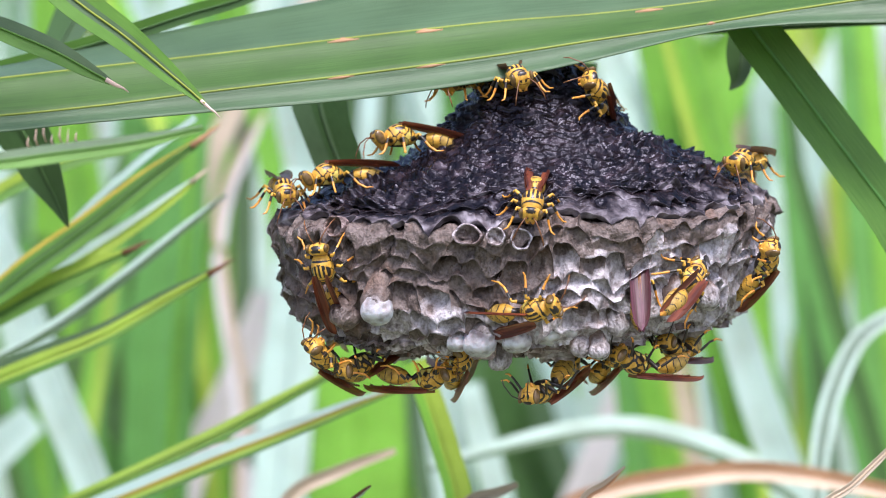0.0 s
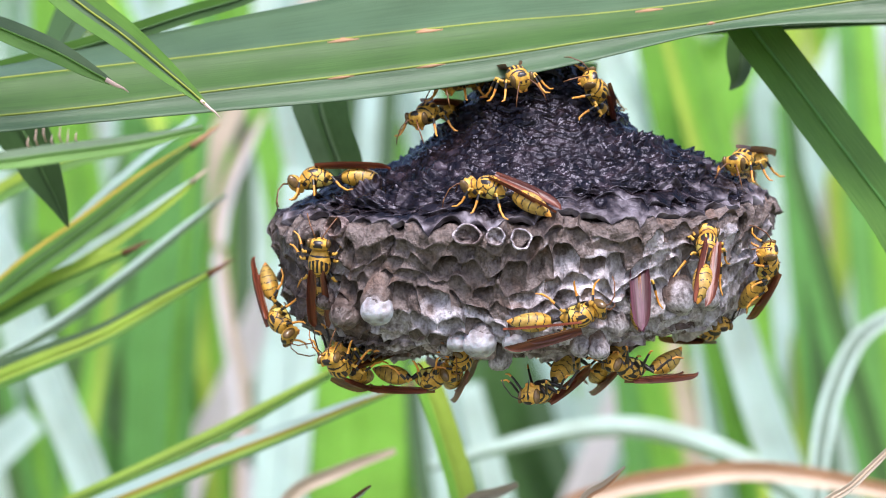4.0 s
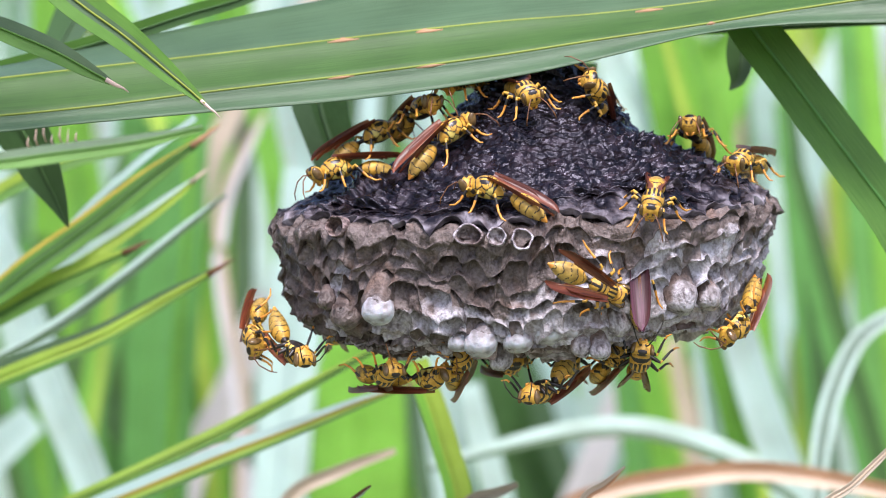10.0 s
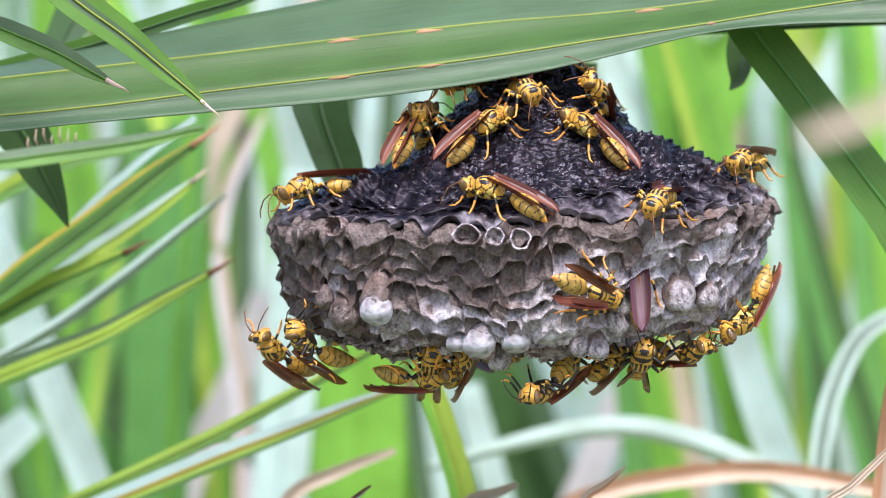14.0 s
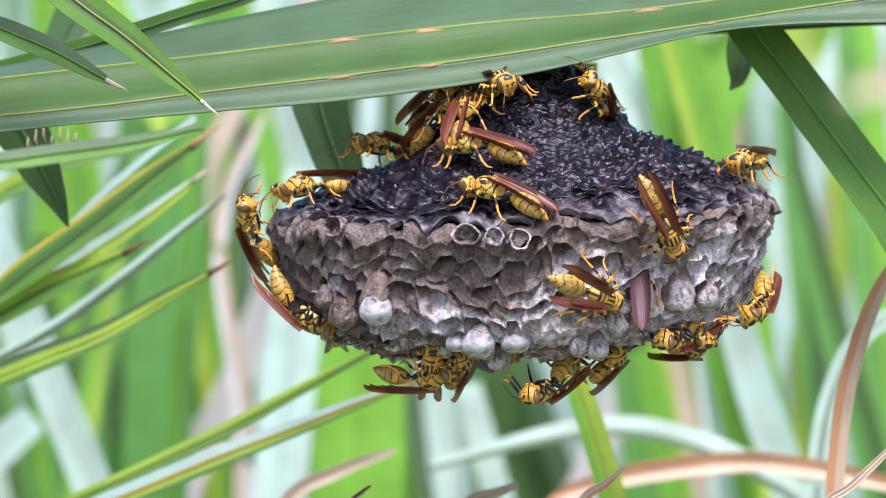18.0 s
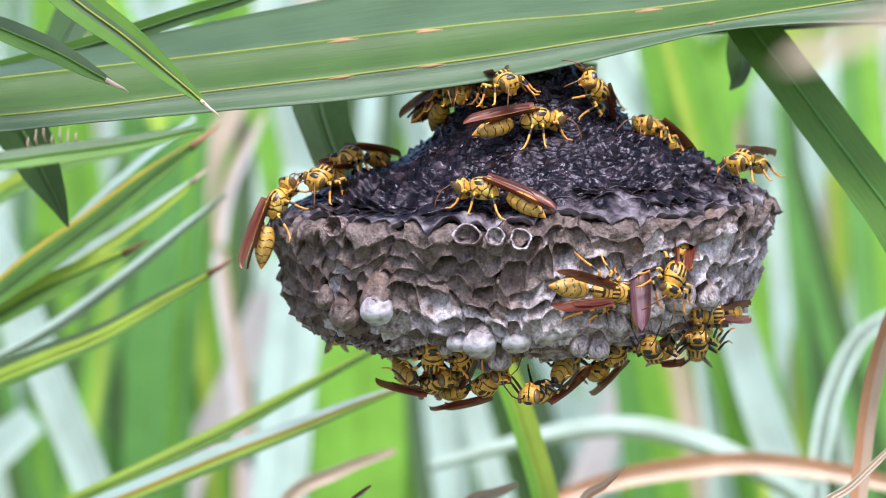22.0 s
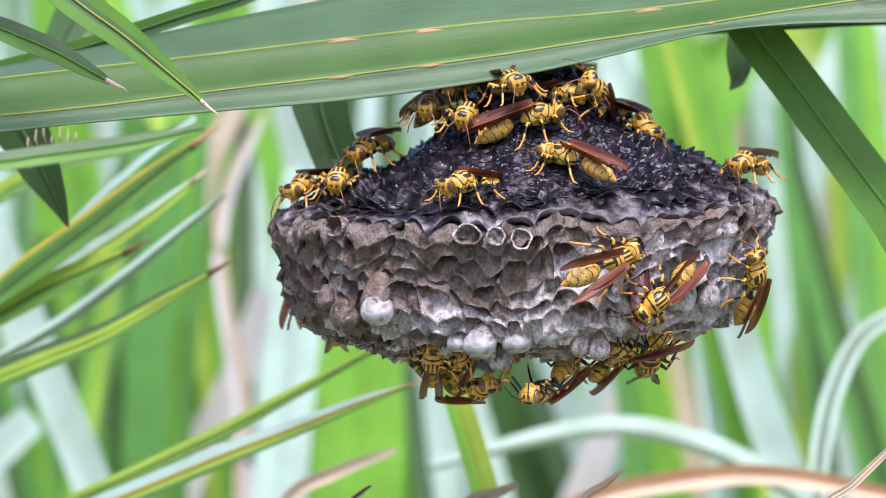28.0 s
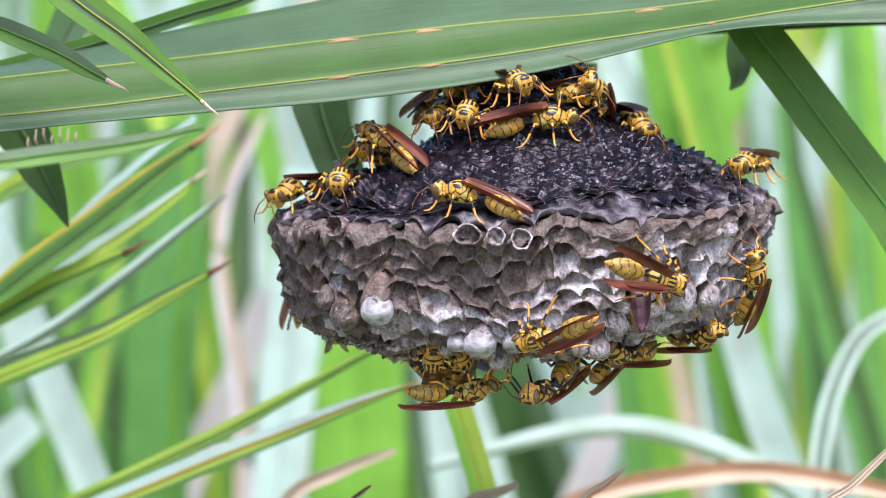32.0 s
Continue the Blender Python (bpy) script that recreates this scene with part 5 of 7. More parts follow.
# ---- the reed bed behind, and the ground ----
def reed_bed():
    rng = random.Random(21)
    # the pale entries paint sky reflection into the reeds' colour
    pick = [(MIDGREEN, "green"), (BRIGHT, "bright green"), (BRIGHT, "bright green"), (PALE, "pale silvery"), (PALE, "pale silvery"),
            (PALE, "pale silvery"), (GREYGREEN, "grey green"), (STRAW, "dry straw coloured"), (LIME, "yellow green")]
    for k in range(330):
        y = rng.uniform(520, 1500)
        x = rng.uniform(-750, 750)
        lean_x = rng.uniform(-160, 190)
        top = rng.uniform(60, 420)
        w = rng.uniform(9, 24) * (0.7 + y / 2000)
        m, tint = rng.choice(pick)
        blade("reed_leaf", [(x - lean_x * 0.8, y + 20, -1198, w * 0.5), (x - lean_x * 0.3, y, -500, w), (x, y, -60, w), (x + lean_x * 0.25, y, top * 0.6, w * 0.7), (x + lean_x * 0.6, y + 10, top, w * 0.1)], [m, m], tint + " reed leaf growing in the reed bed", tilt=rng.uniform(-40, 40), n=12, rib=m, group="reed bed")


reed_bed()


def ground():
    m, n, l, b = material("soil_and_grass", 0.95, 0.2)
    a = grain(n, l, 6, 6)
    r = ramp(n, [(0.35, (0.13, 0.115, 0.085)), (0.5, (0.17, 0.19, 0.12)), (0.7, (0.20, 0.26, 0.13))])
    l.new(a.outputs["Fac"], r.inputs[0])
    l.new(r.outputs[0], b.inputs["Base Color"])
    bump(n, l, b, a.outputs["Fac"], 0.6, 0.02)
    k = 40
    vs, fs = [], []
    for j in range(k + 1):
        for i in range(k + 1):
            x, y = ((i / k) * 2 - 1), ((j / k) * 2 - 1)
            X, Y = math.copysign(abs(x) ** 4 * 1500, x) + x * 4, math.copysign(abs(y) ** 4 * 1500, y) + y * 4
            vs.append(Vector((X, Y, 0.02 * noise.noise(Vector((X, Y, 0)) * 1.3))))
    for j in range(k):
        for i in range(k):
            a = j * (k + 1) + i
            fs.append((a, a + 1, a + k + 2, a + k + 1))
    thing("ground", mesh_of("ground", vs, fs, [m]), "dry soil and straw under the reed bed", "ground", kind="structure")


ground()


# ---- wasps ----
def ball(cx, cz, rx, ry, rz, seg=14, rings=9, cy=0.0):
    rr = []
    for j in range(rings):
        a = math.pi * (j + 0.35) / (rings - 0.3)
        rr.append((Vector((cx + rx * math.cos(a), cy, cz)) * MM, Vector((0, ry * math.sin(a), 0)) * MM, Vector((0, 0, rz * math.sin(a))) * MM))
    return lathe(rr, seg)


def coloured(name, vf, mats, pick):
    """A mesh whose faces take their colour from pick(centre in mm)."""
    vs, fs = vf
    ix = []
    for f in fs:
        c = sum((vs[k] for k in f), Vector()) / len(f) / MM
        ix.append(pick(c))
    return mesh_of(name, vs, fs, mats, ix)


def head_mesh():
    """A flat wedge of a head: yellow face with a dark seam over the mouth shield, black crown, yellow and brown nape."""
    def pick(c):
        if c.z > 1.25 and c.x > -0.7:
            return 1 if abs(c.y) < 0.85 and c.x < 0.75 else 0
        if c.x < -0.3:
            r = math.hypot(c.y * 0.9, c.z + 0.2)
            return 1 if r < 0.75 else 0 if r < 1.25 else 2 if r < 1.5 else 0
        if abs(abs(c.y) - 0.5) < 0.22 and abs(c.z - 0.55) < 0.25:
            return 1
        if abs(c.z + 0.28 - 0.25 * abs(c.y)) < 0.10 and abs(c.y) < 1.0:
            return 2
        return 0
    vs, fs = ball(0, 0, 1.45, 2.25, 2.3, 40, 30)
    vs = [Vector((v.x * (1 - 0.18 * (v.z / MM / 2.1) ** 2), v.y * (1 - 0.42 * max(0, -v.z / MM / 2.1) ** 1.2), v.z * (1.08 if v.z < 0 else 0.92))) for v in vs]
    return coloured("head", (vs, fs), [W_YELLOW, W_BLACK, W_BROWN], pick)


# side plates of the thorax: along, up, colour
PLATES = ((2.6, 0.3, 0), (1.5, 0.8, 0), (1.9, -1.0, 0), (0.4, -0.3, 0), (-0.5, 1.0, 0), (-0.55, -1.5, 2), (-1.5, -0.15, 2), (-2.45, -0.3, 0), (-2.2, -1.35, 2), (0.9, -1.7, 2))



def thorax_mesh(seam):
    """Humped thorax of yellow plates with black seams; black back with two yellow lines, yellow shields behind it."""
    prof = [(3.5, 0.45, -0.5), (3.15, 1.2, -0.4), (2.4, 1.85, -0.2), (1.4, 2.25, 0.0), (0.2, 2.42, 0.05), (-1.0, 2.25, 0.0), (-2.0, 1.9, -0.2), (-2.9, 1.35, -0.45), (-3.6, 0.55, -0.65)]
    rings = [(Vector((x, 0, z)) * MM, Vector((0, 0.95 * r, 0)) * MM, Vector((0, 0, r)) * MM) for x, r, z in spline(prof, 72)]

    def pick(c):
        y = abs(c.y)
        if c.z < -1.95:
            return 1
        if c.z > 1.25 and -0.75 < c.x < 1.95 - 0.25 * y * y:
            return 0 if 0.30 < y < 0.68 or 1.15 < y < 1.42 else 1
        if c.z > 0.95 and -2.35 < c.x <= -0.75:
            return 1 if abs(c.x + 0.80) < 0.1 or abs(c.x + 1.62) < 0.11 or abs(c.x + 2.25) < 0.1 else 0
        if c.x <= -2.35 and c.z > -0.2 and y < 0.3:
            return 1
        ds = sorted((math.hypot(c.x - x, c.z - z), col) for x, z, col in PLATES)
        return 1 if ds[1][0] - ds[0][0] < seam else ds[0][1]
    return coloured("thorax", lathe(rings, 64), [W_YELLOW, W_BLACK, W_PALE], pick)


def gaster_mesh(droop):
    """The banded abdomen: a spindle that starts at its waist and bends down by droop degrees."""
    prof = [(0, 0.35), (0.6, 0.45), (1.3, 0.9), (2.2, 1.5), (3.4, 1.92), (4.8, 2.05), (6.2, 1.9), (7.6, 1.5), (8.8, 0.92), (9.6, 0.45), (10.1, 0.14)]
    fine = spline(prof, 60)
    rr, p, a = [], Vector((0, 0, 0)), 0.0
    for i, (s, r) in enumerate(fine):
        if i:
            a = radians(droop) * (s / 10.1)
            p = p + Vector((-math.cos(a), 0, -math.sin(a))) * (s - fine[i - 1][0])
        u = Vector((-math.sin(a), 0, math.cos(a)))
        rr.append((p * MM, Vector((0, r, 0)) * MM, u * r * 0.95 * MM))
    seg = 32
    vs, fs = lathe(rr, seg)
    ix = []
    for f in fs:
        k = min(f) // seg
        s = fine[min(k, 60)][0]
        phi = 2 * math.pi * (min(f) % seg) / seg
        wavy = s + 0.3 * math.cos(4 * phi) * (0.4 + 0.6 * abs(math.sin(phi)))
        band = (wavy - 2.4) % 1.55
        ix.append(1 if s < 1.3 or (band < 0.21 and s < 9.2) else 2 if s > 9 else 0 if s < 3.9 else 3)
    return mesh_of("gaster", vs, fs, [W_YELLOW, W_BLACK, W_ORANGE, W_OCHRE], ix)


def wing_mesh(name, length, width):
    """A long narrow folded wing along -x, creased lengthwise, with a stout leading vein."""
    n, vs, fs = 22, [], []
    for i in range(n + 1):
        s = i / n
        w = width * (0.4 + 0.6 * math.sin(math.pi * min(1, 0.1 + s * 0.72)) ** 0.6) * math.sqrt(max(0.02, 1 - (max(0, s - 0.74) / 0.26) ** 2))
        for k, f in enumerate((0.0, 0.3, 0.65, 1.0)):
            vs.append(Vector((-length * s - (0.5 * f if s > 0.8 else 0), w * f, 0.22 * math.sin(f * 7 + 0.6) - 0.25 * s * s + (0.18 if k == 0 else 0))) * MM)
    for i in range(n):
        for k in range(3):
            a = i * 4 + k
            fs.append((a, a + 1, a + 5, a + 4))
    return vs, fs


def leg_path(x, side, fore, spread, drop):
    """Hip, thigh up to the knee, shin down to the ankle, and the long foot that lies on the comb."""
    a = Vector((x, side * 1.1, -1.5))
    k = Vector((x + fore * 0.5, side * (1.7 + spread * 0.55), 0.1))
    f = Vector((x + fore * 1.0, side * (1.7 + spread * 0.95), -1.5 - drop * 0.55))
    t = Vector((x + fore * 1.35, side * (1.8 + spread * 1.15), -1.6 - drop * 0.95))
    return [a, a.lerp(k, 0.3), a.lerp(k, 0.72), k, k.lerp(f, 0.18), k.lerp(f, 0.6), f, f.lerp(t, 0.5), t, t + Vector((fore * 0.38, side * 0.75, -0.05))]


def leg_mesh(x, s, fore, sp, dr, dark):
    path = leg_path(x, s, fore, sp, dr)
    vs, fs = tube(path, [0.40, 0.50, 0.40, 0.27, 0.26, 0.29, 0.22, 0.24, 0.20, 0.12], 8)
    ix = []
    for f in fs:
        k = min(min(f) // 8, 9)
        ix.append((1, 1, 1, 0, 1, 1, 1, 2, 2, 2)[k] if dark else (0, 1, 0, 0, 1, 2, 2, 2, 2, 2)[k])
    return vs, fs, ix


def build_wasp(droop=18, wing_open=5, wing_lift=3, legs=1.0, label="", wing=None, gap=0.8, dark=False, span=15.2, roll=38, broad=1.0):
    w = thing("wasp", None, label, "wasp", "wasps on the nest")
    w.scale = (1.1, 1.1, 1.1)
    head = part("head", head_mesh(), w, at=pose(4.25 * MM, 0, -0.35 * MM, 0, 28, 0))
    for s in (-1, 1):
        part("eye", mesh_of("eye", *ball(0, 0, 0.95, 0.6, 1.6, 18, 14), [W_EYE]), head, "brown compound eye", at=pose(0.25 * MM, s * 1.82 * MM, 0.35 * MM, s * -8, 0, 0))
        part("antenna", mesh_of("antenna", *tube([(0.9, 0.4 * s, 0.6), (2.0, 1.0 * s, 1.5), (3.6, 1.9 * s, 1.2), (5.4, 2.9 * s, -0.4), (6.0, 3.2 * s, -1.6)], [0.17, 0.13, 0.13, 0.14, 0.09], 6), [W_BLACK if dark else W_BROWN]), head)
        part("mandible", mesh_of("mandible", *tube([(0.6, 0.7 * s, -1.4), (0.9, 0.6 * s, -2.0), (0.8, 0.15 * s, -2.35)], [0.35, 0.28, 0.1], 6), [W_ORANGE]), head)
    part("thorax", thorax_mesh(0.45 if dark else 0.21), w)
    part("waist", mesh_of("waist", *tube([(-2.7, 0, -0.4), (-3.6, 0, -0.7), (-4.4, 0, -0.8)], [0.9, 0.45, 0.4], 8), [W_BLACK]), w)
    part("gaster", gaster_mesh(droop), w, "yellow abdomen with thin dark bands", at=pose(-4.1 * MM, 0, -0.7 * MM, 0, -6, 0))
    for s in (-1, 1):
        for nm, ln, wd, dx, o in (("forewing", span, 2.15, -0.2, wing_open), ("hindwing", 9.5, 1.6, -1.2, wing_open * 0.6 + 2)):
            vs, fs = wing_mesh(nm, ln, wd * broad)
            vs = [Vector((v.x, v.y * s, v.z)) for v in vs]
            if s < 0:
                fs = [f[::-1] for f in fs]
            wg = part(nm, mesh_of(nm, vs, fs, [wing or W_WING]), w, "red-brown translucent wing", at=pose(dx * MM, s * gap * 0.85 * MM, (1.9 if ln > 10 else 1.65) * MM, s * roll, -wing_lift - 3, -s * o))
            if ln > 10:
                part("vein", mesh_of("vein", *tube([(0, 0, 0.2), (-ln * 0.3, 0, 0.18), (-ln * 0.65, 0.05 * s, 0.08), (-ln * 0.85, 0.3 * s, -0.05)], [0.22, 0.2, 0.16, 0.08], 5), [W_BROWN]), wg)
        for x, fore, sp, dr in ((1.9, 2.3, 2.2 * legs, 2.0), (0.2, 0.3, 3.9 * legs, 2.1), (-1.5, -3.4, 3.6 * legs, 2.2)):
            vs, fs, ix = leg_mesh(x, s, fore, sp, dr, dark)
            part("leg", mesh_of("leg", vs, fs, [W_YELLOW, W_BLACK, W_ORANGE], ix), w)
    return w


LABEL = {
    "rest": "yellow and black paper wasp with folded red-brown wings",
    "bent": "yellow paper wasp with drooping banded abdomen on the nest",
    "open": "yellow paper wasp holding its red-brown wings half open",
    "hang": "yellow and black paper wasp hanging by long legs",
    "violet": "paper wasp head first in a cell, wings with violet sheen",
    "cell": "paper wasp deep in a cell with only wings and abdomen out",
}
MODEL = {
    "rest": build_wasp(16, 1, 7, 1.0, LABEL["rest"]),
    "bent": build_wasp(28, 1, 13, 1.0, LABEL["bent"]),
    "open": build_wasp(20, 8, 5, 1.05, LABEL["open"], gap=1.1),
    "hang": build_wasp(52, 6, 12, 1.15, LABEL["hang"], dark=True),
    "cell": build_wasp(10, 2, 8, 0.6, LABEL["cell"], gap=0.7),
    "violet": build_wasp(85, -3, 2, 0.5, LABEL["violet"], W_WING2, 0.1, span=14.6, roll=20, broad=1.2),
}
USED = set()


def wasp(model, first):
    """A wasp of one of the models, at its first pose."""
    if model in USED:
        return copy_thing(MODEL[model], first)
    USED.add(model)
    MODEL[model].matrix_basis = first @ Matrix.Diagonal((1.1, 1.1, 1.1, 1))
    return MODEL[model]


w_front = wasp("bent", pose(0.0195, -0.0459, 1.2104, -7, 33, -97))
w_rim = wasp("rest", pose(0.0680, -0.0110, 1.2202, -5, 8, -116))
w_shoulder = wasp("rest", pose(-0.0262, -0.0140, 1.2168, 0, 9, -162))
w_climb = wasp("rest", pose(-0.0265, -0.0327, 1.1956, -171, -60, -116))
w_neck = wasp("bent", pose(-0.0098, -0.0150, 1.2256, 0, 4, -165))
wasp("rest", pose(0.0347, -0.0150, 1.2357, -79, -31, -111))
w_crown = wasp("rest", pose(0.0165, -0.0220, 1.2387, 11, 8, -78))
wasp("bent", pose(0.0035, -0.0100, 1.2385, 0, 10, -120))
w_traveller = wasp("bent", pose(0.0605, 0.0340, 1.2130, 0, -14, -107))
w_digger = wasp("bent", pose(0.0549, -0.0376, 1.1936, 66, -26, 70))
w_edge = wasp("bent", pose(0.0725, -0.0220, 1.1972, -101, -40, -74))
w_keeper = wasp("open", pose(0.0200, -0.0466, 1.1867, 139, -11, -36))
wasp("violet", pose(0.0432, -0.0343, 1.1958, -2, -59, 91))
wasp("hang", pose(0.0218, -0.0300, 1.1684, 180, 12, -124))
wasp("hang", pose(0.0286, -0.0160, 1.1752, 180, -28, -94))
wasp("cell", pose(0.0041, -0.0240, 1.1753, -120, -32, -88))
w_under = wasp("rest", pose(-0.0268, -0.0240, 1.1758, 143, -29, -122))
w_lying = wasp("rest", pose(-0.0028, -0.0220, 1.1710, 180, -9, -32))
w_cluster = wasp("hang", pose(-0.0188, -0.0200, 1.1740, 180, 16, -134))
w_flier = wasp("rest", pose(-0.0360, -0.0120, 1.2134, -0, 16, -79))
w_bottom = wasp("hang", pose(0.0427, -0.0280, 1.1747, 180, -19, -150))
w_corner = wasp("hang", pose(0.0519, -0.0200, 1.1777, 180, -16, -116))
w_newcomer = wasp("rest", pose(0.0679, 0.0300, 1.2186, 0, -4, -112))
w_lookout = wasp("bent", pose(0.0355, 0.0140, 1.2368, -0, 7, -78))
w_left_top = wasp("rest", pose(-0.0143, 0.0300, 1.2171, 0, 7, -112))
w_huddle = wasp("bent", pose(0.0164, 0.0100, 1.2392, 22, -4, 65))
w_huddle_two = wasp("rest", pose(0.0200, 0.0100, 1.2388, 0, -7, -60))
wasp("cell", pose(0.0386, -0.0200, 1.1760, -135, -30, -77))
wasp("cell", pose(-0.0249, -0.0060, 1.1821, -176, -23, -91))
w_lower = wasp("hang", pose(0.0041, 0.0200, 1.1740, 180, -7, -72))
w_visitor = wasp("rest", pose(-0.0316, 0.0240, 1.1944, 89, -4, -75))


def motions():
    sway = [(0, 0), (3.5, 0), (6, 0.1), (9, 0.25), (11, 0.2), (13, 0), (14.5, -0.2), (18, -0.25), (21, -0.15), (23, 0), (32, 0.05)]
    walk(NEST, [(t, Matrix.Translation(D0 + Vector((x * MM, 0, 0)))) for t, x in sway])
    for leaf, rows in MOVING:
        walk(leaf, [(t, pose(x * MM, 0, z * MM)) for t, x, z in rows])
    # breathing abdomens and turning heads
    rng = random.Random(5)
    for w in [o for o in scene.objects if o.get("category") == "wasp"]:
        busy = rng.uniform(0.4, 1.2)
        for o in list(w.children):
            kind = o.name.split(".")[0]
            if kind not in ("gaster", "head"):
                continue
            base, rows = o.matrix_basis.copy(), []
            for k in range(33):
                swing = busy * (rng.uniform(-6, 6) if kind == "head" else rng.uniform(-7, 5))
                rows.append((k, base @ pose(0, 0, 0, 0, swing * (0.5 if kind == "head" else 1), swing if kind == "head" else 0)))
            walk(o, rows)
    # legs that step while their wasp walks
    for w, spans in ((w_traveller, ((12, 23),)), (w_newcomer, ((19, 32),)), (w_digger, ((0, 9), (16, 32))), (w_climb, ((3, 20),))):
        for j, o in enumerate([c for c in w.children if c.name.split(".")[0] == "leg"]):
            base, rows = o.matrix_basis.copy(), [(0.0, o.matrix_basis.copy())]
            for a, b in spans:
                rows += [(a + k * 0.25, base @ pose(0, 0, 0, 0, 0, (9 if (k + j) % 2 else -9))) for k in range(1, int((b - a) * 4))]
            rows.append((32.0, base))
            walk(o, rows)
    walk(w_front, [
        (0.00, pose(0.0195, -0.0459, 1.2104, -7, 33, -97)),
        (0.50, pose(0.0184, -0.0464, 1.2100, -13, 29, -101)),
        (1.00, pose(0.0163, -0.0452, 1.2108, -9, 18, -130)),
        (1.50, pose(0.0142, -0.0436, 1.2118, -10, 5, -139)),
        (1.75, pose(0.0134, -0.0435, 1.2118, -13, 3, -178)),
        (2.00, pose(0.0127, -0.0434, 1.2118, -14, -0, 144)),
        (3.00, pose(0.0105, -0.0421, 1.2126, -15, -6, 155)),
        (6.00, pose(0.0101, -0.0404, 1.2140, -15, -11, 154)),
        (7.00, pose(0.0100, -0.0407, 1.2137, -15, -12, 157)),
        (13.00, pose(0.0099, -0.0409, 1.2134, -15, -11, 155)),
        (21.00, pose(0.0099, -0.0409, 1.2134, -15, -11, 155)),
        (22.00, pose(0.0087, -0.0411, 1.2132, -15, -8, 161)),
        (23.00, pose(0.0078, -0.0411, 1.2130, -15, -6, 163)),
        (24.00, pose(0.0059, -0.0393, 1.2142, -13, 13, -171)),
        (25.00, pose(0.0051, -0.0388, 1.2144, -11, 13, -153)),
        (28.00, pose(0.0043, -0.0383, 1.2147, -7, 8, -139)),
        (29.00, pose(0.0038, -0.0381, 1.2148, -9, 11, -147)),
        (30.00, pose(0.0049, -0.0406, 1.2129, -15, -7, 166)),
        (31.00, pose(0.0046, -0.0402, 1.2132, -15, -5, 172)),
        (32.00, pose(0.0039, -0.0409, 1.2125, -15, -9, 164)),
    ])
    walk(w_rim, [
        (0.00, pose(0.0680, -0.0110, 1.2202, -5, 8, -116)),
        (27.00, pose(0.0680, -0.0110, 1.2202, -5, 8, -116)),
        (28.50, pose(0.0688, -0.0110, 1.2196, -5, 8, -116)),
        (32.00, pose(0.0688, -0.0110, 1.2196, -5, 8, -116)),
    ])
    walk(w_shoulder, [
        (0.00, pose(-0.0262, -0.0140, 1.2168, 0, 9, -162)),
        (1.00, pose(-0.0279, -0.0140, 1.2163, 0, 10, -165)),
        (2.00, pose(-0.0278, -0.0140, 1.2164, -0, 11, -171)),
        (3.00, pose(-0.0283, -0.0140, 1.2163, 0, 10, -180)),
        (6.00, pose(-0.0293, -0.0140, 1.2157, 0, 10, -180)),
        (7.00, pose(-0.0292, -0.0140, 1.2168, -0, 9, -164)),
        (8.00, pose(-0.0302, -0.0140, 1.2160, 0, 7, -154)),
        (9.00, pose(-0.0245, -0.0140, 1.2188, 0, -2, -133)),
        (10.00, pose(-0.0243, -0.0140, 1.2181, 0, 12, -161)),
        (11.00, pose(-0.0250, -0.0140, 1.2171, -0, 15, -162)),
        (12.00, pose(-0.0305, -0.0140, 1.2156, 0, 14, -180)),
        (13.00, pose(-0.0313, -0.0140, 1.2143, 0, 13, -171)),
        (14.00, pose(-0.0321, -0.0140, 1.2139, 0, 14, -157)),
        (18.00, pose(-0.0323, -0.0140, 1.2143, 0, 11, -153)),
        (19.00, pose(-0.0302, -0.0140, 1.2145, 0, 11, -155)),
        (20.00, pose(-0.0322, -0.0140, 1.2150, -0, 5, -142)),
        (21.00, pose(-0.0309, -0.0140, 1.2156, 0, 4, -130)),
        (22.00, pose(-0.0272, -0.0140, 1.2164, -16, 11, -110)),
        (23.00, pose(-0.0241, -0.0140, 1.2158, -5, 15, -96)),
        (25.00, pose(-0.0238, -0.0140, 1.2160, -5, 14, -97)),
        (32.00, pose(-0.0233, -0.0140, 1.2159, -5, 14, -96)),
    ])
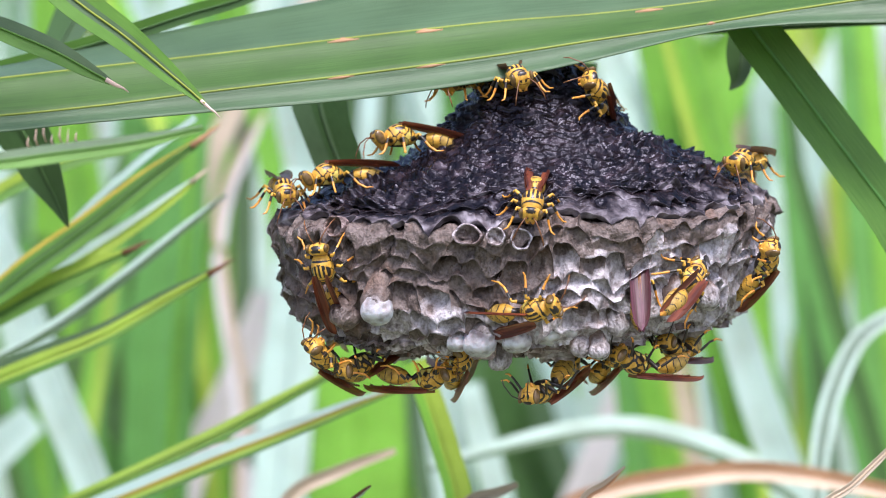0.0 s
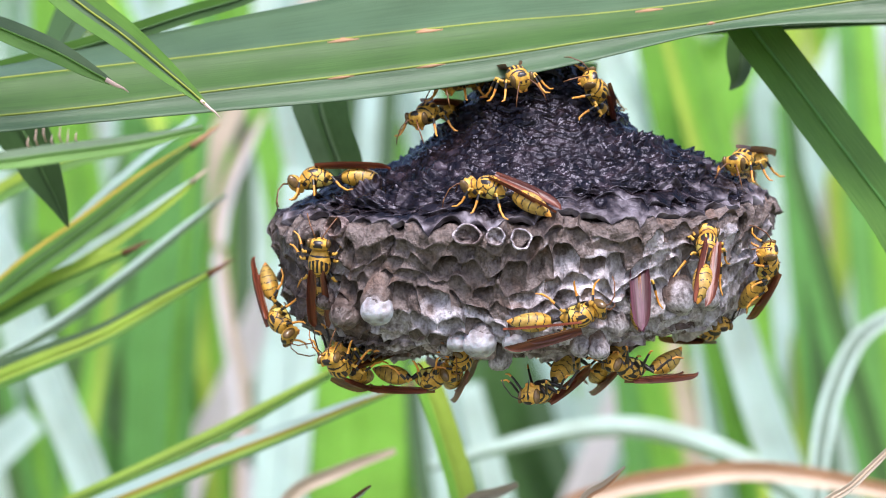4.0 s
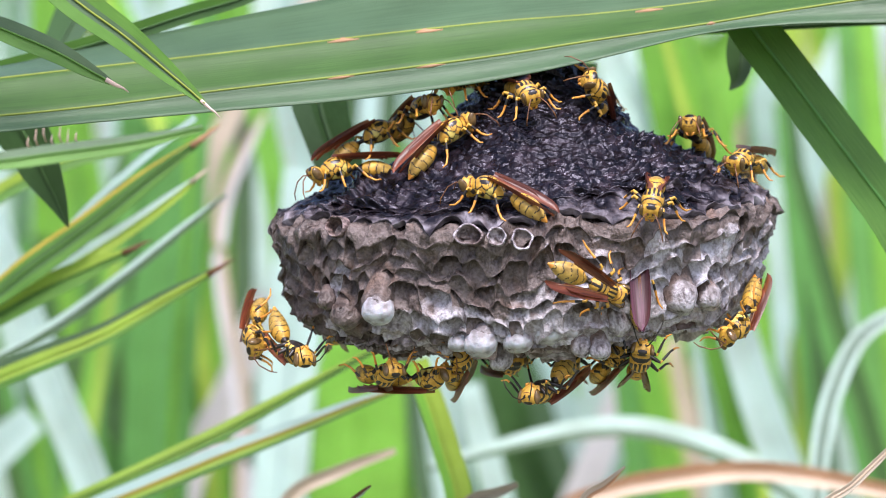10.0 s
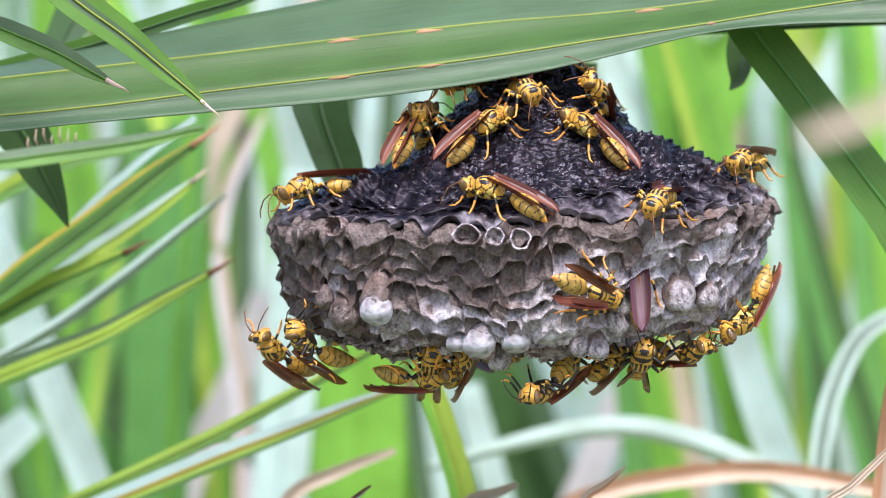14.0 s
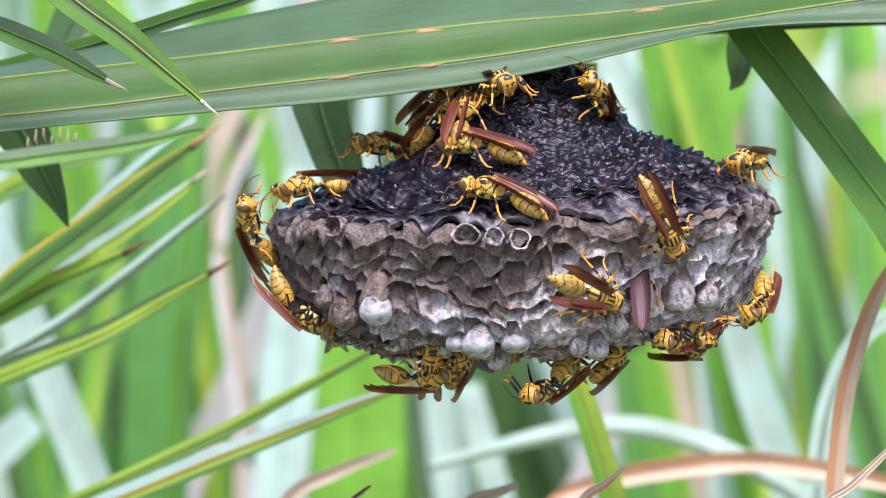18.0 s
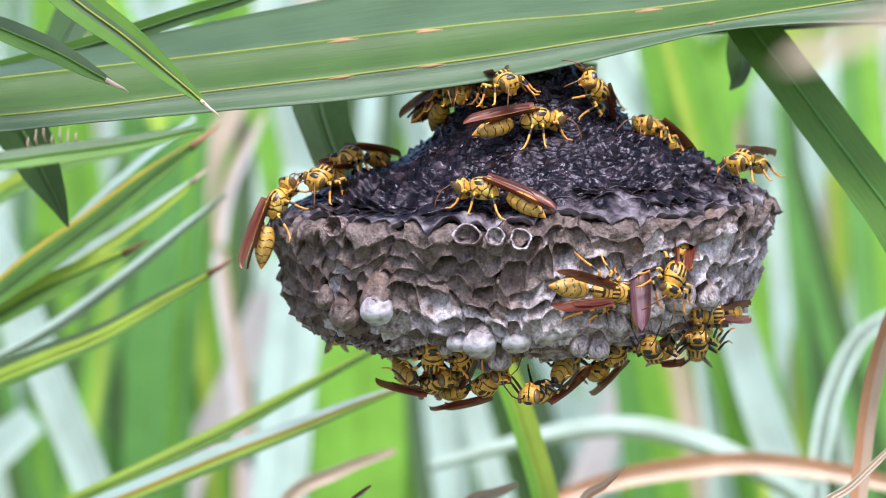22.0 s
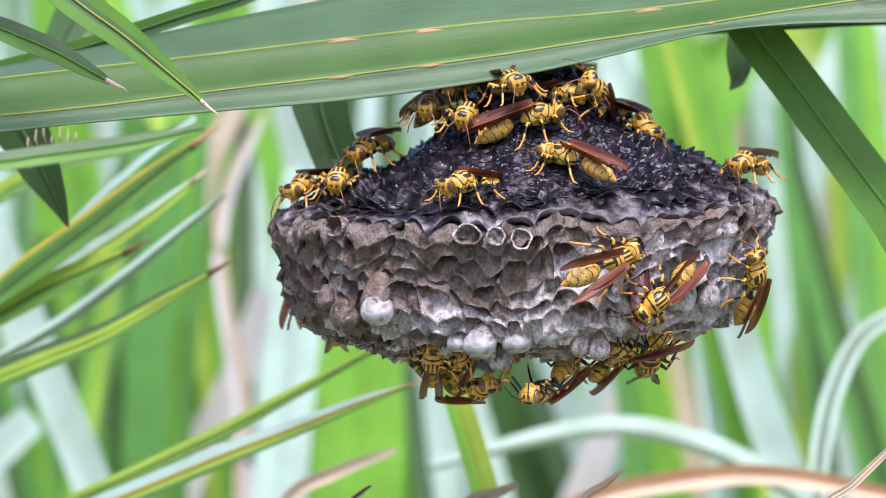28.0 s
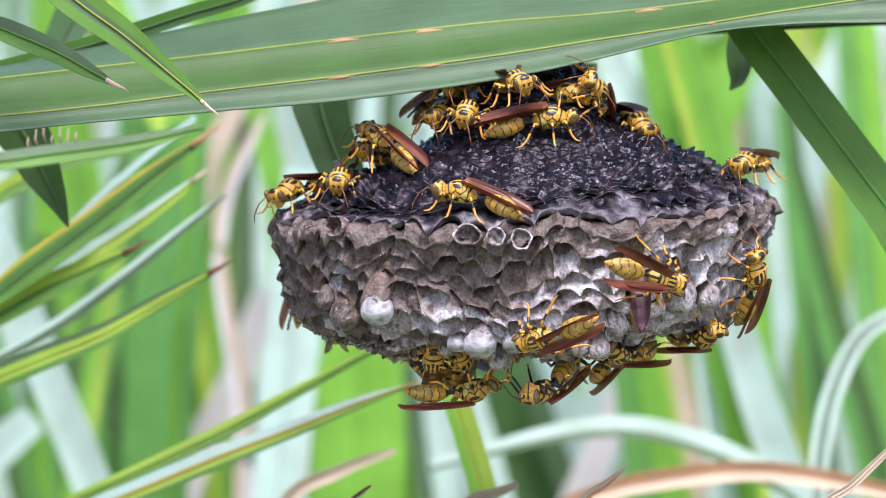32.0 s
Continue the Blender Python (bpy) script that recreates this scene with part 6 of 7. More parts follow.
    walk(w_climb, [
        (0.00, pose(-0.0265, -0.0327, 1.1956, -171, -60, -116)),
        (1.00, pose(-0.0261, -0.0334, 1.1968, 178, -60, -106)),
        (2.00, pose(-0.0259, -0.0337, 1.1971, 177, -60, -105)),
        (3.00, pose(-0.0246, -0.0345, 1.1965, 164, -49, -94)),
        (6.00, pose(-0.0352, -0.0215, 1.2035, 0, -80, 100)),
        (6.50, pose(-0.0345, -0.0225, 1.2085, 0, -72, 80)),
        (7.00, pose(-0.0310, -0.0220, 1.2152, 0, -52, 40)),
        (7.50, pose(-0.0245, -0.0180, 1.2172, -4, -35, 43)),
        (8.00, pose(-0.0160, -0.0136, 1.2189, -7, -21, 47)),
        (9.00, pose(-0.0058, -0.0200, 1.2223, 2, -24, 25)),
        (10.00, pose(0.0018, -0.0197, 1.2266, 3, -31, 31)),
        (11.00, pose(0.0064, -0.0195, 1.2287, 4, -29, 40)),
        (12.00, pose(0.0102, -0.0210, 1.2286, 7, -36, 45)),
        (13.00, pose(0.0128, -0.0232, 1.2270, 17, -26, 19)),
        (14.00, pose(0.0103, -0.0212, 1.2285, 9, -28, 39)),
        (17.00, pose(0.0070, -0.0199, 1.2286, -7, -30, 76)),
        (18.00, pose(0.0054, -0.0166, 1.2318, -13, -25, 75)),
        (19.00, pose(0.0087, -0.0186, 1.2306, 11, -21, 24)),
        (20.00, pose(0.0171, -0.0213, 1.2300, 20, -16, 20)),
        (21.00, pose(0.0207, -0.0223, 1.2292, 21, -3, 20)),
        (25.00, pose(0.0213, -0.0223, 1.2292, 21, -6, 20)),
        (28.00, pose(0.0211, -0.0214, 1.2302, 23, -12, 7)),
        (29.00, pose(0.0191, -0.0212, 1.2305, 23, -9, -0)),
        (30.00, pose(0.0190, -0.0207, 1.2312, 23, -9, -0)),
        (31.00, pose(0.0214, -0.0216, 1.2300, 22, -9, 14)),
        (32.00, pose(0.0239, -0.0221, 1.2294, 22, -3, -0)),
    ])
    walk(w_neck, [
        (0.00, pose(-0.0098, -0.0150, 1.2256, 0, 4, -165)),
        (0.50, pose(-0.0031, -0.0100, 1.2302, 1, -1, -102)),
        (1.00, pose(0.0052, -0.0100, 1.2356, 0, -4, -59)),
        (2.00, pose(0.0050, -0.0100, 1.2349, 0, -4, -64)),
        (3.00, pose(0.0006, -0.0100, 1.2328, -0, 7, -122)),
        (6.00, pose(-0.0057, -0.0100, 1.2294, 0, 18, -112)),
        (8.00, pose(-0.0057, -0.0100, 1.2294, 0, 18, -112)),
        (9.00, pose(-0.0056, -0.0100, 1.2300, 0, 15, -108)),
        (10.00, pose(-0.0048, -0.0100, 1.2321, 0, -15, -61)),
        (11.00, pose(-0.0010, -0.0100, 1.2326, 0, -17, -60)),
        (12.00, pose(0.0001, -0.0100, 1.2319, 0, -25, -57)),
        (13.00, pose(-0.0016, -0.0100, 1.2315, 0, -33, -43)),
        (14.00, pose(-0.0049, -0.0100, 1.2295, 0, -25, -95)),
        (17.00, pose(0.0011, -0.0100, 1.2354, 0, -18, -87)),
        (18.00, pose(0.0014, -0.0100, 1.2315, -0, -28, -37)),
        (19.00, pose(0.0025, -0.0100, 1.2319, 0, -24, -55)),
        (20.00, pose(0.0029, -0.0100, 1.2338, 0, -24, -59)),
        (21.00, pose(0.0021, -0.0100, 1.2328, 0, -29, -48)),
        (22.00, pose(0.0023, -0.0100, 1.2349, 0, -10, -69)),
        (25.00, pose(0.0021, -0.0100, 1.2354, -0, -13, -90)),
        (28.00, pose(-0.0032, -0.0100, 1.2326, 0, 9, -98)),
        (29.00, pose(-0.0015, -0.0100, 1.2332, 0, -20, -51)),
        (30.00, pose(-0.0013, -0.0100, 1.2334, -0, -22, -67)),
        (31.00, pose(-0.0005, -0.0100, 1.2319, 0, 10, -106)),
        (32.00, pose(-0.0001, -0.0100, 1.2311, 0, 13, -119)),
    ])
    walk(w_crown, [
        (0.00, pose(0.0165, -0.0220, 1.2387, 11, 8, -78)),
        (5.00, pose(0.0165, -0.0220, 1.2384, 11, 9, -78)),
        (7.00, pose(0.0178, -0.0220, 1.2364, 11, 12, -76)),
        (11.00, pose(0.0193, -0.0220, 1.2352, 15, 15, -72)),
        (12.00, pose(0.0204, -0.0220, 1.2353, 16, 13, -70)),
        (14.00, pose(0.0189, -0.0220, 1.2356, 12, 14, -76)),
        (17.00, pose(0.0132, -0.0220, 1.2374, 13, 5, -76)),
        (32.00, pose(0.0166, -0.0220, 1.2376, 15, 7, -72)),
    ])
    walk(w_traveller, [
        (0.00, pose(0.0605, 0.0340, 1.2130, 0, -14, -107)),
        (6.50, pose(0.0605, 0.0340, 1.2130, 0, -14, -107)),
        (8.00, pose(0.0615, 0.0040, 1.2235, 0, -16, -107)),
        (9.00, pose(0.0589, 0.0000, 1.2251, 0, -18, -109)),
        (10.00, pose(0.0575, -0.0037, 1.2275, 0, -16, -105)),
        (11.00, pose(0.0545, -0.0037, 1.2262, 0, -10, -120)),
        (12.00, pose(0.0540, -0.0037, 1.2255, -2, -6, -122)),
        (12.50, pose(0.0500, -0.0107, 1.2248, -12, -3, -123)),
        (13.00, pose(0.0467, -0.0177, 1.2244, -14, -1, -125)),
        (13.50, pose(0.0393, -0.0198, 1.2261, -18, -15, -169)),
        (14.00, pose(0.0319, -0.0218, 1.2278, -9, -28, 143)),
        (17.00, pose(0.0221, -0.0241, 1.2269, -15, -14, 138)),
        (18.00, pose(0.0050, -0.0285, 1.2236, -15, -1, 152)),
        (19.00, pose(-0.0145, -0.0240, 1.2217, -11, -8, 165)),
        (20.00, pose(-0.0287, -0.0040, 1.2204, 0, -3, -180)),
        (21.00, pose(-0.0329, -0.0040, 1.2185, 0, 11, -180)),
        (22.00, pose(-0.0211, -0.0020, 1.2212, 0, 10, -127)),
        (23.00, pose(-0.0231, -0.0020, 1.2203, 0, 16, -136)),
        (25.00, pose(-0.0215, -0.0020, 1.2213, 0, 10, -129)),
        (28.00, pose(-0.0318, -0.0080, 1.2147, 0, 17, -124)),
        (29.00, pose(-0.0326, -0.0080, 1.2147, 0, 17, -123)),
        (30.00, pose(-0.0340, -0.0080, 1.2140, 0, 16, -129)),
        (32.00, pose(-0.0348, -0.0080, 1.2136, 0, 17, -132)),
    ])
    walk(w_digger, [
        (0.00, pose(0.0549, -0.0376, 1.1936, 66, -26, 70)),
        (1.00, pose(0.0556, -0.0372, 1.1936, 80, -23, 53)),
        (2.00, pose(0.0587, -0.0348, 1.1932, 87, -18, 49)),
        (3.00, pose(0.0584, -0.0356, 1.1956, 57, -44, 63)),
        (5.50, pose(0.0565, -0.0359, 1.2121, 6, -28, 98)),
        (6.00, pose(0.0468, -0.0341, 1.2163, -6, -26, 144)),
        (7.00, pose(0.0450, -0.0320, 1.2183, -6, -21, 146)),
        (7.50, pose(0.0447, -0.0369, 1.2148, -25, 0, -164)),
        (8.00, pose(0.0444, -0.0418, 1.2114, -21, 29, -116)),
        (9.00, pose(0.0445, -0.0436, 1.2103, -9, 31, -97)),
        (10.00, pose(0.0458, -0.0427, 1.2107, -11, 27, -99)),
        (12.00, pose(0.0469, -0.0414, 1.2112, -16, 20, -107)),
        (14.00, pose(0.0467, -0.0427, 1.2105, -18, 18, -110)),
        (17.00, pose(0.0464, -0.0448, 1.2084, 26, 37, -60)),
        (17.50, pose(0.0479, -0.0437, 1.2058, 73, 62, -5)),
        (18.00, pose(0.0495, -0.0426, 1.2032, 134, 45, 63)),
        (19.00, pose(0.0543, -0.0388, 1.1979, 120, 30, 59)),
        (20.00, pose(0.0569, -0.0367, 1.1957, 116, 21, 63)),
        (21.00, pose(0.0577, -0.0359, 1.1943, 113, 20, 58)),
        (21.50, pose(0.0543, -0.0380, 1.1945, 87, 74, 26)),
        (22.00, pose(0.0509, -0.0400, 1.1946, -43, 46, -108)),
        (23.00, pose(0.0498, -0.0406, 1.1946, -49, 46, -115)),
        (24.00, pose(0.0502, -0.0409, 1.1971, -61, 32, -117)),
        (24.50, pose(0.0498, -0.0412, 1.1977, -89, 8, -124)),
        (25.00, pose(0.0494, -0.0415, 1.1983, -114, -17, -119)),
        (28.00, pose(0.0471, -0.0406, 1.1888, -88, 36, -151)),
        (29.00, pose(0.0407, -0.0431, 1.1879, -94, 19, -149)),
        (30.00, pose(0.0259, -0.0453, 1.1843, -108, 4, -150)),
        (31.00, pose(0.0244, -0.0447, 1.1830, -130, -10, -122)),
        (31.50, pose(0.0227, -0.0443, 1.1816, -125, 1, -172)),
        (32.00, pose(0.0211, -0.0439, 1.1802, -130, 11, 137)),
    ])
    walk(w_edge, [
        (0.00, pose(0.0725, -0.0220, 1.1972, -101, -40, -74)),
        (1.00, pose(0.0741, -0.0220, 1.1956, -106, -44, -67)),
        (2.00, pose(0.0727, -0.0220, 1.1945, -109, -46, -64)),
        (3.00, pose(0.0726, -0.0220, 1.1962, -96, -43, -81)),
        (6.00, pose(0.0731, -0.0220, 1.1961, -92, -42, -87)),
        (7.00, pose(0.0737, -0.0220, 1.1963, -95, -49, -83)),
        (7.50, pose(0.0746, -0.0220, 1.1923, -90, -8, -82)),
        (8.00, pose(0.0756, -0.0220, 1.1884, -82, 32, -76)),
        (9.00, pose(0.0676, -0.0220, 1.1837, -145, 36, -126)),
        (10.00, pose(0.0662, -0.0220, 1.1827, -147, 34, -129)),
        (11.00, pose(0.0665, -0.0220, 1.1832, -148, 34, -131)),
        (12.00, pose(0.0630, -0.0220, 1.1829, 180, 38, -180)),
        (14.00, pose(0.0670, -0.0220, 1.1837, -158, 42, -147)),
        (17.00, pose(0.0662, -0.0220, 1.1816, -163, 41, -155)),
        (18.00, pose(0.0703, -0.0220, 1.1864, -140, 20, -114)),
        (19.00, pose(0.0696, -0.0220, 1.1845, -141, 21, -117)),
        (20.00, pose(0.0708, -0.0220, 1.1881, -137, 29, -107)),
        (21.00, pose(0.0714, -0.0220, 1.1891, -110, -32, -101)),
        (22.00, pose(0.0602, -0.0220, 1.1856, -89, 1, -134)),
        (23.00, pose(0.0680, -0.0220, 1.1852, -151, -21, -101)),
        (24.00, pose(0.0695, -0.0220, 1.1890, -116, -39, -97)),
        (25.00, pose(0.0700, -0.0220, 1.1940, -134, -61, -87)),
        (32.00, pose(0.0700, -0.0220, 1.1940, -134, -61, -87)),
    ])
    walk(w_keeper, [
        (0.00, pose(0.0200, -0.0466, 1.1867, 139, -11, -36)),
        (0.50, pose(0.0216, -0.0453, 1.1842, 143, -2, 9)),
        (1.00, pose(0.0233, -0.0440, 1.1818, 152, 1, 56)),
        (2.00, pose(0.0233, -0.0374, 1.1777, 165, 24, 67)),
        (3.00, pose(0.0274, -0.0418, 1.1797, 154, 7, 48)),
        (4.25, pose(0.0298, -0.0442, 1.1871, 147, -23, -8)),
        (5.50, pose(0.0323, -0.0465, 1.1945, 177, -43, -82)),
        (6.00, pose(0.0326, -0.0467, 1.1958, 170, -61, -75)),
        (7.00, pose(0.0339, -0.0461, 1.1942, 126, -36, -41)),
        (7.50, pose(0.0359, -0.0457, 1.1944, 101, -26, 5)),
        (8.00, pose(0.0379, -0.0452, 1.1946, 91, -5, 40)),
        (9.00, pose(0.0357, -0.0449, 1.1904, 108, 19, 40)),
        (10.00, pose(0.0351, -0.0453, 1.1914, 109, 17, 44)),
        (12.00, pose(0.0352, -0.0452, 1.1910, 116, 20, 52)),
        (13.00, pose(0.0350, -0.0450, 1.1902, 113, 13, 57)),
        (14.00, pose(0.0347, -0.0451, 1.1900, 110, 11, 54)),
        (17.00, pose(0.0361, -0.0444, 1.1880, 105, -3, 66)),
        (18.00, pose(0.0346, -0.0450, 1.1896, 109, 12, 51)),
        (19.00, pose(0.0348, -0.0453, 1.1911, 112, 21, 45)),
        (20.00, pose(0.0362, -0.0452, 1.1918, 122, 27, 53)),
        (21.00, pose(0.0360, -0.0449, 1.1906, 98, -1, 53)),
        (22.00, pose(0.0357, -0.0450, 1.1907, 101, 3, 46)),
        (23.00, pose(0.0369, -0.0449, 1.1915, 97, -0, 36)),
        (24.00, pose(0.0382, -0.0456, 1.1971, 81, -23, 39)),
        (25.00, pose(0.0370, -0.0459, 1.1973, 82, -19, 42)),
        (28.00, pose(0.0383, -0.0457, 1.1979, 81, -20, 42)),
        (30.00, pose(0.0388, -0.0459, 1.1999, 82, -24, 36)),
        (31.00, pose(0.0405, -0.0449, 1.1974, 91, -9, 31)),
        (32.00, pose(0.0482, -0.0412, 1.1933, 103, 12, 42)),
    ])
    walk(w_under, [
        (0.00, pose(-0.0268, -0.0240, 1.1758, 143, -29, -122)),
        (2.00, pose(-0.0268, -0.0240, 1.1758, 143, -29, -122)),
        (3.00, pose(-0.0256, -0.0240, 1.1738, 180, -19, -134)),
        (6.00, pose(-0.0177, -0.0240, 1.1737, 163, -25, -67)),
        (8.00, pose(-0.0156, -0.0240, 1.1736, 160, -26, -62)),
        (10.00, pose(-0.0130, -0.0240, 1.1718, 180, -14, -65)),
        (11.00, pose(-0.0083, -0.0240, 1.1718, 180, -14, -61)),
        (12.00, pose(-0.0053, -0.0240, 1.1727, -180, -17, -52)),
        (13.00, pose(-0.0011, -0.0240, 1.1714, 147, -33, -70)),
        (14.00, pose(-0.0024, -0.0240, 1.1743, 173, -34, -86)),
        (32.00, pose(-0.0022, -0.0240, 1.1749, 177, -34, -88)),
    ])
    walk(w_lying, [
        (0.00, pose(-0.0028, -0.0220, 1.1710, 180, -9, -32)),
        (18.00, pose(-0.0028, -0.0220, 1.1710, 180, -9, -32)),
        (19.00, pose(-0.0020, -0.0220, 1.1704, -180, -7, -34)),
        (20.00, pose(0.0075, -0.0220, 1.1693, 180, -18, -37)),
        (21.00, pose(0.0098, -0.0220, 1.1700, 180, -19, -51)),
        (22.00, pose(0.0094, -0.0220, 1.1694, -180, -21, -45)),
        (23.00, pose(0.0087, -0.0220, 1.1697, 180, -12, -38)),
        (25.00, pose(0.0101, -0.0220, 1.1698, 180, -28, -61)),
        (28.00, pose(0.0079, -0.0220, 1.1686, -180, -10, -60)),
        (30.00, pose(0.0071, -0.0220, 1.1689, -180, -12, -64)),
        (31.00, pose(0.0072, -0.0220, 1.1685, -180, -26, -71)),
        (32.00, pose(0.0067, -0.0220, 1.1682, -180, -14, -7)),
    ])
    walk(w_cluster, [
        (0.00, pose(-0.0188, -0.0200, 1.1740, 180, 16, -134)),
        (2.00, pose(-0.0190, -0.0200, 1.1748, 180, 14, -120)),
        (3.00, pose(-0.0175, -0.0200, 1.1735, -180, 12, -119)),
        (4.50, pose(-0.0246, -0.0200, 1.1787, 143, -4, -129)),
        (6.00, pose(-0.0317, -0.0200, 1.1840, 107, -22, -128)),
        (7.00, pose(-0.0341, -0.0200, 1.1871, 111, -24, -132)),
        (7.50, pose(-0.0336, -0.0200, 1.1829, 139, 6, -104)),
        (8.00, pose(-0.0332, -0.0200, 1.1788, 180, 14, -63)),
        (9.00, pose(-0.0323, -0.0200, 1.1789, 180, 14, -58)),
        (10.00, pose(-0.0332, -0.0200, 1.1767, -180, 17, -62)),
        (10.50, pose(-0.0324, -0.0200, 1.1776, 135, -2, -93)),
        (11.00, pose(-0.0315, -0.0200, 1.1785, 99, -37, -105)),
        (12.00, pose(-0.0347, -0.0200, 1.1803, 91, -45, -91)),
        (13.00, pose(-0.0309, -0.0200, 1.1795, 112, -26, -132)),
        (14.00, pose(-0.0315, -0.0200, 1.1796, 108, -30, -122)),
        (15.50, pose(-0.0312, -0.0200, 1.1821, 135, 5, -84)),
        (17.00, pose(-0.0310, -0.0200, 1.1846, 180, 11, -33)),
        (18.00, pose(-0.0297, -0.0200, 1.1840, -180, 30, -18)),
        (19.00, pose(-0.0277, -0.0200, 1.1791, 180, 31, -33)),
        (20.00, pose(-0.0159, -0.0200, 1.1734, 180, -1, -49)),
        (21.00, pose(-0.0084, -0.0200, 1.1693, 180, -3, -62)),
        (22.00, pose(-0.0022, -0.0200, 1.1700, 180, -6, -49)),
        (24.00, pose(-0.0010, 0.0100, 1.1715, -180, 9, -74)),
        (32.00, pose(-0.0010, 0.0100, 1.1715, -180, 9, -74)),
    ])
    walk(w_flier, [
        (0.00, pose(-0.0360, -0.0120, 1.2134, -0, 16, -79)),
        (1.00, pose(-0.0368, 0.0020, 1.2155, 0, -14, -74)),
        (2.00, pose(-0.0369, -0.0120, 1.2161, -0, -28, -54)),
        (2.25, pose(-0.0405, -0.0120, 1.2036, 51, -1, -83)),
        (2.50, pose(-0.0441, -0.0120, 1.1912, 94, 37, -83)),
        (3.00, pose(-0.0363, -0.0120, 1.1844, 126, 52, -48)),
        (6.00, pose(-0.0398, -0.0120, 1.1838, 112, 43, -60)),
        (7.00, pose(-0.0400, -0.0120, 1.1821, 108, 38, -63)),
        (8.00, pose(-0.0393, -0.0120, 1.1756, 101, 37, -72)),
        (9.00, pose(-0.0415, -0.0120, 1.1782, 99, 37, -75)),
        (10.00, pose(-0.0429, -0.0120, 1.1803, 92, 33, -86)),
        (10.50, pose(-0.0412, -0.0120, 1.1775, 130, -4, -102)),
        (11.00, pose(-0.0395, -0.0120, 1.1746, 180, -20, -140)),
        (11.50, pose(-0.0385, -0.0120, 1.1733, 135, -29, -116)),
        (12.00, pose(-0.0375, -0.0120, 1.1720, 91, -20, -92)),
        (12.50, pose(-0.0354, -0.0120, 1.1712, 134, -31, -113)),
        (13.00, pose(-0.0334, -0.0120, 1.1705, -180, -25, -138)),
        (14.00, pose(-0.0386, -0.0120, 1.1771, 180, -36, -131)),
        (15.25, pose(-0.0398, -0.0120, 1.1805, 131, -40, -103)),
        (16.50, pose(-0.0410, -0.0120, 1.1838, 87, -27, -82)),
        (17.00, pose(-0.0426, -0.0120, 1.1998, 86, -43, -83)),
        (18.00, pose(-0.0441, -0.0120, 1.2064, 104, -51, -108)),
        (18.50, pose(-0.0425, -0.0120, 1.2078, 45, -48, -79)),
        (19.00, pose(-0.0409, -0.0120, 1.2092, 0, -32, -66)),
        (20.00, pose(-0.0404, -0.0120, 1.2094, 0, -46, -71)),
        (20.50, pose(-0.0380, -0.0080, 1.2030, 0, -22, -28)),
        (21.00, pose(-0.0325, -0.0020, 1.1970, 0, 0, 12)),
        (21.50, pose(-0.0385, -0.0090, 1.2035, 0, -30, 20)),
        (22.00, pose(-0.0375, -0.0140, 1.2105, 0, -58, 30)),
        (23.00, pose(-0.0322, 0.0150, 1.1985, 0, -58, 30)),
        (25.00, pose(-0.0300, 0.0220, 1.1960, 0, -58, 30)),
        (32.00, pose(-0.0300, 0.0220, 1.1960, 0, -58, 30)),
    ])
    walk(w_bottom, [
        (0.00, pose(0.0427, -0.0280, 1.1747, 180, -19, -150)),
        (3.00, pose(0.0416, -0.0280, 1.1734, 180, -14, -150)),
        (6.00, pose(0.0423, -0.0280, 1.1736, -180, -10, -125)),
        (7.00, pose(0.0443, -0.0280, 1.1743, 180, -18, -108)),
        (8.00, pose(0.0424, -0.0280, 1.1756, 180, -27, -102)),
        (9.00, pose(0.0454, -0.0280, 1.1755, 180, -16, -63)),
        (10.00, pose(0.0438, -0.0280, 1.1752, 172, -31, -86)),
        (14.00, pose(0.0441, -0.0280, 1.1752, 168, -31, -84)),
        (17.00, pose(0.0473, -0.0280, 1.1764, 180, -19, -64)),
        (18.00, pose(0.0515, -0.0280, 1.1798, 180, 5, -123)),
        (19.00, pose(0.0533, -0.0280, 1.1785, 180, 5, -135)),
        (20.00, pose(0.0491, -0.0280, 1.1771, 180, 10, -149)),
        (21.00, pose(0.0450, -0.0280, 1.1760, 180, -0, -145)),
        (22.00, pose(0.0469, -0.0280, 1.1770, 180, -14, -107)),
        (22.50, pose(0.0438, -0.0280, 1.1763, -180, -14, -70)),
        (23.00, pose(0.0407, -0.0280, 1.1756, 180, -15, -32)),
        (24.00, pose(0.0445, -0.0280, 1.1754, 180, -17, -47)),
        (25.00, pose(0.0450, -0.0280, 1.1780, -180, -28, -64)),
        (26.50, pose(0.0427, -0.0280, 1.1779, -175, -15, -109)),
        (28.00, pose(0.0403, -0.0280, 1.1778, 180, -2, -151)),
        (29.00, pose(0.0377, -0.0280, 1.1792, 180, -16, -148)),
        (30.00, pose(0.0387, -0.0280, 1.1767, 180, -16, -145)),
        (32.00, pose(0.0390, -0.0280, 1.1769, -180, -14, -128)),
    ])
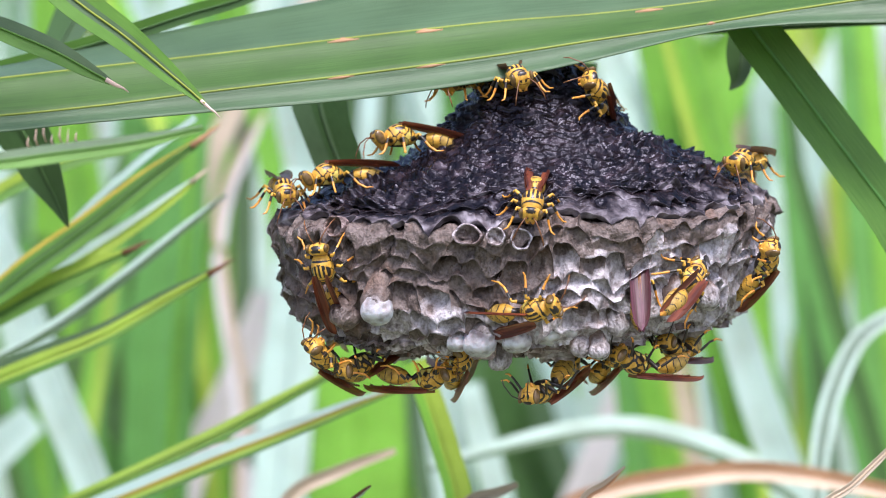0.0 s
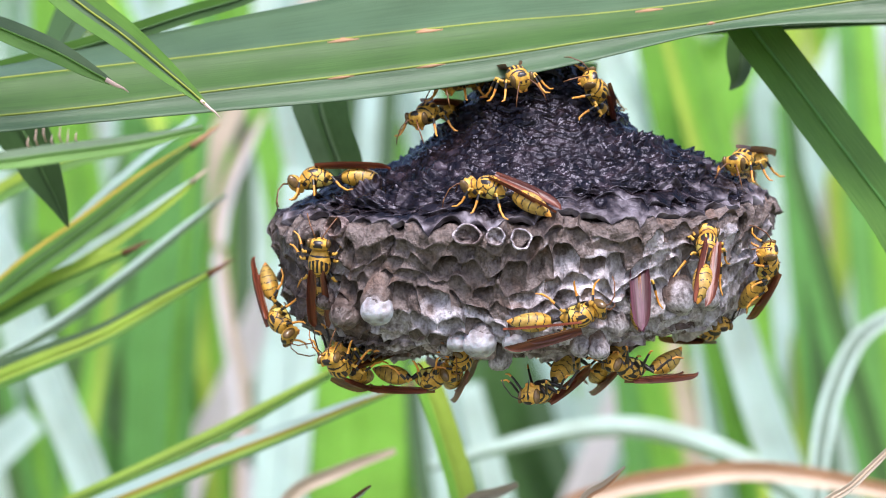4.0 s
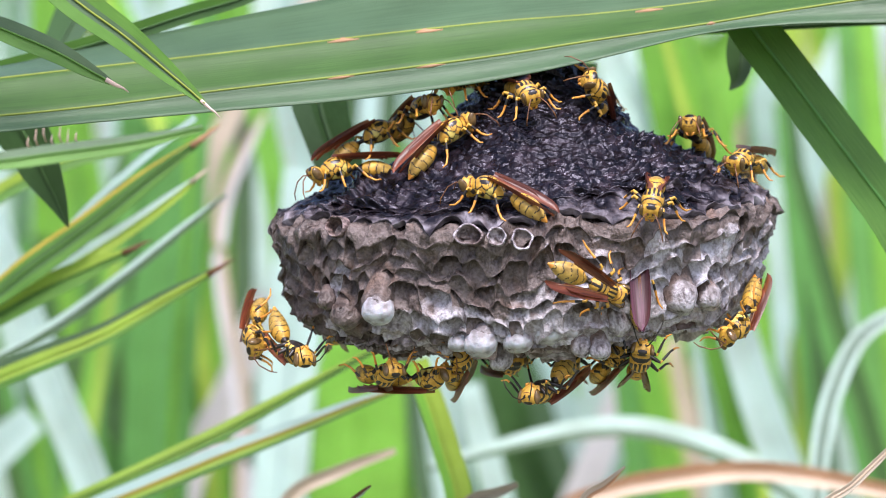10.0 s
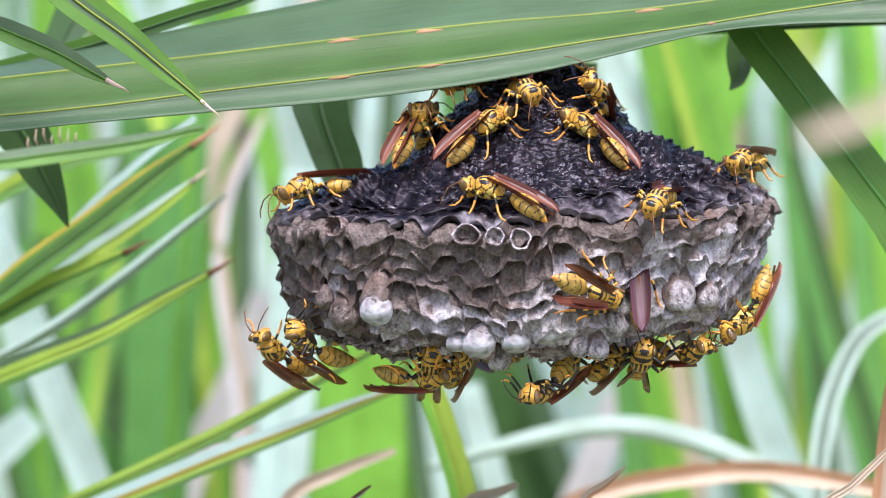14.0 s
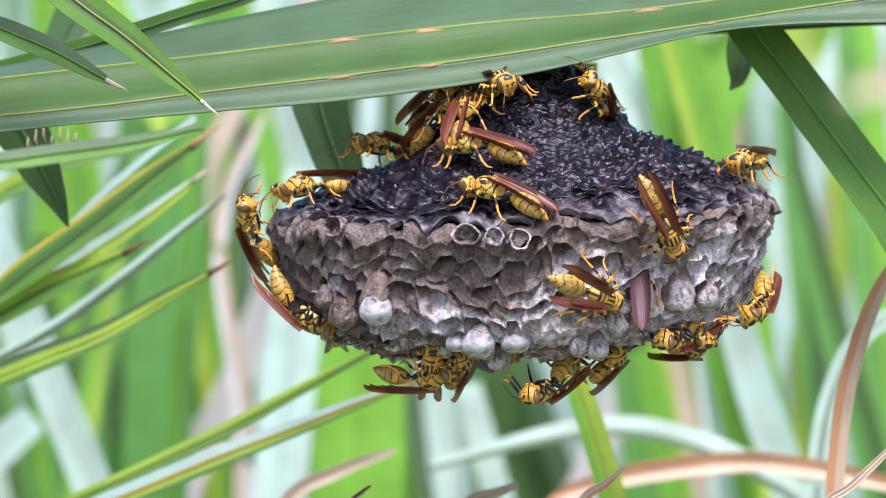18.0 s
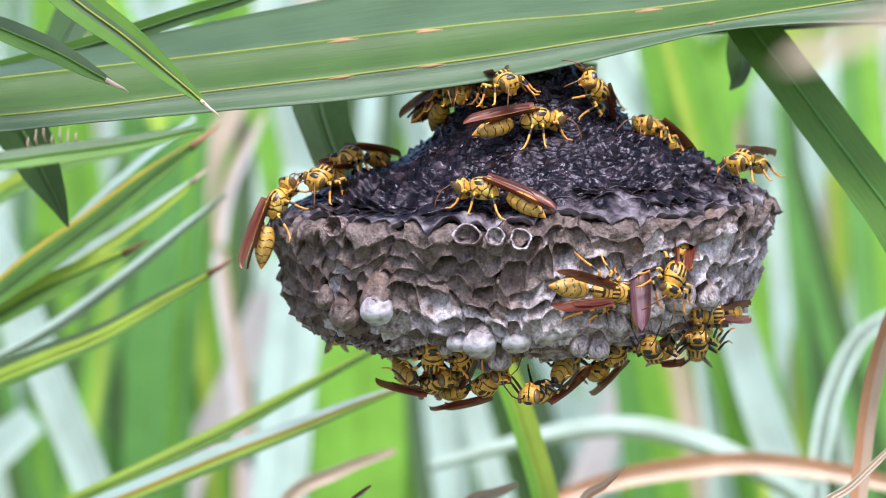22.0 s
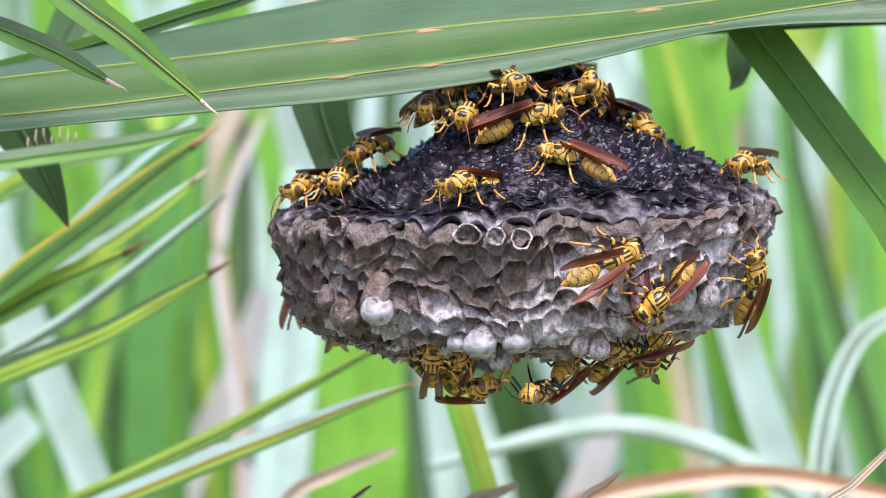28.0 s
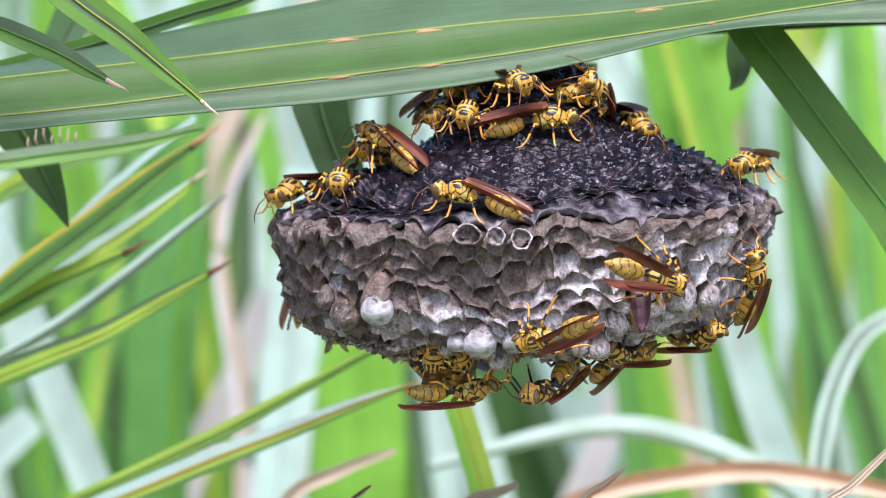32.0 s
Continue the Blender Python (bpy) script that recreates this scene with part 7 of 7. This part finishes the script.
    walk(w_corner, [
        (0.00, pose(0.0519, -0.0200, 1.1777, 180, -16, -116)),
        (1.00, pose(0.0527, -0.0200, 1.1783, 180, -14, -113)),
        (2.00, pose(0.0588, -0.0200, 1.1793, 180, -14, -73)),
        (3.00, pose(0.0613, -0.0200, 1.1806, 180, -14, -60)),
        (6.00, pose(0.0590, 0.0300, 1.1828, 180, -11, -67)),
        (11.00, pose(0.0631, 0.0200, 1.1840, -180, 11, -112)),
        (12.00, pose(0.0586, -0.0200, 1.1811, 180, 14, -119)),
        (13.00, pose(0.0520, -0.0200, 1.1786, -180, 14, -148)),
        (13.50, pose(0.0538, -0.0200, 1.1777, -173, 0, -97)),
        (14.00, pose(0.0555, -0.0200, 1.1768, -180, -14, -46)),
        (15.50, pose(0.0583, -0.0200, 1.1785, -175, 2, -83)),
        (17.00, pose(0.0612, -0.0200, 1.1802, -180, 17, -120)),
        (18.00, pose(0.0566, -0.0200, 1.1781, -180, -14, -64)),
        (19.00, pose(0.0604, -0.0200, 1.1793, -180, -14, -64)),
        (20.00, pose(0.0579, -0.0200, 1.1787, 180, 3, -111)),
        (21.00, pose(0.0565, -0.0200, 1.1764, 180, -18, -94)),
        (22.00, pose(0.0571, -0.0200, 1.1782, -180, -24, -93)),
        (23.00, pose(0.0661, -0.0200, 1.1804, 180, -23, -48)),
        (23.50, pose(0.0610, -0.0200, 1.1803, -172, -3, -91)),
        (24.00, pose(0.0559, -0.0200, 1.1802, -180, 17, -133)),
        (25.00, pose(0.0525, -0.0200, 1.1808, 180, -0, -129)),
        (28.00, pose(0.0463, -0.0200, 1.1744, 180, -24, -86)),
        (29.00, pose(0.0465, -0.0200, 1.1742, 180, -28, -88)),
        (30.00, pose(0.0516, -0.0200, 1.1766, 180, -27, -62)),
        (31.00, pose(0.0534, -0.0200, 1.1787, 180, -8, -70)),
        (32.00, pose(0.0586, -0.0200, 1.1802, 180, -17, -58)),
    ])
    walk(w_newcomer, [
        (0.00, pose(0.0679, 0.0300, 1.2186, 0, -4, -112)),
        (18.00, pose(0.0679, 0.0300, 1.2186, 0, -4, -112)),
        (19.00, pose(0.0658, 0.0100, 1.2193, -0, -5, -114)),
        (20.00, pose(0.0625, 0.0000, 1.2235, 0, -15, -127)),
        (21.00, pose(0.0525, -0.0060, 1.2247, 0, -20, -131)),
        (22.00, pose(0.0481, -0.0080, 1.2271, 0, -19, -126)),
        (23.00, pose(0.0438, -0.0080, 1.2304, -0, -23, -129)),
        (24.00, pose(0.0400, -0.0080, 1.2311, 0, -26, -140)),
        (25.00, pose(0.0397, -0.0080, 1.2321, 0, -26, -139)),
        (26.25, pose(0.0406, -0.0180, 1.2269, 2, -20, 174)),
        (27.50, pose(0.0416, -0.0280, 1.2217, -1, -15, 128)),
        (28.00, pose(0.0267, -0.0317, 1.2211, -10, -11, 139)),
        (28.50, pose(0.0254, -0.0317, 1.2211, -10, -11, 138)),
        (29.00, pose(0.0235, -0.0301, 1.2225, -11, -11, 136)),
        (29.50, pose(0.0133, -0.0313, 1.2210, -14, -13, 144)),
        (30.00, pose(0.0004, -0.0274, 1.2213, -14, -11, 154)),
        (30.50, pose(-0.0078, -0.0240, 1.2218, -14, -8, 160)),
        (31.00, pose(-0.0148, -0.0200, 1.2225, -14, -5, 165)),
        (32.00, pose(-0.0145, -0.0120, 1.2255, -14, -23, 130)),
    ])
    walk(w_lookout, [
        (0.00, pose(0.0355, 0.0140, 1.2368, -0, 7, -78)),
        (26.00, pose(0.0355, 0.0140, 1.2368, -0, 7, -78)),
        (28.00, pose(0.0455, -0.0080, 1.2285, 0, 29, -59)),
        (29.00, pose(0.0465, -0.0080, 1.2286, -0, 27, -59)),
        (31.00, pose(0.0445, -0.0080, 1.2295, 0, 23, -64)),
        (32.00, pose(0.0447, -0.0080, 1.2288, 0, 24, -66)),
    ])
    walk(w_left_top, [
        (0.00, pose(-0.0143, 0.0300, 1.2171, 0, 7, -112)),
        (14.50, pose(-0.0143, 0.0300, 1.2171, 0, 7, -112)),
        (16.30, pose(-0.0188, -0.0050, 1.2230, 0, -5, -150)),
        (17.40, pose(-0.0165, -0.0050, 1.2243, 0, -8, -146)),
        (18.20, pose(-0.0150, -0.0020, 1.2238, 0, -8, -140)),
        (19.50, pose(-0.0143, 0.0300, 1.2171, 0, 7, -112)),
        (25.00, pose(-0.0143, 0.0300, 1.2171, 0, 7, -112)),
        (27.50, pose(-0.0176, -0.0060, 1.2237, -0, 15, -112)),
        (28.00, pose(-0.0180, -0.0060, 1.2232, 0, 17, -115)),
        (29.00, pose(-0.0175, -0.0060, 1.2239, 0, -21, -86)),
        (30.00, pose(-0.0177, -0.0060, 1.2233, 0, 9, -98)),
        (32.00, pose(-0.0167, -0.0020, 1.2225, 0, -6, -108)),
    ])
    walk(w_huddle, [
        (0.00, pose(0.0164, 0.0100, 1.2392, 22, -4, 65)),
        (26.00, pose(0.0164, 0.0100, 1.2392, 22, -4, 65)),
        (26.67, pose(0.0128, 0.0010, 1.2364, 22, 14, 12)),
        (27.33, pose(0.0091, -0.0080, 1.2335, 6, 25, -46)),
        (28.00, pose(0.0055, -0.0170, 1.2307, -11, 17, -104)),
        (30.00, pose(0.0051, -0.0170, 1.2309, -11, 18, -104)),
        (32.00, pose(0.0056, -0.0170, 1.2311, -9, 18, -102)),
    ])
    walk(w_huddle_two, [
        (0.00, pose(0.0200, 0.0100, 1.2388, 0, -7, -60)),
        (26.00, pose(0.0200, 0.0100, 1.2377, 0, -5, -61)),
        (28.00, pose(0.0274, -0.0140, 1.2352, -0, -6, -33)),
        (32.00, pose(0.0284, -0.0140, 1.2352, 0, -4, -30)),
    ])
    walk(w_lower, [
        (0.00, pose(0.0041, 0.0200, 1.1740, 180, -7, -72)),
        (4.00, pose(0.0041, 0.0100, 1.1743, 180, -7, -72)),
        (5.50, pose(0.0043, -0.0280, 1.1675, -180, -11, -30)),
        (6.00, pose(0.0045, -0.0280, 1.1675, 180, -11, -28)),
        (7.00, pose(0.0103, -0.0280, 1.1675, 180, -9, -59)),
        (8.00, pose(0.0163, -0.0280, 1.1674, 180, -11, -69)),
        (9.00, pose(0.0172, -0.0280, 1.1714, 180, -16, -79)),
        (11.00, pose(0.0137, 0.0140, 1.1742, 180, -7, -75)),
        (32.00, pose(0.0137, 0.0140, 1.1742, 180, -7, -75)),
    ])
    walk(w_visitor, [
        (0.00, pose(-0.0316, 0.0240, 1.1944, 89, -4, -75)),
        (7.00, pose(-0.0341, 0.0200, 1.1940, 88, -7, -75)),
        (7.70, pose(-0.0396, 0.0000, 1.1900, 94, -21, -101)),
        (8.00, pose(-0.0425, -0.0040, 1.1990, 117, -44, -127)),
        (8.50, pose(-0.0453, -0.0040, 1.2116, 89, -26, -87)),
        (8.75, pose(-0.0385, -0.0050, 1.2138, 43, -27, -71)),
        (9.00, pose(-0.0317, -0.0060, 1.2160, 0, -17, -60)),
        (9.50, pose(-0.0230, -0.0060, 1.2215, 0, -18, -18)),
        (10.00, pose(-0.0150, -0.0060, 1.2268, 0, -20, 25)),
        (11.00, pose(-0.0095, -0.0080, 1.2295, 0, -30, 30)),
        (12.00, pose(-0.0078, -0.0120, 1.2300, 0, -40, 45)),
        (13.00, pose(-0.0070, -0.0120, 1.2296, 0, -38, 42)),
        (14.00, pose(-0.0055, -0.0120, 1.2292, 0, -34, 60)),
        (16.50, pose(-0.0020, -0.0060, 1.2340, 0, -30, 55)),
        (20.00, pose(0.0030, 0.0120, 1.2370, 0, -20, 40)),
        (32.00, pose(0.0030, 0.0120, 1.2370, 0, -20, 40)),
    ])


motions()
